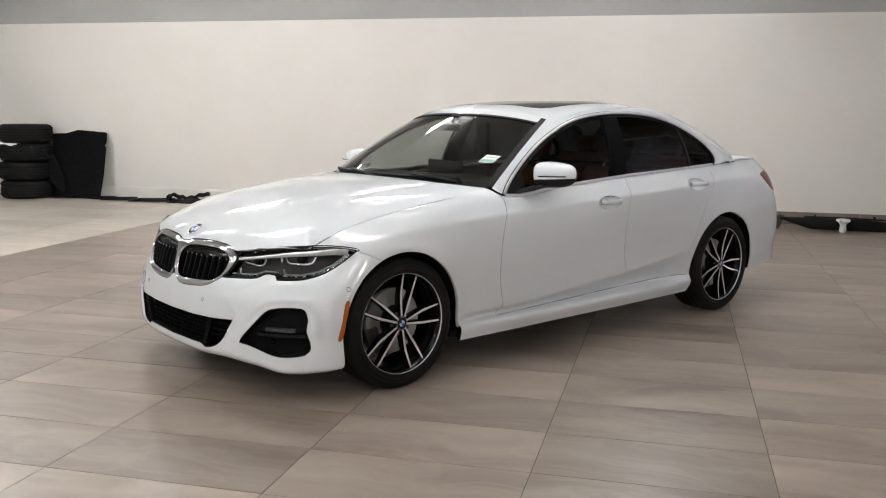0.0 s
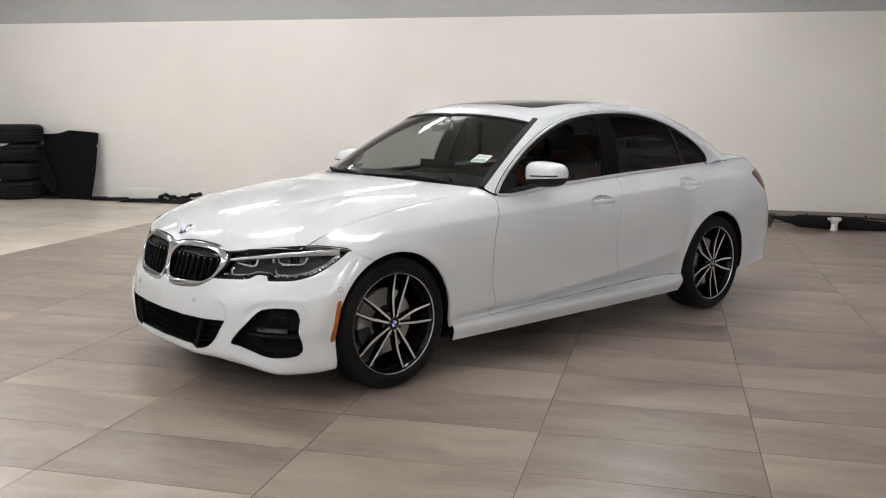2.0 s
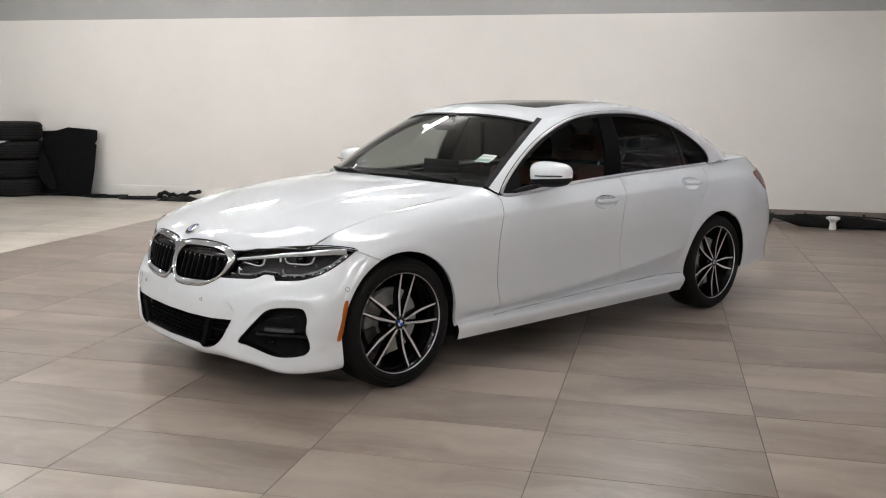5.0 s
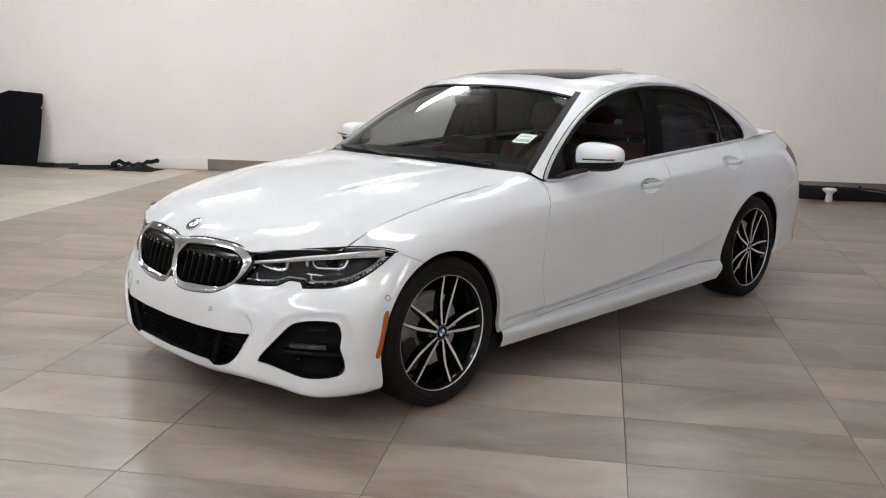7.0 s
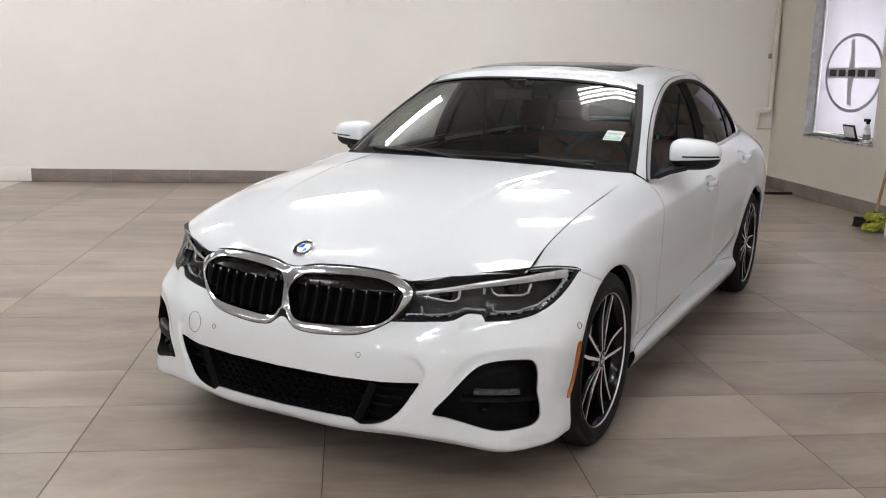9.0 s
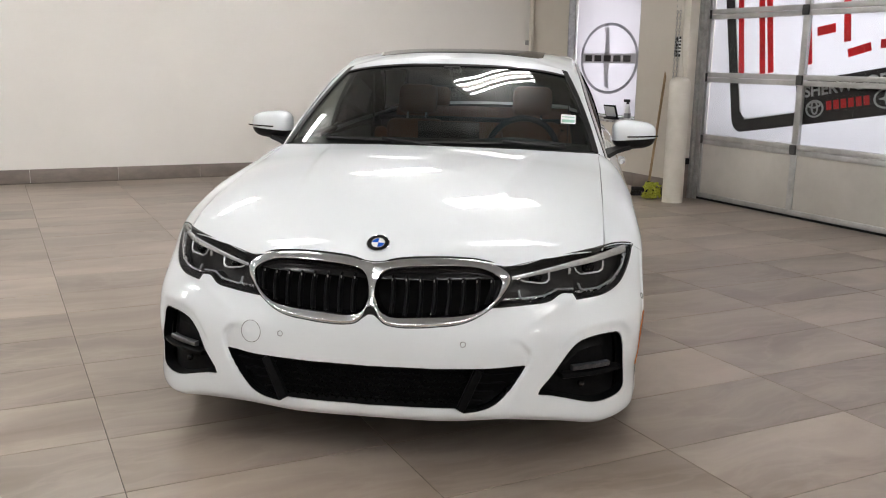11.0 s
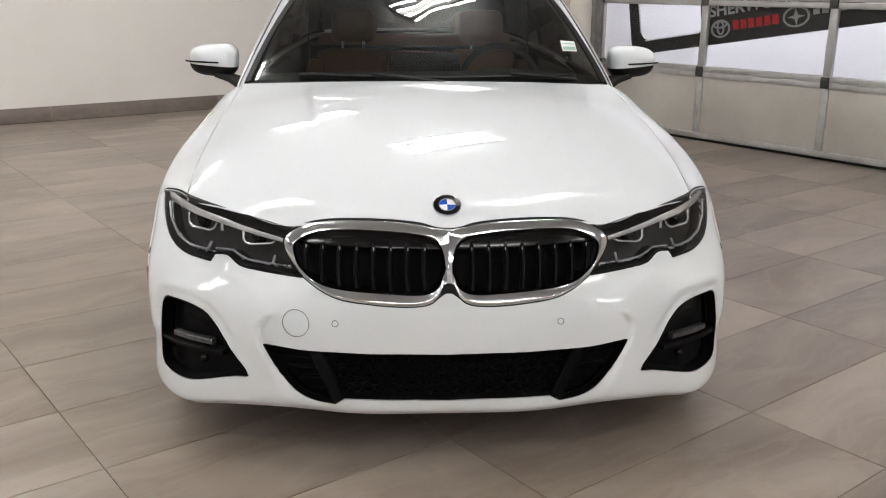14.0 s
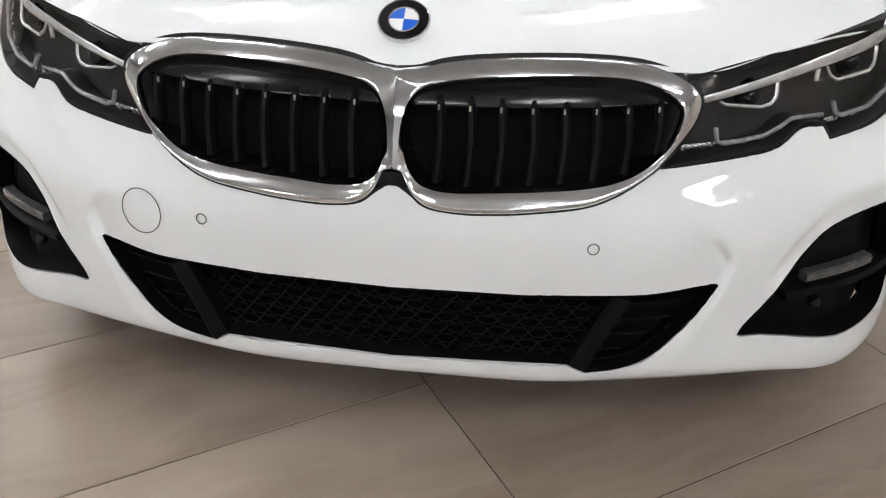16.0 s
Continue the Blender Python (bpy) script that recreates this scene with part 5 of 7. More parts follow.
# ---- fog lamp hollows ----
fog_back = offset(fog_skin.copy(), -0.045)
for s, ob in zip((1, -1), both("fog_hollow", fog_back, INTAKE_BLACK, car, "black hollow round the fog lamp")):
    bm = bmesh.new()
    path = [on_front(x, 0.359 + 0.004 * (x - 0.7)) for x in spread(0.668, 0.792, 8)]
    path = [(s * p.x, p.y + 0.028, p.z) for p in path]
    sweep(bm, path, [(-.009, -.012), (-.009, .004), (-.006, .008), (.006, .008), (.009, .004), (.009, -.012)], False, [(0.5 * s, -0.85, 0)] * len(path))
    part("fog_lamp", bm, FOG_LENS, ob, "grey narrow fog lamp")
    bm = bmesh.new()
    path = [on_front(x, 0.335) for x in spread(0.635, 0.835, 10)]
    path = [(s * p.x, p.y + 0.022, p.z) for p in path]
    sweep(bm, path, [(-.010, -.025), (-.008, .006), (.004, .010), (.008, .002), (.010, -.025)], False, [(0.5 * s, -0.85, 0)] * len(path))
    part("ledge", bm, INTAKE_BLACK, ob)
    bm = bmesh.new()
    bmesh.ops.create_uvsphere(bm, u_segments=12, v_segments=8, radius=0.012, matrix=Matrix.Translation(Vector((s * 0.70, on_front(0.70, 0.30).y + 0.03, 0.302))))
    part("sensor", bm, GLOSS_BLACK, ob)
    line3 = [on_front(a, b) for a, b in inset(FOG, 0.003)]
    bm = bmesh.new()
    r0 = [bm.verts.new((s * p.x, p.y - 0.0005, p.z)) for p in line3]
    r1 = [bm.verts.new((s * (p.x - 0.02), p.y + 0.045, p.z)) for p in line3]
    for k in range(len(line3)):
        n = (k + 1) % len(line3)
        bm.faces.new((r0[k], r0[n], r1[n], r1[k]))
    part("hollow_wall", bm, INTAKE_BLACK, ob)

# ---- headlamps ----
lens_l, lens_r = both("headlamp", rim(lamp_skin.copy(), 0.004, 0.001), CLEAR, car, "clear headlamp with twin modules and grey bezel")
for ob in (lens_l, lens_r):
    ob.visible_shadow = False


def lamp_at(a, z, deep):
    return on_slope(a, z) + Vector((-0.58, 0.80, 0)) * deep


def lamp_strip(pts, deep, r, n=1, flat=1.0, grow=None):
    line = curve2(pts, n, False)
    path = [lamp_at(a, z, deep) for a, z in line]
    widths = [lerp(*grow, k / (len(path) - 1)) for k in range(len(path))] if grow else None
    return sweep(bmesh.new(), path, ring_profile(r, 8, 1.0, flat), False, (0.6, -0.8, 0.1), widths)


for sx, ob in ((1, lens_l), (-1, lens_r)):
    def put(name, bm, mat, label="", sx=sx, ob=ob):
        if sx < 0:
            for v in bm.verts:
                v.co.x = -v.co.x
            bmesh.ops.reverse_faces(bm, faces=bm.faces)
        return part(name, bm, mat, ob, label, 50)

    put("housing", offset(lamp_skin.copy(), -0.055), LAMP_GREY, "dark grey lamp bezel")
    line3 = [on_slope(a, min(b, spline((-.09, .046, .159, .285, .31), (.694, .716, .730, .739, .741), a)) if a < .30 else b) for a, b in LAMP_LINE]
    bm = bmesh.new()
    sweep(bm, [p + Vector((0.0, 0.0, 0.0)) + Vector((-0.58, 0.80, 0)) * 0.004 for p in line3], [(-.007, -.05), (-.007, .002), (.007, .002), (.007, -.05)], True, (0.6, -0.8, 0.05))
    put("black_edge", bm, PLASTIC, "black surround")
    put("chrome_blade", lamp_strip([(-0.078, 0.663), (0.059, 0.681), (0.16, 0.695), (0.28, 0.706), (0.38, 0.712), (0.462, 0.712)], 0.012, 0.0095, 5, 0.25, (0.6, 1.6)), LAMP_SILVER, "silver upper blade")
    put("light_guide", lamp_strip([(-0.052, 0.624), (-0.051, 0.603), (-0.040, 0.598), (0.029, 0.602), (0.060, 0.610), (0.085, 0.620), (0.150, 0.616)], 0.011, 0.0040), LIGHT_GUIDE, "clear light guide")
    put("light_guide", lamp_strip([(0.176, 0.632), (0.180, 0.614), (0.192, 0.608), (0.26, 0.608), (0.335, 0.624), (0.405, 0.658), (0.452, 0.696)], 0.011, 0.0045), LIGHT_GUIDE, "clear light guide")
    put("silver_edge", lamp_strip([(-0.100, 0.594), (0.0, 0.595), (0.044, 0.598), (0.080, 0.606), (0.110, 0.613), (0.155, 0.610)], 0.022, 0.0046, 4, 0.4), LAMP_DIM)
    put("silver_edge", lamp_strip([(0.162, 0.601), (0.25, 0.602), (0.33, 0.616), (0.41, 0.650), (0.462, 0.700)], 0.022, 0.0042, 5, 0.4, (0.9, 2.6)), LAMP_DIM)
    put("module_frame", lamp_strip([(-0.034, 0.656), (-0.024, 0.650), (0.040, 0.639), (0.058, 0.641), (0.070, 0.650), (0.075, 0.672)], 0.022, 0.0030, 1, 1.0, (0.8, 1.6)), LAMP_SILVER, "satin module frame")
    put("module_frame", lamp_strip([(0.178, 0.682), (0.184, 0.667), (0.200, 0.657), (0.285, 0.655), (0.306, 0.662), (0.318, 0.688)], 0.022, 0.0032, 1, 1.0, (0.8, 1.6)), LAMP_SILVER, "satin module frame")
    for ca, cz in ((0.030, 0.656), (0.250, 0.674)):
        bm = bmesh.new()
        c = lamp_at(ca, cz, 0.036)
        bmesh.ops.create_uvsphere(bm, u_segments=20, v_segments=12, radius=0.017, matrix=Matrix.Translation(c))
        put("projector", bm, GLOSS_BLACK, "dark projector lens")
        bm = bmesh.new()
        c = lamp_at(ca, cz, 0.042)
        rod(bm, c, c + Vector((0.58, -0.80, 0)) * 0.010, 0.024, 24, 0.022)
        put("projector_collar", bm, GLOSS_BLACK)
    bm = bmesh.new()
    c = lamp_at(0.155, 0.672, 0.022)
    box(bm, c - Vector((0.004, 0.004, 0.010)), c + Vector((0.004, 0.004, 0.010)), 0.001)
    put("divider", bm, LAMP_SILVER)

# ---- side trim on the nose ----
overlay(curve2([(-.353, .493), (-.340, .497), (-.352, .40), (-.370, .306), (-.386, .304), (-.370, .40)], 4), SIDE, lambda c: c.x > 0.8 and c.y < 0, 0.0035, 0.006, AMBER, "side_marker", front_bumper, "amber side marker lens")


def ring_on(lift, a, b, r, w, axes, name, parent, mat=PLASTIC, mirror_x=1, n=48, push=Vector((0, -0.0012, 0))):
    c = lift(a, b)
    du = (lift(a + 0.03, b) - lift(a - 0.03, b)) / 0.06
    dv = (lift(a, b + 0.03) - lift(a, b - 0.03)) / 0.06
    pts = []
    for k in range(n):
        t = 2 * math.pi * k / n
        p = c + du * r * math.cos(t) + dv * r * math.sin(t) + push
        pts.append((mirror_x * p.x, p.y, p.z))
    bm = sweep(bmesh.new(), pts, ring_profile(w, 6), True, (0, -1, 0.1))
    return part(name, bm, mat, parent)


SEAM = vary(material("seam_grey", (0.10, 0.10, 0.10), 0.6), (0.08, 0.08, 0.08), (0.13, 0.13, 0.13))
ring_on(on_front, 0.418, 0.459, 0.0365, 0.0009, FRONT, "tow_cover_seam", front_bumper, SEAM, -1, 64)
for s in (1, -1):
    ring_on(on_front, 0.310, 0.462, 0.0085, 0.0010, FRONT, "parking_sensor", front_bumper, SEAM, s)
side_lift = Lift([v.co for v in uncut.verts if v.co.x > 0.8 and v.co.y < 0.3], SIDE)
for s in (1, -1):
    pts = [side_lift(-0.335 + 0.010 * math.cos(t), 0.548 + 0.010 * math.sin(t)) for t in spread(0, 2 * math.pi, 20)[:-1]]
    part("parking_sensor", sweep(bmesh.new(), [(s * (p.x + 0.001), p.y, p.z) for p in pts], ring_profile(0.0014, 6), True, (1, 0, 0)), SEAM, front_bumper)


# ---- round emblem ----
def roundel(m, r, parent):
    def disc(r0, r1, a0, a1, h, n=24):
        bm = bmesh.new()
        k = max(2, int(n * (a1 - a0) / 360))
        top0, top1 = [], []
        for i in range(k + 1):
            t = radians(a0 + (a1 - a0) * i / k)
            c, s = math.cos(t), math.sin(t)
            top0.append(bm.verts.new((r0 * c, r0 * s, h)))
            top1.append(bm.verts.new((r1 * c, r1 * s, h * 0.7)))
        for i in range(k):
            bm.faces.new((top0[i], top1[i], top1[i + 1], top0[i + 1]))
        bmesh.ops.remove_doubles(bm, verts=bm.verts, dist=1e-6)
        return moved(bm, m)
    bm = lathe(bmesh.new(), [(r * 1.0, -0.004), (r * 1.0, 0.002), (r * 0.96, 0.0038), (r * 0.93, 0.003)], 40, "z")
    ob = part("emblem", moved(bm, m), CHROME, parent, "round blue, white and black emblem")
    part("black_ring", disc(r * 0.57, r * 0.94, 0, 360, 0.0035, 40), GLOSS_BLACK, ob if parent is car else parent)
    part("silver_ring", moved(lathe(bmesh.new(), [(r * 0.60, 0.003), (r * 0.58, 0.0045), (r * 0.55, 0.0045), (r * 0.53, 0.003)], 36, "z"), m), CHROME, ob if parent is car else parent)
    for q, mt in enumerate((WHITE_ENAMEL, BLUE, WHITE_ENAMEL, BLUE)):
        part("quadrant", disc(0.0, r * 0.55, 90 * q, 90 * q + 90, 0.0042, 40), mt, ob if parent is car else parent)
    return ob


bz = bonnet_z(0, -0.655)
gy = (bonnet_z(0, -0.635) - bonnet_z(0, -0.675)) / 0.04
roundel(Matrix.Translation((0, -0.655, bz + 0.003)) @ pose(0, 0, 0, math.degrees(math.atan(gy)), 0, 0), 0.0405, car)

# ---- side windows ----
DLO_IN = inset(curve2([(.770, .905), (.85, .992), (1.02, 1.112), (1.20, 1.212), (1.40, 1.292), (1.60, 1.343), (1.86, 1.366), (2.10, 1.366), (2.32, 1.346), (2.52, 1.300), (2.70, 1.232), (2.85, 1.148), (2.925, 1.078), (2.935, 1.03)], 4, False) + [(2.90, 1.000), (2.4, 0.983), (1.85, 0.966), (1.3, 0.934), (0.82, 0.902)], 0.022)
inner_glass = cut_out(dlo_skin, DLO_IN, SIDE, lambda c: True)
both("window_seal", rim(offset(dlo_skin, -0.003), 0.012), PLASTIC, car, "black rubber window surround")
B_POST = [(1.675, .85), (1.835, .85), (1.940, 1.42), (1.805, 1.42)]
post = cut_out(inner_glass, B_POST, SIDE, lambda c: True)
bar = cut_out(inner_glass, [(2.600, .85), (2.622, .85), (2.545, 1.40), (2.520, 1.40)], SIDE, lambda c: True)
sail = cut_out(inner_glass, [(.70, .80), (.950, .80), (.950, 1.30), (.70, 1.30)], SIDE, lambda c: True)
both("centre_post", rim(offset(post, -0.002), 0.02), DARK, car, "black centre post")
both("window_divider", rim(offset(bar, -0.002), 0.015), PLASTIC, car)
both("mirror_sail", rim(offset(sail, -0.002), 0.015), PLASTIC, car, "black mirror mount")
split = {}
for f in inner_glass.faces:
    y = f.calc_center_median().y
    split.setdefault("front_side_glass" if y < 1.8 else "rear_side_glass" if y < 2.57 else "quarter_glass", []).append(f)
for name, fs in split.items():
    for ob in both(name, offset(take(inner_glass, fs, False), -0.008), SIDE_GLASS if name.startswith("front") else TINT_GLASS, car, "lightly tinted side window" if name.startswith("front") else "dark privacy glass"):
        ob.visible_shadow = True
top_line = curve2([(.772, .912), (.85, .992), (1.02, 1.112), (1.20, 1.212), (1.40, 1.292), (1.60, 1.343), (1.86, 1.366), (2.10, 1.366), (2.32, 1.346), (2.52, 1.300), (2.70, 1.232), (2.85, 1.148), (2.925, 1.078), (2.930, 1.03), (2.905, 1.012)], 4, False)


def skin_at(y, z):
    """Point and outward normal of the glasshouse side at a height and length."""
    s, h = 5.0 + 4.0 * (y - 0.8) / 2.1, min(max((z - 0.95) / 0.42, 0.02), 0.98)
    for _ in range(40):
        p = Vector(glasshouse(s, h))
        du = (Vector(glasshouse(s + 1e-3, h)) - p) / 1e-3
        dv = (Vector(glasshouse(s, h + 1e-3)) - p) / 1e-3
        ey, ez = y - p.y, z - p.z
        det = du.y * dv.z - dv.y * du.z
        if abs(det) < 1e-9:
            break
        a, b = (ey * dv.z - dv.y * ez) / det, (du.y * ez - ey * du.z) / det
        s, h = min(max(s + max(-0.4, min(0.4, a)), 3.4), 10.5), min(max(h + max(-0.15, min(0.15, b)), 0.0), 1.0)
    n = du.cross(dv).normalized()
    return p, n if n.x > 0 else -n


belt = [catmull(EDGE, s) for s in spread(10.0, 13.95, 40)]
for s in (1, -1):
    path = [skin_at(a, b)[0] for a, b in top_line]
    outs = [skin_at(a, b)[1] for a, b in top_line]
    for _ in range(4):
        path = [path[0]] + [(a + 2 * b + c) / 4 for a, b, c in zip(path, path[1:], path[2:])] + [path[-1]]
    path = [p + n * 0.004 for p, n in zip(path, outs)]
    path = [(s * p.x, p.y, p.z) for p in path]
    outs = [(s * n.x, n.y, n.z) for n in outs]
    part("trim_seal", sweep(bmesh.new(), path, [(-.0135, -.012), (-.0135, -.001), (.0135, -.001), (.0135, -.012)], False, outs), PLASTIC, car)
    part("window_trim", sweep(bmesh.new(), path, [(-.0085, -.010), (-.0085, .003), (-.005, .005), (.005, .005), (.0085, .003), (.0085, -.010)], False, outs), TRIM_METAL, car, "satin chrome window line", 50)
    part("belt_trim", sweep(bmesh.new(), [(s * (x + 0.001), y, z + 0.006) for x, y, z in belt], [(-.010, -.005), (-.009, .004), (.004, .006), (.009, .002), (.010, -.005)], False, (s, 0, 0.25)), TRIM_METAL, car, "satin chrome belt line strip", 50)

# black printed border under the windscreen's edges, thin rubber seal outside
def screen_edge(a, h0, h1, n, off):
    return [tuple(Vector(glasshouse(SCREEN_S - a, h)) + Vector((0, off[0], off[1]))) for h in spread(h0, h1, n)]


for s in (1, -1):
    path = [(s * x, y, z) for x, y, z in screen_edge(0.14, 0.0, 0.985, 24, (0.006, -0.008))]
    part("screen_border", sweep(bmesh.new(), path, [(-.026, -.001), (-.026, .001), (.026, .001), (.026, -.001)], False, (s * 0.45, -0.55, 0.7)), DARK, car)
    path = [(s * x, y, z) for x, y, z in screen_edge(0.080, 0.0, 0.985, 24, (0, 0))]
    part("screen_seal", sweep(bmesh.new(), path, [(-.017, -.005), (-.016, .0012), (.016, .0012), (.017, -.005)], False, (s * 0.45, -0.55, 0.7)), PLASTIC, car)
half_ring = spread(0, 3.15, 16)
for h, wide, lift, name, mat in ((0.90, 0.022, -0.011, "screen_border", DARK), (0.900, 0.008, 0.001, "screen_seal", PLASTIC)):
    band = [glasshouse(q, h) for q in half_ring]
    band = [(-x, y, z) for x, y, z in reversed(band[1:])] + band
    part(name, sweep(bmesh.new(), [(x, y - 0.6 * lift, z + 0.8 * lift) for x, y, z in band], [(-wide, -.001), (-wide, .001), (wide, .001), (wide, -.001)], False, (0, -0.5, 0.8)), mat, car)

# ---- scuttle and wipers ----
bm = bmesh.new()
rows = []
for q in spread(-1, 1, 40):
    x = q * 0.735
    b = catmull(BASE, min(3.0, abs(q) * 3.0))
    yb = spline((0, .30, .56, .735), (.470, .505, .60, .715), abs(x))
    zb = spline((0, .30, .56, .735), (.990, .988, .982, .968), abs(x))
    rows.append([bm.verts.new((x, yb - 0.05, zb - 0.03)), bm.verts.new((x, yb + 0.004, zb - 0.014)), bm.verts.new((x, yb + 0.05, zb + 0.016))])
for r0, r1 in zip(rows, rows[1:]):
    for k in range(2):
        bm.faces.new((r0[k], r1[k], r1[k + 1], r0[k + 1]))
part("scuttle", bm, PLASTIC, car, "black plastic scuttle under the windscreen")


def on_screen(x, h, lift):
    x = abs(x)
    lo_s, hi_s = 0.0, SCREEN_S
    for _ in range(30):
        mid = (lo_s + hi_s) / 2
        if glasshouse(mid, h)[0] < x:
            lo_s = mid
        else:
            hi_s = mid
    p = glasshouse(lo_s, h)
    return Vector((0, p[1] - 0.6 * lift, p[2] + 0.8 * lift))


for x0, x1, h0, h1 in ((-0.52, 0.06, 0.030, 0.014), (0.04, 0.60, 0.014, 0.034)):
    path = []
    for t in spread(0, 1, 14):
        x = lerp(x0, x1, t)
        p = on_screen(x, lerp(h0, h1, t), 0.009)
        path.append((x, p.y, p.z))
    w = part("wiper", sweep(bmesh.new(), path, [(-.006, -.010), (-.005, .006), (.005, .006), (.006, -.010)], False, (0, -0.6, 0.8)), PLASTIC, car, "black windscreen wiper")
    arm = [(lerp(x1, x0, t * 0.5), lerp(path[-1][1] - 0.03, path[7][1] - 0.004, t), lerp(path[-1][2] - 0.012, path[7][2] + 0.014, t)) for t in spread(0, 1, 6)]
    part("wiper_arm", sweep(bmesh.new(), arm, [(-.008, -.004), (-.006, .004), (.006, .004), (.008, -.004)], False, (0, -0.5, 0.8)), PLASTIC, w)

# ---- boot lid, rear lamps ----
def boot(q, t):
    a, b = catmull(BASE, lerp(9, 13, q)), catmull(EDGE, lerp(14, 18, q))
    x, y, z = (lerp(m, n, t) for m, n in zip(a, b))
    return x, y, z + 0.010 * min(1.0, q * 2.5) * math.sin(math.pi * t) + 0.007 * max(0, t - 0.75) / 0.25


bm = sheet(boot, spread(0, 1, 40), spread(0, 1, 16))
if sum(f.normal.z for f in bm.faces) < 0:
    bmesh.ops.reverse_faces(bm, faces=bm.faces)
part("boot_lid", rim(whole(bm), 0.02, 0.001), PAINT, car)
overlay(curve2([(3.43, .925), (3.60, .945), (3.80, .94), (3.80, .83), (3.66, .80), (3.58, .815)], 4), SIDE, lambda c: c.y > 3.2 and c.x > 0.3, 0.004, 0.008, RED_LENS, "rear_lamp", car, "dark red wrap-round rear lamp")

# ---- mirrors ----
for s in (1, -1):
    bm = bmesh.new()
    bmesh.ops.create_uvsphere(bm, u_segments=36, v_segments=20, radius=1.0)
    for v in bm.verts:
        x, y, z = v.co
        sup = lambda q, e: math.copysign(abs(q) ** e, q)
        x, y, z = sup(x, 0.62), sup(y, 0.75), sup(z, 0.68)
        taper = 1 - 0.20 * (x * 0.5 + 0.5)
        z2 = z * (0.068 if z > 0 else 0.088) * taper + 0.012 * (1 - x) * 0.2
        y2 = y * 0.094 * (1 - 0.25 * (x * 0.5 + 0.5)) + 0.035 * (x * 0.5 + 0.5)
        v.co = Vector((s * (0.936 + 0.110 * x), 1.03 + y2, 1.034 + z2))
    if s < 0:
        bmesh.ops.reverse_faces(bm, faces=bm.faces)
    lower = cut_out(bm, [(0.5, 0.90), (0.5, 0.978), (1.5, 1.043), (1.5, 0.90)] if s > 0 else [(-1.5, 0.90), (-1.5, 1.043), (-0.5, 0.978), (-0.5, 0.90)], FRONT, lambda c: True)
    mirror = part("door_mirror", bm, PAINT, car, "white mirror housing with black base", 60)
    part("mirror_base", lower, PLASTIC, mirror, "black lower shell", 60)
    bm = bmesh.new()
    path = [(s * (0.90 + 0.152 * t), 0.944 + 0.052 * t ** 2 + 0.05 * max(0, t - 0.85), 1.022 + 0.004 * t) for t in spread(0, 0.99, 10)]
    sweep(bm, path, ring_profile(0.0035, 6), False, (0, -1, 0))
    part("mirror_slot", bm, GLOSS_BLACK, mirror, "black turn signal slot")
    bm = bmesh.new()
    sweep(bm, [(s * 0.775, 0.90, 0.925), (s * 0.83, 0.955, 0.950), (s * 0.90, 0.995, 0.968)], [(-.045, -.008), (-.04, .010), (.04, .010), (.045, -.008)], False, (0, 0, 1))
    part("mirror_arm", bm, PLASTIC, mirror)
    part("mirror_glass", boxed((min(s * 0.865, s * 1.03), 1.085, 0.992), (max(s * 0.865, s * 1.03), 1.089, 1.074), 0.001), CHROME, mirror)

# ---- wheels ----
def spoke(angle, fan, r_hub, r_rim, face_x):
    """One thin spoke with a machined face and black flanks."""
    bm = bmesh.new()
    rows = []
    for t in spread(0, 1, 16):
        r = lerp(r_hub, r_rim, t)
        side = spline((0.0, 0.30, 0.54, 0.62, 1.0), (0.0095, 0.0225, 0.0325, 0.0345, r_rim * math.sin(radians(abs(fan)))), t)
        a = radians(angle) + math.copysign(math.asin(side / r), fan)
        lat = spline((0.0, 0.5, 0.62, 1.0), (0.0050, 0.0062, 0.0058, 0.0042), t)
        x = face_x - 0.006 * math.sin(math.pi * min(1, t * 1.05)) - 0.002 * t
        deep = lerp(0.045, 0.026, t)
        c, s = math.cos(a), math.sin(a)
        row = []
        for w, dx in ((-lat, 0.0), (lat, 0.0), (lat * 2.0, -0.012), (lat * 1.8, -deep), (-lat * 1.8, -deep), (-lat * 2.0, -0.012)):
            row.append(bm.verts.new((x + dx, r * s + w * c, r * c - w * s)))
        rows.append(row)
    for r0, r1 in zip(rows, rows[1:]):
        for k in range(6):
            f = bm.faces.new((r0[k], r1[k], r1[(k + 1) % 6], r0[(k + 1) % 6]))
            f.material_index = 0 if k == 0 else 1
    bm.faces.new(rows[0])
    bm.faces.new(list(reversed(rows[-1])))
    bmesh.ops.recalc_face_normals(bm, faces=bm.faces)
    return bm


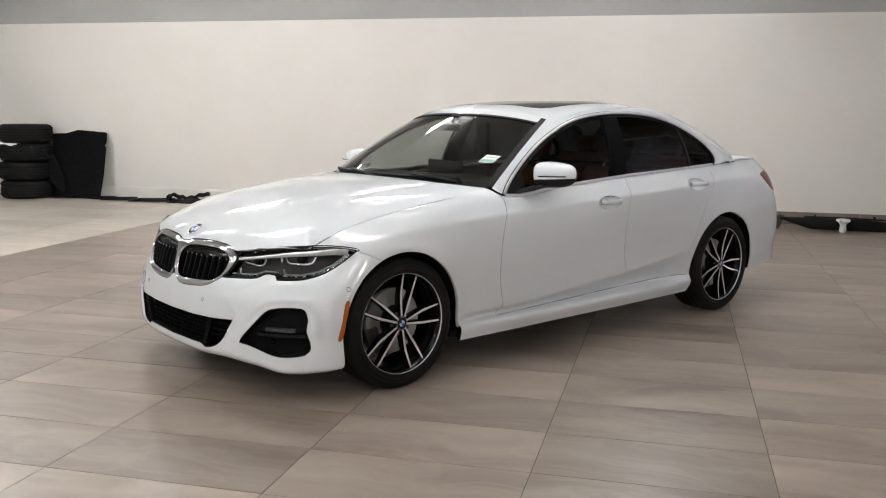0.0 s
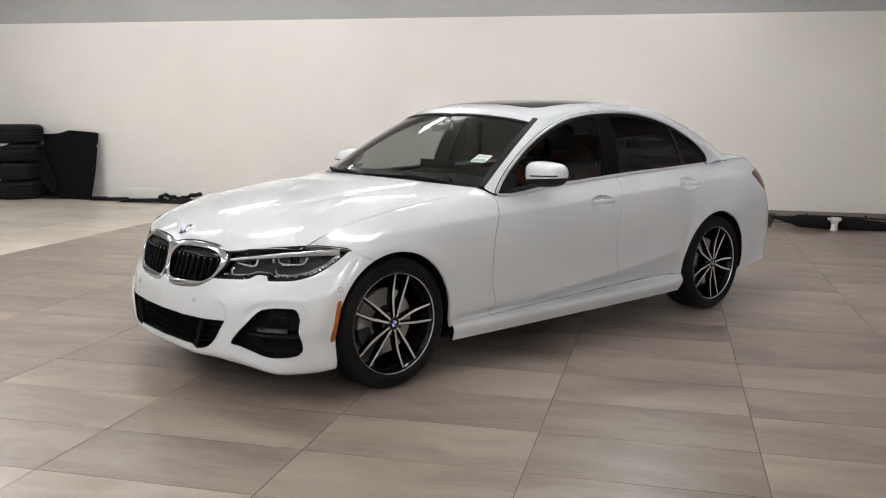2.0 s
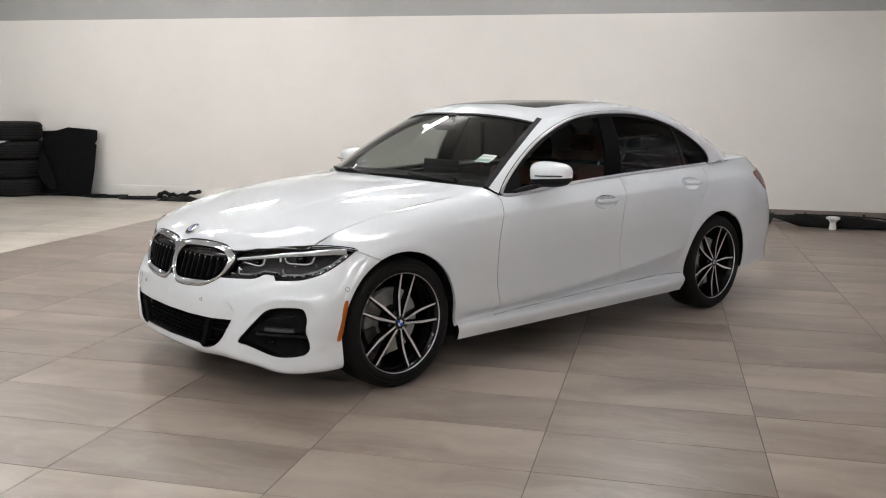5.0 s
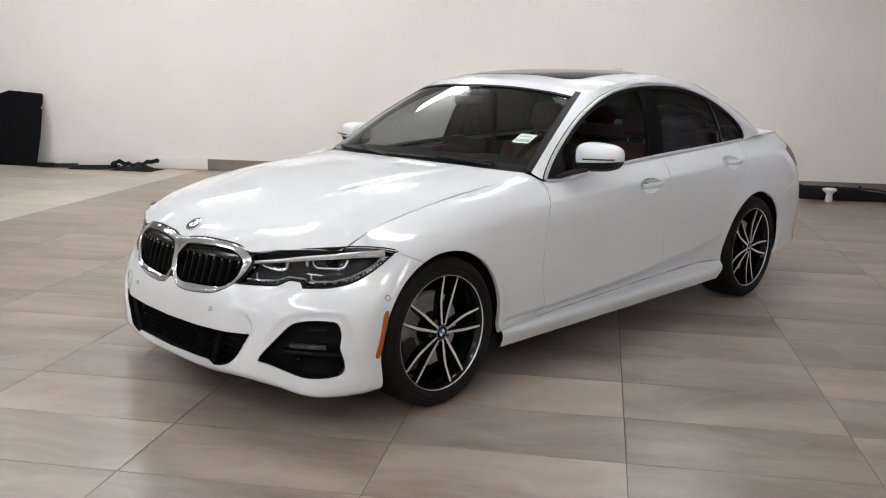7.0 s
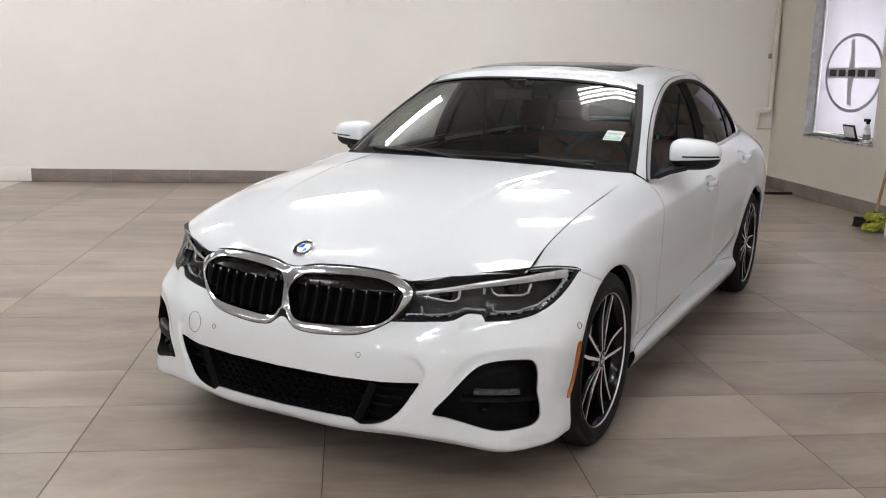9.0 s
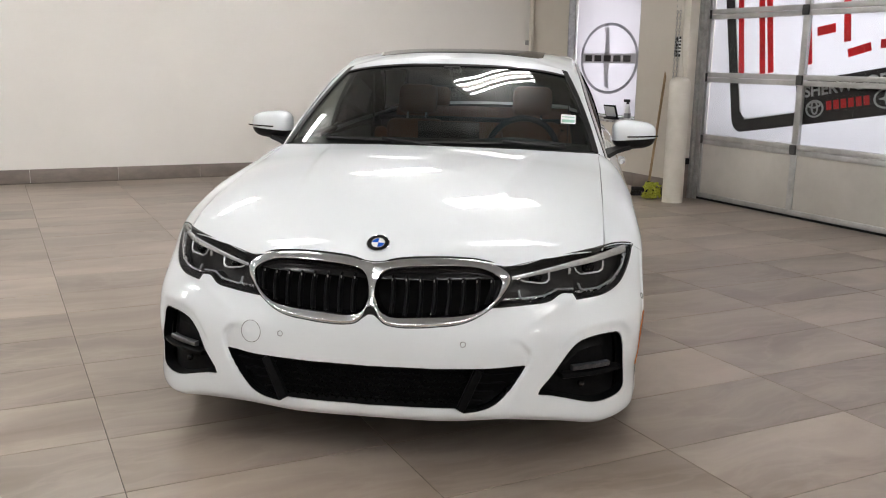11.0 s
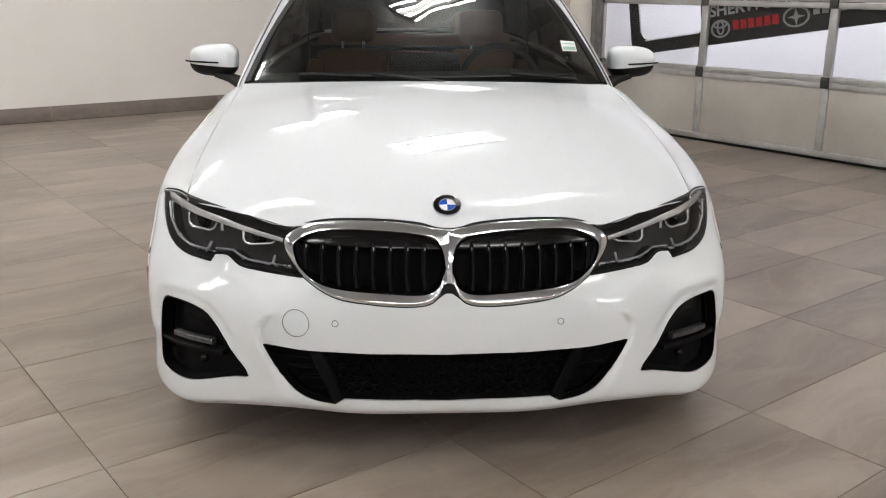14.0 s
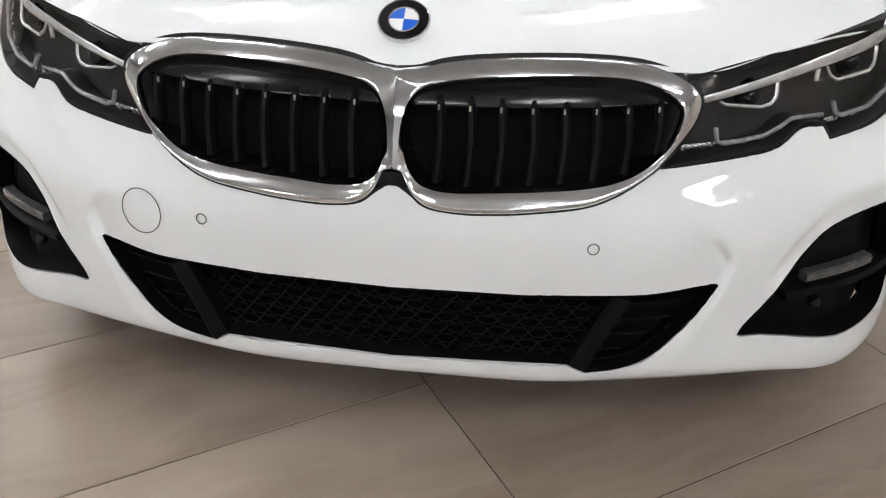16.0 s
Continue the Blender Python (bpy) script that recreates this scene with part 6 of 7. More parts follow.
def wheel(turn):
    """A wheel about the origin with its face to +x."""
    t = new("wheel")
    t.parent = car
    tagged(t, "ten-spoke black and silver alloy wheel with low tyre")
    tyre = [(0.243, -0.115), (0.252, -0.122), (0.285, -0.125), (0.312, -0.117), (0.327, -0.10), (0.331, -0.07), (0.3315, 0.0), (0.331, 0.07), (0.327, 0.098), (0.315, 0.114), (0.290, 0.1235), (0.268, 0.121), (0.254, 0.1155), (0.249, 0.108)]
    bm = lathe(bmesh.new(), tyre, 96)
    part("tyre", bm, RUBBER, t, "black low-profile tyre", 40)
    for r in (0.296, 0.274):
        part("sidewall_rib", lathe(bmesh.new(), [(r + 0.0012, 0.1215), (r, 0.1245), (r - 0.0012, 0.1215)], 64), RUBBER, t)
    # dark bands on the tread stand in for the shade in its grooves
    for g in (-0.045, 0.0, 0.045):
        part("groove_shade", lathe(bmesh.new(), [(0.3318, g - 0.004), (0.3322, g), (0.3318, g + 0.004)], 64), DARK, t)
    part("rim", lathe(bmesh.new(), [(0.246, 0.108), (0.238, 0.098), (0.228, 0.070), (0.222, 0.0), (0.226, -0.09), (0.245, -0.112)], 80), GLOSS_BLACK, t, "gloss black rim barrel")
    part("rim_lip", lathe(bmesh.new(), [(0.2543, 0.112), (0.2543, 0.1150), (0.2532, 0.1160), (0.2517, 0.1150), (0.2505, 0.110)], 96), RIM_SILVER, t, "machined silver rim edge", 60)
    for k in range(5):
        for fan in (-9.9, 9.9):
            part("spoke", spoke(turn + 72 * k, fan, 0.036, 0.2475, 0.106), [RIM_SILVER, GLOSS_BLACK], t, "machined spoke with black flanks", 40)
    part("hub", lathe(bmesh.new(), [(0.0, 0.100), (0.030, 0.100), (0.040, 0.094), (0.062, 0.085), (0.068, 0.06), (0.07, 0.02), (0.0, 0.0)], 40), GLOSS_BLACK, t)
    roundel(Matrix.Translation((0.102, 0, 0)) @ pose(0, 0, 0, 90, 0, 90) , 0.030, t)
    for k in range(5):
        a = radians(turn + 36 + 72 * k)
        part("wheel_bolt", rod(bmesh.new(), (0.080, 0.054 * math.sin(a), 0.054 * math.cos(a)), (0.092, 0.054 * math.sin(a), 0.054 * math.cos(a)), 0.009, 6), STEEL_DARK, t)
    part("brake_disc", lathe(bmesh.new(), [(0.08, 0.028), (0.165, 0.028), (0.167, 0.024), (0.167, 0.002), (0.08, 0.0)], 48), STEEL, t, "grey steel brake disc")
    bm = bmesh.new()
    rows = []
    for a in spread(195, 262, 10):
        c, s = math.cos(radians(a)), math.sin(radians(a))
        rows.append([bm.verts.new((x, r * s, r * c)) for x, r in ((0.0, 0.105), (0.048, 0.110), (0.052, 0.150), (0.046, 0.180), (0.0, 0.182))])
    for r0, r1 in zip(rows, rows[1:]):
        for k in range(5):
            bm.faces.new((r0[k], r0[(k + 1) % 5], r1[(k + 1) % 5], r1[k]))
    bm.faces.new(rows[0])
    bm.faces.new(rows[-1])
    bmesh.ops.recalc_face_normals(bm, faces=bm.faces)
    part("brake_caliper", bm, STEEL_DARK, t, "grey brake caliper")
    return t


wheel_f, wheel_r = wheel(12), wheel(26)
wheel_f.matrix_local = pose(0.782, 0, 0.3312)
wheel_r.matrix_local = pose(0.782, 2.851, 0.3312)
for src, y in ((wheel_f, 0.0), (wheel_r, 2.851)):
    o = copy_thing(src, pose(-0.782, y, 0.3312, 0, 0, 180))
    o.parent = car
    o.matrix_local = pose(-0.782, y, 0.3312, 0, 0, 180)

# wheel housings and underside
for yc, zc in ((0.0, 0.332), (2.851, 0.336)):
    for s in (1, -1):
        bm = bmesh.new()
        rows = []
        for a in spread(5, 194, 36):
            c, sn = math.cos(radians(a)), math.sin(radians(a))
            rows.append([bm.verts.new((s * x, yc + r * c, zc + r * sn)) for x, r in ((0.872, 0.366), (0.862, 0.383), (0.60, 0.39), (0.56, 0.36), (0.56, 0.05))])
        for r0, r1 in zip(rows, rows[1:]):
            for k in range(4):
                bm.faces.new((r0[k], r1[k], r1[k + 1], r0[k + 1]))
        part("wheel_housing", bm, FELT, car, "black felt wheel arch liner")
part("underbody", boxed((-0.80, 0.40, 0.17), (0.80, 2.46, 0.22), 0.02), PLASTIC, car)
part("underbody", boxed((-0.56, -0.66, 0.185), (0.56, 0.41, 0.24), 0.02), PLASTIC, car)
part("underbody", boxed((-0.56, 2.45, 0.21), (0.56, 3.75, 0.28), 0.02), PLASTIC, car)
bm = bmesh.new()
box(bm, (-0.44, -0.58, 0.26), (0.44, -0.54, 0.68), 0.01)
part("radiator", bm, DARK, car, "dark radiator behind the grille")
part("engine_cover", boxed((-0.42, -0.45, 0.45), (0.42, 0.40, 0.66), 0.04), DARK, car)
part("axle", rod(bmesh.new(), (-0.75, 0, 0.33), (0.75, 0, 0.33), 0.04), STEEL_DARK, car)
part("axle", rod(bmesh.new(), (-0.75, 2.851, 0.33), (0.75, 2.851, 0.33), 0.04), STEEL_DARK, car)

# ---- cabin ----
part("cabin_floor", boxed((-0.80, 0.45, 0.23), (0.80, 2.75, 0.30), 0.02), CABIN, car)
part("bulkhead", boxed((-0.72, 0.42, 0.28), (0.72, 0.50, 0.93), 0.02), CABIN, car)
part("rear_bulkhead", boxed((-0.72, 2.78, 0.28), (0.72, 2.84, 0.98), 0.02), CABIN, car)
part("parcel_shelf", boxed((-0.72, 2.70, 0.96), (0.72, 3.25, 0.99), 0.01), CABIN, car)
bm = bmesh.new()
prof = [(0.56, 0.955), (0.74, 0.985), (0.92, 0.990), (1.06, 0.968), (1.12, 0.92), (1.10, 0.82), (1.04, 0.66), (0.60, 0.55)]
rows = []
for q in spread(-1, 1, 24):
    rows.append([bm.verts.new((q * 0.74, y + 0.10 * q * q * (1.1 - y), z - 0.012 * q * q + (0.018 * math.exp(-((q - 0.5) / 0.22) ** 2) if 0.9 < y < 1.08 else 0))) for y, z in prof])
for r0, r1 in zip(rows, rows[1:]):
    for k in range(len(prof)):
        n = (k + 1) % len(prof)
        bm.faces.new((r0[k], r1[k], r1[n], r0[n]))
bm.faces.new(rows[0])
bm.faces.new(rows[-1])
bmesh.ops.recalc_face_normals(bm, faces=bm.faces)
dash = part("dashboard", bm, CABIN, car, "black soft dashboard")
part("display", boxed((-0.16, 1.045, 0.965), (0.16, 1.062, 1.065), 0.006), GLOSS_BLACK, dash)
part("dash_strip", boxed((-0.66, 1.118, 0.885), (0.66, 1.126, 0.91), 0.003), SATIN, dash)
bm = bmesh.new()
hub = Matrix.Translation((0.37, 1.30, 0.905)) @ pose(0, 0, 0, 66, 0, 0)
pts = [hub @ Vector((0.185 * math.cos(t), 0.185 * math.sin(t), 0)) for t in spread(0, 2 * math.pi, 40)[:-1]]
sweep(bm, pts, ring_profile(0.016, 10), True, (0, 0.8, 0.6))
sw = part("steering_wheel", bm, CABIN, car, "black leather steering wheel", 60)
bm = bmesh.new()
box(bm, (-0.07, -0.06, -0.03), (0.07, 0.05, 0.02), 0.02, hub)
for a, b in (((-0.175, 0, 0), (-0.06, 0, 0)), ((0.06, 0, 0), (0.175, 0, 0)), ((0, -0.175, 0), (0, -0.05, 0))):
    rod(bm, hub @ Vector(a), hub @ Vector(b), 0.014, 8)
part("wheel_boss", bm, CABIN, sw, "", 60)
part("steering_column", rod(bmesh.new(), (0.37, 1.28, 0.90), (0.37, 1.05, 0.80), 0.035), CABIN, sw)
part("centre_console", boxed((-0.12, 1.05, 0.30), (0.12, 2.05, 0.60), 0.04), CABIN, car)


def pad(lo, hi, m, name, parent, mat=LEATHER, bevel=0.045, label=""):
    bm = bmesh.new()
    box(bm, lo, hi, bevel, None, 4)
    for v in bm.verts:
        c = (Vector(lo) + Vector(hi)) / 2
        v.co.z += 0.012 * math.cos((v.co.x - c.x) * 9)
    return part(name, moved(bm, m), mat, parent, label, 50)


for sx in (0.37, -0.37):
    base = Matrix.Translation((sx, 1.52, 0.295))
    seat = pad((-0.20, 0.02, 0.06), (0.20, 0.50, 0.18), base, "seat", car, label="cognac leather front seat")
    for q in (-1, 1):
        pad((q * 0.235 - 0.045, 0.06, 0.07), (q * 0.235 + 0.045, 0.50, 0.225), base, "seat_bolster", seat, LEATHER, 0.04)
    back = base @ Matrix.Translation((0, 0.50, 0.14)) @ pose(0, 0, 0, -21, 0, 0)
    pad((-0.19, -0.06, 0.0), (0.19, 0.06, 0.60), back, "backrest", seat, LEATHER, 0.05)
    for q in (-1, 1):
        pad((q * 0.215 - 0.045, -0.10, 0.04), (q * 0.215 + 0.045, 0.06, 0.52), back, "back_bolster", seat, LEATHER, 0.04)
    pad((-0.125, -0.045, 0.64), (0.125, 0.055, 0.83), back, "headrest", seat, LEATHER, 0.045)
    part("back_shell", moved(boxed((-0.22, 0.05, 0.02), (0.22, 0.085, 0.58), 0.03), back), CABIN, seat)
    for q in (-0.06, 0.06):
        part("headrest_post", moved(rod(bmesh.new(), (q, 0, 0.58), (q, 0, 0.68), 0.007, 8), back), SATIN, seat)
rear_seat = pad((-0.62, 2.20, 0.40), (0.62, 2.72, 0.56), Matrix(), "rear_seat", car, LEATHER, 0.05, "cognac leather rear bench")
rb = Matrix.Translation((0, 2.62, 0.50)) @ pose(0, 0, 0, -24, 0, 0)
pad((-0.62, -0.06, 0), (0.62, 0.06, 0.60), rb, "backrest", rear_seat, LEATHER, 0.05)
for q in (-0.36, 0.36):
    pad((q - 0.12, -0.05, 0.60), (q + 0.12, 0.05, 0.74), rb, "headrest", rear_seat, LEATHER, 0.04)
for s in (1, -1):
    part("door_card", boxed((min(s * 0.775, s * 0.80), 0.75, 0.30), (max(s * 0.775, s * 0.80), 2.70, 0.93), 0.012), CABIN, car)
    part("belt_web", boxed((min(s * 0.60, s * 0.604), 1.98, 0.75), (max(s * 0.60, s * 0.604), 2.02, 1.28), 0.001), CABIN, car)
head = sheet(roof, spread(0.3, 12.7, 40), spread(0.02, 1, 10))
part("headliner", whole(moved(head, Matrix.Translation((0, 0, -0.035)))), HEADLINER, car)
bm = bmesh.new()
box(bm, (-0.105, 1.075, 1.245), (0.105, 1.105, 1.295), 0.014, None, 3)
rmir = part("rear_view_mirror", bm, PLASTIC, car, "black rear-view mirror")
part("mirror_stalk", rod(bmesh.new(), (0, 1.095, 1.27), (0, 1.125, 1.335), 0.010), PLASTIC, rmir)
part("camera_box", boxed((-0.045, 1.125, 1.31), (0.045, 1.22, 1.345), 0.010), PLASTIC, rmir)

# paper sticker behind the windscreen
def screen_patch(x0, x1, h0, h1, push, nx=6, nh=4):
    bm = bmesh.new()
    rows = []
    for i in range(nx + 1):
        x = lerp(x0, x1, i / nx)
        row = []
        for j in range(nh + 1):
            p = on_screen(x, lerp(h0, h1, j / nh), push)
            row.append(bm.verts.new((x, p.y, p.z)))
        rows.append(row)
    for r0, r1 in zip(rows, rows[1:]):
        for k in range(nh):
            bm.faces.new((r0[k], r1[k], r1[k + 1], r0[k + 1]))
    return bm


st = part("sticker", screen_patch(0.575, 0.645, 0.262, 0.365, 0.0015), PAPER, car, "small white and green paper sticker")
part("sticker_print", screen_patch(0.580, 0.640, 0.275, 0.305, 0.0025), STICKER_GREEN, st)
part("sticker_print", screen_patch(0.580, 0.640, 0.330, 0.340, 0.0025), STICKER_GREEN, st)

# shark-fin aerial
bm = bmesh.new()
prof = [(2.42, 0.0), (2.50, 0.022), (2.57, 0.045), (2.595, 0.048), (2.605, 0.0)]
rows = []
for k, (y, z) in enumerate(prof):
    w = 0.024 * (1 - z / 0.07)
    rows.append([bm.verts.new((-0.024, y, roof_z(y) - 0.004)), bm.verts.new((-w * 0.3, y, roof_z(y) + z)), bm.verts.new((w * 0.3, y, roof_z(y) + z)), bm.verts.new((0.024, y, roof_z(y) - 0.004))])
for r0, r1 in zip(rows, rows[1:]):
    for k in range(3):
        bm.faces.new((r0[k], r1[k], r1[k + 1], r0[k + 1]))
bm.faces.new(rows[0])
bm.faces.new(rows[-1])
bmesh.ops.recalc_face_normals(bm, faces=bm.faces)
part("aerial", bm, PAINT, car, "white shark-fin aerial")

# ---- loose things along the walls ----
def at(u, v, z=0.0, turn=0.0):
    """Pose in the room's own axes."""
    return ROOM @ pose(u, v, z, 0, 0, turn)


# stack of four tyres with a paper strip in it
def stacked_tyre(m):
    t = thing("tyre", m, "black car tyre lying flat in a stack", "tyre", "stacked tyres")
    prof = [(0.215, 0.035), (0.225, 0.012), (0.26, 0.0), (0.315, 0.004), (0.352, 0.022), (0.368, 0.05), (0.372, 0.135), (0.368, 0.22), (0.352, 0.248), (0.315, 0.266), (0.26, 0.27), (0.225, 0.258), (0.215, 0.235)]
    part("carcass", lathe(bmesh.new(), prof, 64, "z"), OLD_RUBBER, t, "", 40)
    # no grooves are cut: dark bands give their shade
    for z in (0.075, 0.115, 0.155, 0.195):
        part("groove_shade", lathe(bmesh.new(), [(0.3720, z - 0.005), (0.3738, z), (0.3720, z + 0.005)], 48, "z"), DARK, t)
    bm = bmesh.new()
    for k in range(44):
        a = 2 * math.pi * k / 44
        box(bm, (0.366, -0.012, 0.045), (0.3745, 0.012, 0.066), 0.002, pose(0, 0, 0, 0, 0, math.degrees(a)))
        box(bm, (0.366, -0.012, 0.204), (0.3745, 0.012, 0.225), 0.002, pose(0, 0, 0, 0, 0, math.degrees(a) + 4))
    tagged(part("tread_block", bm, OLD_RUBBER, t), "shoulder tread blocks", kind="stuff")
    return t


pile = stacked_tyre(at(-7.36, 6.90, 0.0))
for u, v, z, turn in ((-7.37, 6.89, 0.272, 40), (-7.35, 6.905, 0.544, 75), (-7.34, 6.89, 0.818, 110)):
    copy_thing(pile, at(u, v, z, turn))
slip = thing("paper_slip", at(-7.34, 6.53, 0.80, 2), "white paper strip hanging from the tyre stack", "paper")
bm = bmesh.new()
top = [bm.verts.new((x, 0.008 * math.sin(9 * x), 0.014)) for x in spread(-0.16, 0.12, 8)]
low = [bm.verts.new((x, 0.008 * math.sin(9 * x) - 0.006, 0.002 - 0.022 * max(0, 1 - abs(x - 0.02) / 0.09))) for x in spread(-0.16, 0.12, 8)]
back = [bm.verts.new((x, 0.10, 0.016)) for x in spread(-0.16, 0.12, 8)]
for k in range(8):
    bm.faces.new((top[k], low[k], low[k + 1], top[k + 1]))
    bm.faces.new((back[k], top[k], top[k + 1], back[k + 1]))
part("sheet", bm, PAPER, slip)

# folded black board leaning on the wall beside the tyres
liner = thing("boot_liner", at(-6.55, 7.02), "black folded felt boot liner leaning on the wall", "liner")
def leaf(pts, thick=0.012):
    bm = bmesh.new()
    a = [bm.verts.new(p) for p in pts]
    b = [bm.verts.new(Vector(p) + Vector((0.002, thick, 0.002))) for p in pts]
    bm.faces.new(a)
    bm.faces.new(list(reversed(b)))
    n = len(pts)
    for k in range(n):
        bm.faces.new((a[k], b[k], b[(k + 1) % n], a[(k + 1) % n]))
    bmesh.ops.recalc_face_normals(bm, faces=bm.faces)
    return bm
part("main_leaf", leaf([(-0.52, 0.05, 0.0), (0.36, -0.06, 0.0), (0.375, -0.05, 0.10), (0.395, 0.02, 0.40), (0.415, 0.07, 0.76), (0.385, 0.075, 0.78), (0.40, 0.085, 0.80), (0.415, 0.09, 0.84), (0.405, 0.12, 0.96), (0.375, 0.13, 0.975), (-0.02, 0.15, 1.0), (-0.11, 0.15, 1.005), (-0.28, 0.13, 0.955), (-0.52, 0.13, 0.945)]), FELT, liner)
part("side_leaf", leaf([(-0.24, -0.10, 0.09), (-0.19, -0.09, 0.13), (-0.22, -0.08, 0.30), (-0.33, -0.06, 0.56), (-0.41, -0.06, 0.66), (-0.55, -0.07, 0.61), (-0.50, -0.12, 0.46), (-0.37, -0.14, 0.22)]), FELT, liner)


def mat_piece(u, v, turn, w, d, curl, label):
    t = thing("floor_mat", at(u, v, 0.0, turn), label, "floor mat", "floor mats by the wall")
    bm = bmesh.new()
    rows = []
    line = rounded(w, d, 0.05, 4)
    n = len(line)
    hgt = lambda x, y: 0.002 + curl * max(0.0, x / w + 0.3) ** 2 + 0.006 * math.sin(7 * x + 3 * y) ** 2
    up = [bm.verts.new((x, y, hgt(x, y) + 0.010)) for x, y in line]
    lo = [bm.verts.new((x, y, hgt(x, y) - 0.002)) for x, y in line]
    mid = bm.verts.new((0, 0, hgt(0, 0) + 0.013))
    for k in range(n):
        bm.faces.new((up[k], up[(k + 1) % n], mid))
        bm.faces.new((lo[k], lo[(k + 1) % n], up[(k + 1) % n], up[k]))
    bm.faces.new(list(reversed(lo)))
    part("mat", bm, FELT, t, "", 40)
    hem = [(x * 0.985, y * 0.985, hgt(x, y) + 0.010) for x, y in line]
    part("hem", sweep(bmesh.new(), hem, ring_profile(0.004, 6), True), PLASTIC, t)
    return t


mat_piece(-6.92, 7.02, 6, 0.62, 0.30, 0.05, "black carpet floor mat lying by the tyres, edge curled")
mat_piece(-6.30, 7.10, -4, 0.48, 0.26, 0.02, "black carpet floor mat lying flat by the wall")
mat_piece(-5.93, 7.06, 9, 0.46, 0.34, 0.015, "small black carpet floor mat lying flat")
mat_piece(-5.36, 7.02, 5, 0.60, 0.36, 0.03, "black carpet floor mat lying flat by the wall")

# crumpled black cloth piece
lump = thing("cargo_net", at(-4.76, 7.02), "crumpled black rubber piece with a looped end on the floor", "bundle")
bm = bmesh.new()
path = [(-0.33, 0.02, 0.05), (-0.27, 0.0, 0.095), (-0.21, -0.02, 0.10), (-0.15, 0.02, 0.075), (-0.06, 0.05, 0.06), (0.05, 0.02, 0.07), (0.15, 0.0, 0.10), (0.24, 0.02, 0.125), (0.31, 0.03, 0.12)]
path = [catmull(path, q) for q in spread(0, 8, 40)]
sweep(bm, path, ring_profile(0.032, 10, 1.2, 0.9))
for v in bm.verts:
    v.co += Vector((0.006 * math.sin(60 * v.co.z), 0.012 * math.sin(31 * v.co.x), 0.010 * math.sin(47 * v.co.x + 20 * v.co.y)))
part("fold", bm, RUBBER, lump, "", 60)
bm = bmesh.new()
loop = [(-0.25 + 0.095 * math.cos(a), 0.01 * math.sin(2 * a), 0.060 + 0.042 * math.sin(a)) for a in spread(0, 2 * math.pi, 24)[:-1]]
sweep(bm, loop, ring_profile(0.018, 8), True, (0, 1, 0.1))
part("loop", bm, RUBBER, lump, "", 60)
bm = bmesh.new()
rows = []
for i in range(15):
    row = []
    for j in range(7):
        x, y = -0.28 + 0.60 * i / 14, -0.19 + 0.36 * j / 6
        e = (1 - abs(2 * i / 14 - 1) ** 3) * (1 - abs(2 * j / 6 - 1) ** 2)
        row.append(bm.verts.new((x + 0.01 * math.sin(17 * y), y, 0.003 + e * (0.055 + 0.022 * math.sin(16 * x + 9 * y) + 0.012 * math.sin(37 * x - 21 * y)))))
    rows.append(row)
for r0, r1 in zip(rows, rows[1:]):
    for k in range(6):
        bm.faces.new((r0[k], r1[k], r1[k + 1], r0[k + 1]))
part("sheet", bm, RUBBER, lump, "", 60)

# long black trim piece with a bracket, on the floor by the back wall
trim_bar = thing("bumper_trim", at(3.25, 6.74), "long black plastic bumper trim lying on the floor by the wall", "car part")
bm = bmesh.new()
path = [(0.0, 0.0, 0.135), (0.10, 0.0, 0.118), (0.22, 0.0, 0.10), (0.34, 0.0, 0.085), (0.60, 0.0, 0.078), (1.0, 0.02, 0.072), (1.3, 0.03, 0.055), (1.52, 0.03, 0.03)]
hs2 = (0.012, 0.026, 0.045, 0.068, 0.070, 0.066, 0.048, 0.022)
rings = []
for (x, y, z), h in zip(path, hs2):
    rings.append([bm.verts.new((x, y + a * 0.055, max(0.004, z + b * h))) for a, b in ((-0.7, -1), (-1, -0.5), (-0.9, 0.3), (-0.4, 0.95), (0.3, 1.0), (0.9, 0.6), (1.0, -0.6), (0.6, -1))])
for r0, r1 in zip(rings, rings[1:]):
    for k in range(8):
        bm.faces.new((r0[k], r1[k], r1[(k + 1) % 8], r0[(k + 1) % 8]))
bm.faces.new(rings[0])
bm.faces.new(list(reversed(rings[-1])))
bmesh.ops.recalc_face_normals(bm, faces=bm.faces)
part("shell", bm, RUBBER, trim_bar, "", 50)
part("foot", leaf([(-0.055, -0.02, 0.0), (-0.005, -0.02, 0.0), (0.02, -0.015, 0.05), (0.055, -0.01, 0.15), (0.04, -0.01, 0.168), (-0.035, -0.01, 0.160), (-0.045, -0.015, 0.08)], 0.03), STEEL_DARK, trim_bar, "grey bracket foot")
bm = bmesh.new()
sweep(bm, [(0.28, 0.0, 0.158), (0.8, 0.01, 0.156), (1.22, 0.03, 0.140), (1.42, 0.03, 0.105)], [(-.022, -.008), (-.022, .007), (.022, .007), (.022, -.008)])
part("ledge", bm, PLASTIC, trim_bar)
for x in (0.40, 1.05):
    part("clip", boxed((x - 0.012, 0.0, 0.155), (x + 0.012, 0.03, 0.180), 0.004), PLASTIC, trim_bar)
part("stray_strip", boxed((1.50, -0.16, 0.002), (1.90, -0.125, 0.030), 0.006), PLASTIC, trim_bar)
jug = thing("plastic_bag", at(3.94, 6.60), "small crumpled white plastic bag with a pinched neck", "bag")
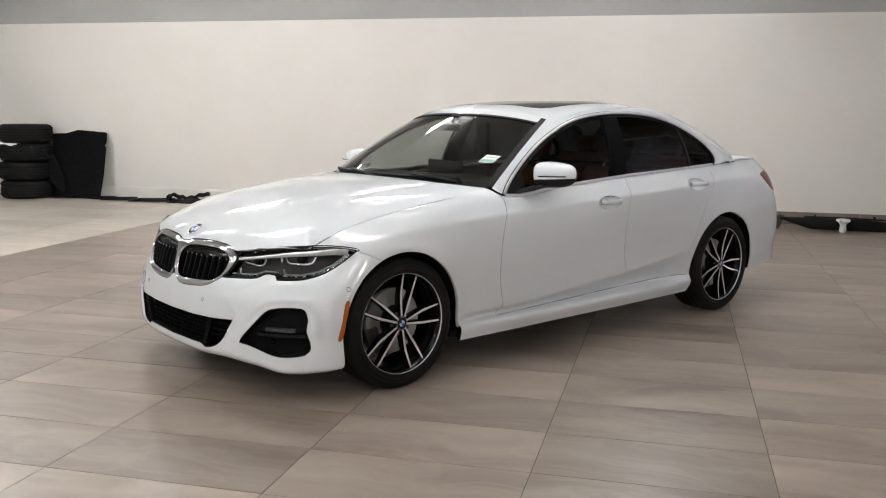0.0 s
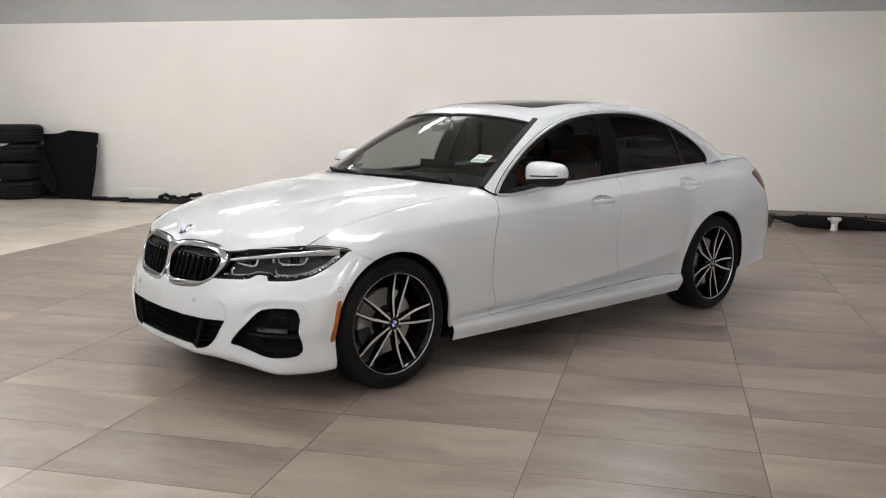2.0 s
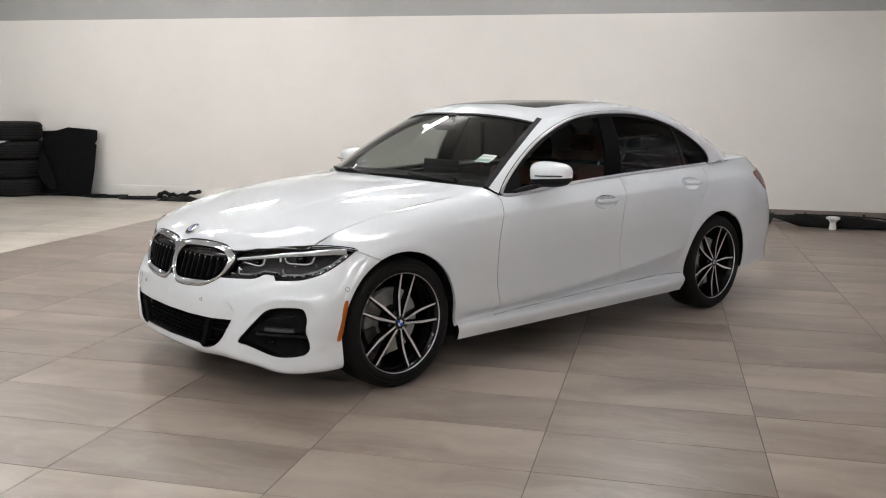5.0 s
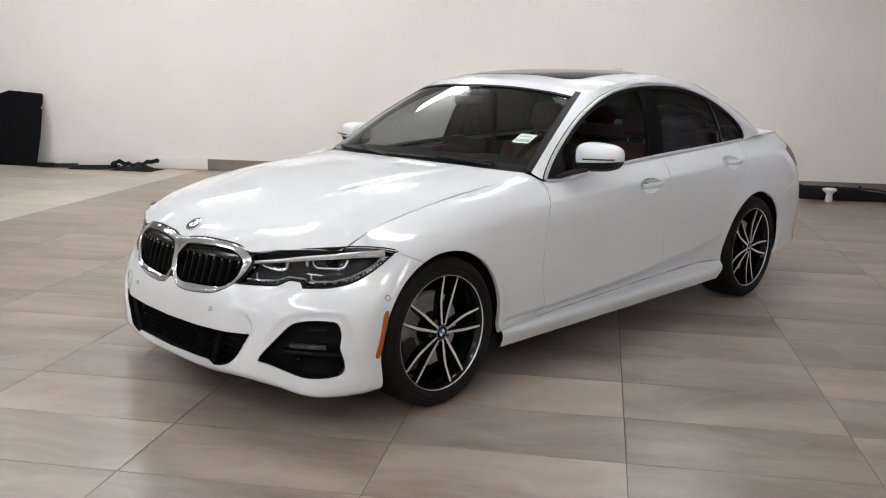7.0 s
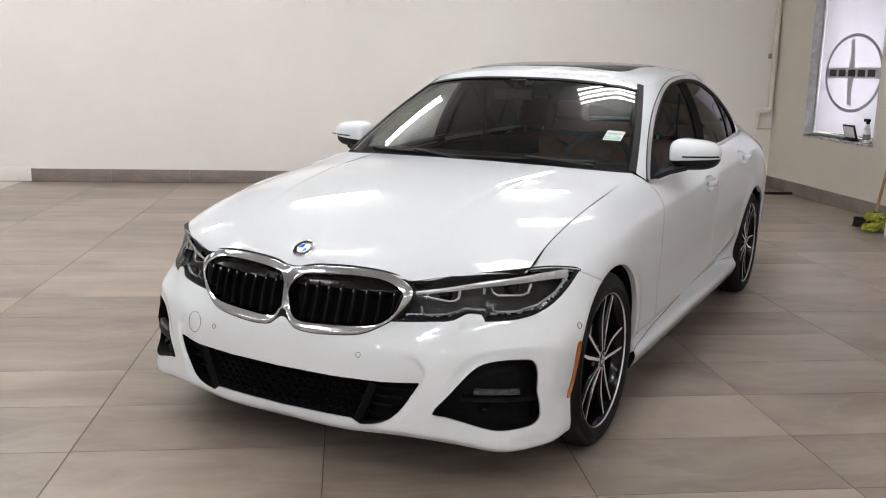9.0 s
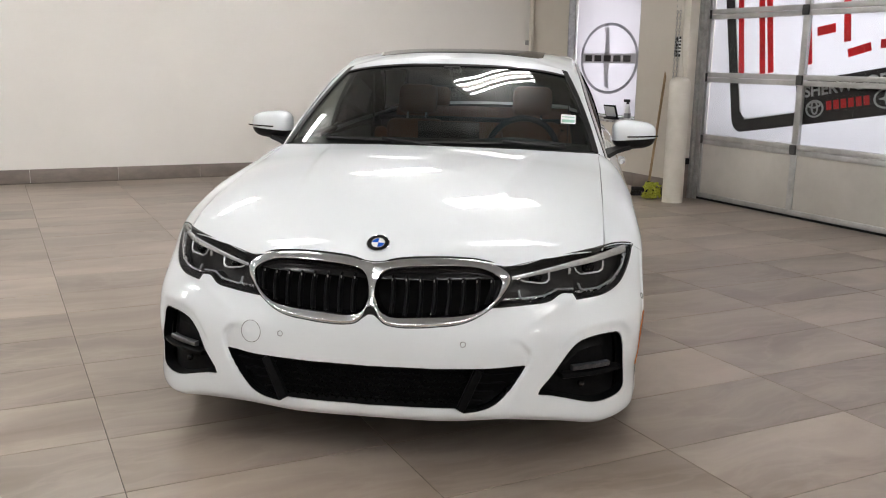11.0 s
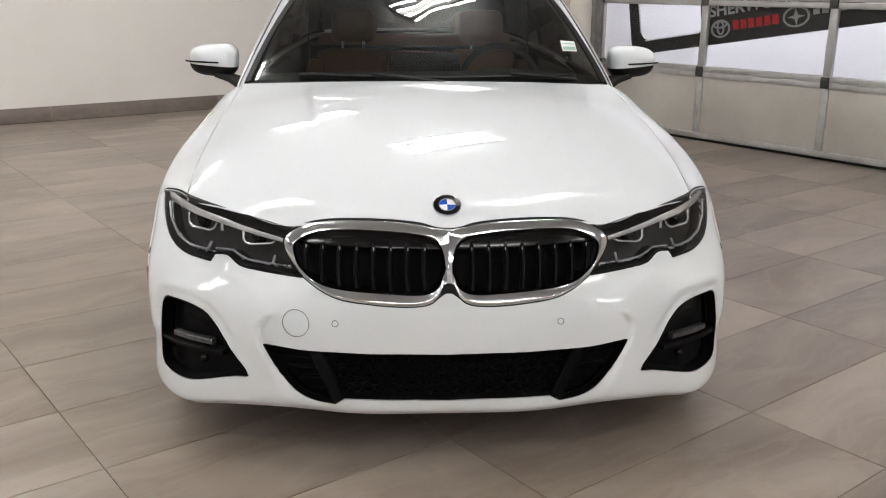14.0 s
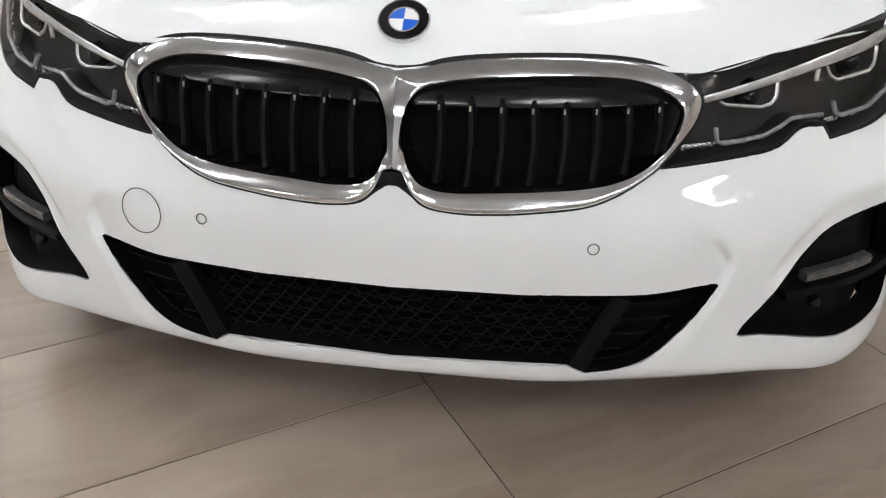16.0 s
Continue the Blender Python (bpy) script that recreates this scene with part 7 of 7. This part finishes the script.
prof = [(0.0, 0.002), (0.034, 0.002), (0.040, 0.02), (0.036, 0.055), (0.030, 0.085), (0.046, 0.115), (0.074, 0.135), (0.070, 0.152), (0.045, 0.160), (0.0, 0.163)]
bm = lathe(bmesh.new(), prof, 28, "z")
for v in bm.verts:
    a = math.atan2(v.co.y, v.co.x)
    k = 1 + 0.10 * math.sin(7 * a + 40 * v.co.z) + 0.06 * math.sin(13 * a)
    v.co.x, v.co.y = v.co.x * k, v.co.y * k
part("bag", bm, PAPER, jug, "", 30)

# drain pipe in the corner
drain = thing("drain_pipe", at(0, 0), "cream painted drain pipe with an elbow on the wall", "pipe")
bm = bmesh.new()
pts = [(5.03, 7.235, CEIL), (5.03, 7.235, 1.02)] + [(5.03 - 0.06 * (1 - math.cos(a)), 7.235, 1.02 - 0.06 * math.sin(a)) for a in spread(0.2, 1.57, 5)]
pts += [(4.94, 7.235, 0.955)] + [(4.92 - 0.045 * math.sin(a), 7.235, 0.955 - 0.045 * (1 - math.cos(a))) for a in spread(0.2, 1.57, 5)] + [(4.875, 7.235, 0.755)]
sweep(bm, pts, ring_profile(0.030, 14), False, (0, 1, 0))
part("pipe", bm, PVC, drain, "", 60)
for z in (1.10, 1.62, 2.9):
    part("coupling", rod(bmesh.new(), (5.03, 7.235, z - 0.03), (5.03, 7.235, z + 0.03), 0.034, 18), PVC, drain)
part("pipe_clip", boxed((4.975, 7.235, 1.60), (5.0, 7.30, 1.66), 0.004), STEEL, drain)
part("bracket", boxed((4.90, 7.26, 0.728), (5.10, 7.30, 0.745), 0.003), PVC, drain)

# bollard in front of the door track
bollard = thing("bollard", at(4.70, 3.86), "cream plastic-sleeved round safety bollard", "bollard")
bm = lathe(bmesh.new(), [(0.0, 1.258), (0.05, 1.255), (0.078, 1.244), (0.095, 1.226), (0.103, 1.20), (0.1035, 0.9), (0.103, 0.5), (0.1035, 0.02), (0.105, 0.0)], 48, "z")
part("sleeve", bm, BOLLARD, bollard, "", 50)
box_column = thing("column_cover", at(4.98, 4.10), "cream boxed column beside the door track", "column")
part("cover", boxed((-0.05, -0.06, 0.42), (0.115, 0.06, 3.2), 0.006), BOLLARD, box_column)
part("band", boxed((-0.056, -0.066, 0.355), (0.117, 0.066, 0.42), 0.004), RUBBER, box_column)
part("base", boxed((-0.05, -0.06, 0.0), (0.115, 0.06, 0.355), 0.006), BASEBOARD, box_column)

# broom leaning on the side wall
broom = thing("broom", at(4.72, 4.30), "broom with a wooden stick and a black and lime head", "broom")
foot, tip = Vector((0.02, 0.0, 0.075)), Vector((0.42, 0.30, 1.39))
part("stick", rod(bmesh.new(), foot, tip, 0.0135, 14), WOOD, broom, "wooden stick", 60)
part("ferrule", rod(bmesh.new(), foot - (tip - foot).normalized() * 0.02, foot + (tip - foot).normalized() * 0.08, 0.021, 12, 0.017), PLASTIC, broom)
bm = bmesh.new()
box(bm, (-0.16, -0.03, 0.055), (0.16, 0.03, 0.095), 0.010, pose(0, 0, 0, 0, 0, -35))
part("head", bm, PLASTIC, broom, "black head")
bm = bmesh.new()
rng = random.Random(4)
for i in range(32):
    for j in range(6):
        x, y = -0.152 + 0.304 * i / 31, -0.024 + 0.048 * j / 5
        rod(bm, (x, y, 0.062), (x * 1.05 + rng.uniform(-0.008, 0.008), y * 1.5 + rng.uniform(-0.008, 0.008), 0.002), 0.0035, 4)
tagged(part("bristles", moved(bm, pose(0, 0, 0, 0, 0, -35)), PLASTIC, broom), "black bristles", kind="stuff")
mop = thing("duster", at(4.60, 4.07), "lime green fluffy microfibre duster on the floor", "duster")
bm = bmesh.new()
for k in range(120):
    a, r, z = rng.uniform(0, 6.28), 0.085 * rng.random() ** 0.5, rng.uniform(0.02, 0.17)
    p = Vector((r * math.cos(a), r * math.sin(a), z))
    q = p + Vector((rng.uniform(-0.03, 0.03), rng.uniform(-0.03, 0.03), rng.uniform(-0.04, 0.02)))
    q.z = max(q.z, 0.012)
    rod(bm, p, q, 0.013, 6, 0.008)
tagged(part("tufts", bm, LIME, mop, "", 60), kind="stuff")

# chain hoist of the overhead door
hoist = thing("chain_hoist", at(5.0, 4.225), "black chain keeper box with steel door chains", "chain hoist")
part("keeper_box", boxed((-0.035, -0.075, 1.46), (0.098, 0.075, 1.665), 0.008), PLASTIC, hoist, "black keeper box")
bm = bmesh.new()
for dy, z0, z1 in ((0.045, 1.22, 3.3), (0.0, 1.22, 3.3), (-0.055, 1.22, 3.3)):
    z, k = z0, 0
    while z < z1:
        loop = [(0.0085 * math.cos(a), 0.0, 0.019 * math.sin(a)) for a in spread(0, 2 * math.pi, 8)[:-1]]
        m = Matrix.Translation((-0.045, dy, z)) @ pose(0, 0, 0, 0, 0, 45 + 90 * (k % 2))
        sweep(bm, [m @ Vector(p) for p in loop], ring_profile(0.0032, 4), True, tuple(m.to_3x3() @ Vector((0, 1, 0))))
        z, k = z + 0.030, k + 1
tagged(part("chain", bm, STEEL, hoist, "", 60), "galvanised link chain", kind="stuff")
bm = bmesh.new()
for k in range(5):
    box(bm, (-0.038, -0.05 + 0.02 * (k % 2), 1.49 + 0.034 * k), (-0.0352, 0.01 + 0.02 * (k % 2), 1.505 + 0.034 * k))
part("mark_bar", bm, SIGN_TEXT, hoist, "pale worn print bars")
part("cap", boxed((-0.06, -0.04, 1.93), (0.098, 0.04, 2.08), 0.006), BOLLARD, hoist)
cord = thing("pull_cord", at(4.92, 4.02), "yellowed pull cord with a red tag", "cord")
bm = bmesh.new()
pts = [catmull([(0.0, 0.16, 3.3), (0.0, 0.13, 2.3), (-0.01, 0.10, 1.65), (-0.01, 0.03, 1.1), (0.0, 0.02, 0.62)], q) for q in spread(0, 4, 24)]
sweep(bm, pts, ring_profile(0.007, 8), False, (1, 0, 0))
part("cord", bm, PVC, cord, "", 60)
part("tag", boxed((-0.01, 0.0, 0.55), (0.01, 0.05, 0.72), 0.004), SIGN_RED, cord)

# on the window sill
tablet = thing("tablet_stand", at(WALL_U + 0.045, 5.53, WIN_Z0, 0), "small black framed tablet on a stand", "tablet")
m = pose(0, 0, 0.02, 0, -18, 0)
part("frame", moved(boxed((-0.008, -0.115, 0.0), (0.008, 0.115, 0.155), 0.006), m), PLASTIC, tablet)
part("screen", moved(boxed((-0.011, -0.095, 0.018), (-0.0085, 0.095, 0.138), 0.001), m), SIGN_LIGHT, tablet, "pale screen")
part("foot", boxed((-0.055, -0.10, 0.0), (0.03, 0.10, 0.022), 0.006), PLASTIC, tablet)
spray = thing("spray_bottle", at(WALL_U + 0.04, 5.24, WIN_Z0), "clear spray bottle with a black trigger and white label", "bottle")
part("bottle", lathe(bmesh.new(), [(0.0, 0.0), (0.036, 0.0), (0.038, 0.01), (0.038, 0.12), (0.030, 0.155), (0.014, 0.175), (0.014, 0.195), (0.0, 0.195)], 24, "z"), PAPER, spray, "translucent white bottle", 50)
part("label", lathe(bmesh.new(), [(0.0385, 0.03), (0.0388, 0.032), (0.0388, 0.085), (0.0385, 0.087)], 24, "z"), SIGN_GREY, spray)
bm = bmesh.new()
rod(bm, (0, 0, 0.19), (0, 0, 0.215), 0.017, 14)
box(bm, (-0.014, -0.03, 0.212), (0.014, 0.065, 0.245), 0.006)
box(bm, (-0.008, 0.035, 0.15), (0.008, 0.05, 0.215), 0.004, pose(0, 0, 0, 12, 0, 0))
part("trigger", bm, PLASTIC, spray, "black trigger head")

# ---- floor: porcelain tiles 0.91 by 0.455 laid in line ----
TU, TV, U0, V0 = 0.912, 0.4555, -0.305, -1.392
floor_bed = structure("floor", boxed((LEFT_U, NEAR_V, -0.06), (WALL_U + 0.35, WALL_V, -0.0025)), GROUT, "tiled floor of taupe and cream stone-look porcelain")


def tile_mesh():
    bm = bmesh.new()
    g, e = 0.0017, 0.0012
    x, y = TU / 2 - g, TV / 2 - g
    top = [bm.verts.new((sx * (x - e), sy * (y - e), 0)) for sx, sy in ((1, 1), (-1, 1), (-1, -1), (1, -1))]
    mid = [bm.verts.new((sx * x, sy * y, -0.0008)) for sx, sy in ((1, 1), (-1, 1), (-1, -1), (1, -1))]
    low = [bm.verts.new((sx * x, sy * y, -0.006)) for sx, sy in ((1, 1), (-1, 1), (-1, -1), (1, -1))]
    bm.faces.new(top)
    for a, b in ((top, mid), (mid, low)):
        for k in range(4):
            bm.faces.new((a[k], b[k], b[(k + 1) % 4], a[(k + 1) % 4]))
    me = bpy.data.meshes.new("tile")
    bm.to_mesh(me)
    bm.free()
    me.materials.append(TILE_DARK)
    return me


tile = tile_mesh()
tile_verts = [tuple(v.co) for v in tile.vertices]
tile_faces = [tuple(p.vertices) for p in tile.polygons]
rest = {True: ([], []), False: ([], [])}
cells = []
for i in range(-11, 7):
    for j in range(-17, 20):
        u, v = U0 + (i + 0.5) * TU, V0 + (j + 0.5) * TV
        if LEFT_U + 0.3 < u < WALL_U + 0.3 and NEAR_V + 0.1 < v < WALL_V + 0.1:
            cells.append((i, j, u, v))
# the tiles round the car and in front of it are laid one by one
near_cells = sorted((c for c in cells if c[0] >= -4), key=lambda c: (c[2] - 0.4) ** 2 * 0.8 + (c[3] + 0.2) ** 2)[:298]
picked = {(c[0], c[1]) for c in near_cells}
for i, j, u, v in cells:
    if (i, j) in picked:
        ob = new("tile", tile)
        ob.parent = floor_bed
        ob.matrix_parent_inverse = Matrix()
        ob.location = (u, v, random.uniform(-0.0003, 0.0002))
    else:
        vs, fs = rest[i < -4]
        k = len(vs)
        top = 0.0
        for x, y, z in tile_verts:
            vs.append((min(u + x, WALL_U + 0.05), min(v + y, WALL_V), z + top))
        fs.extend(tuple(n + k for n in f) for f in tile_faces)
for pale, name, mat, label in ((False, "far_tiles", TILE_DARK_FAR, "taupe stone-look tiles further off"), (True, "pale_tiles", TILE_LIGHT_FAR, "cream stone-look tiles")):
    me = bpy.data.meshes.new(name)
    me.from_pydata(*[rest[pale][0], [], rest[pale][1]])
    me.materials.append(mat)
    ob = new(name, me)
    ob.parent = floor_bed
    tagged(ob, label, kind="stuff")
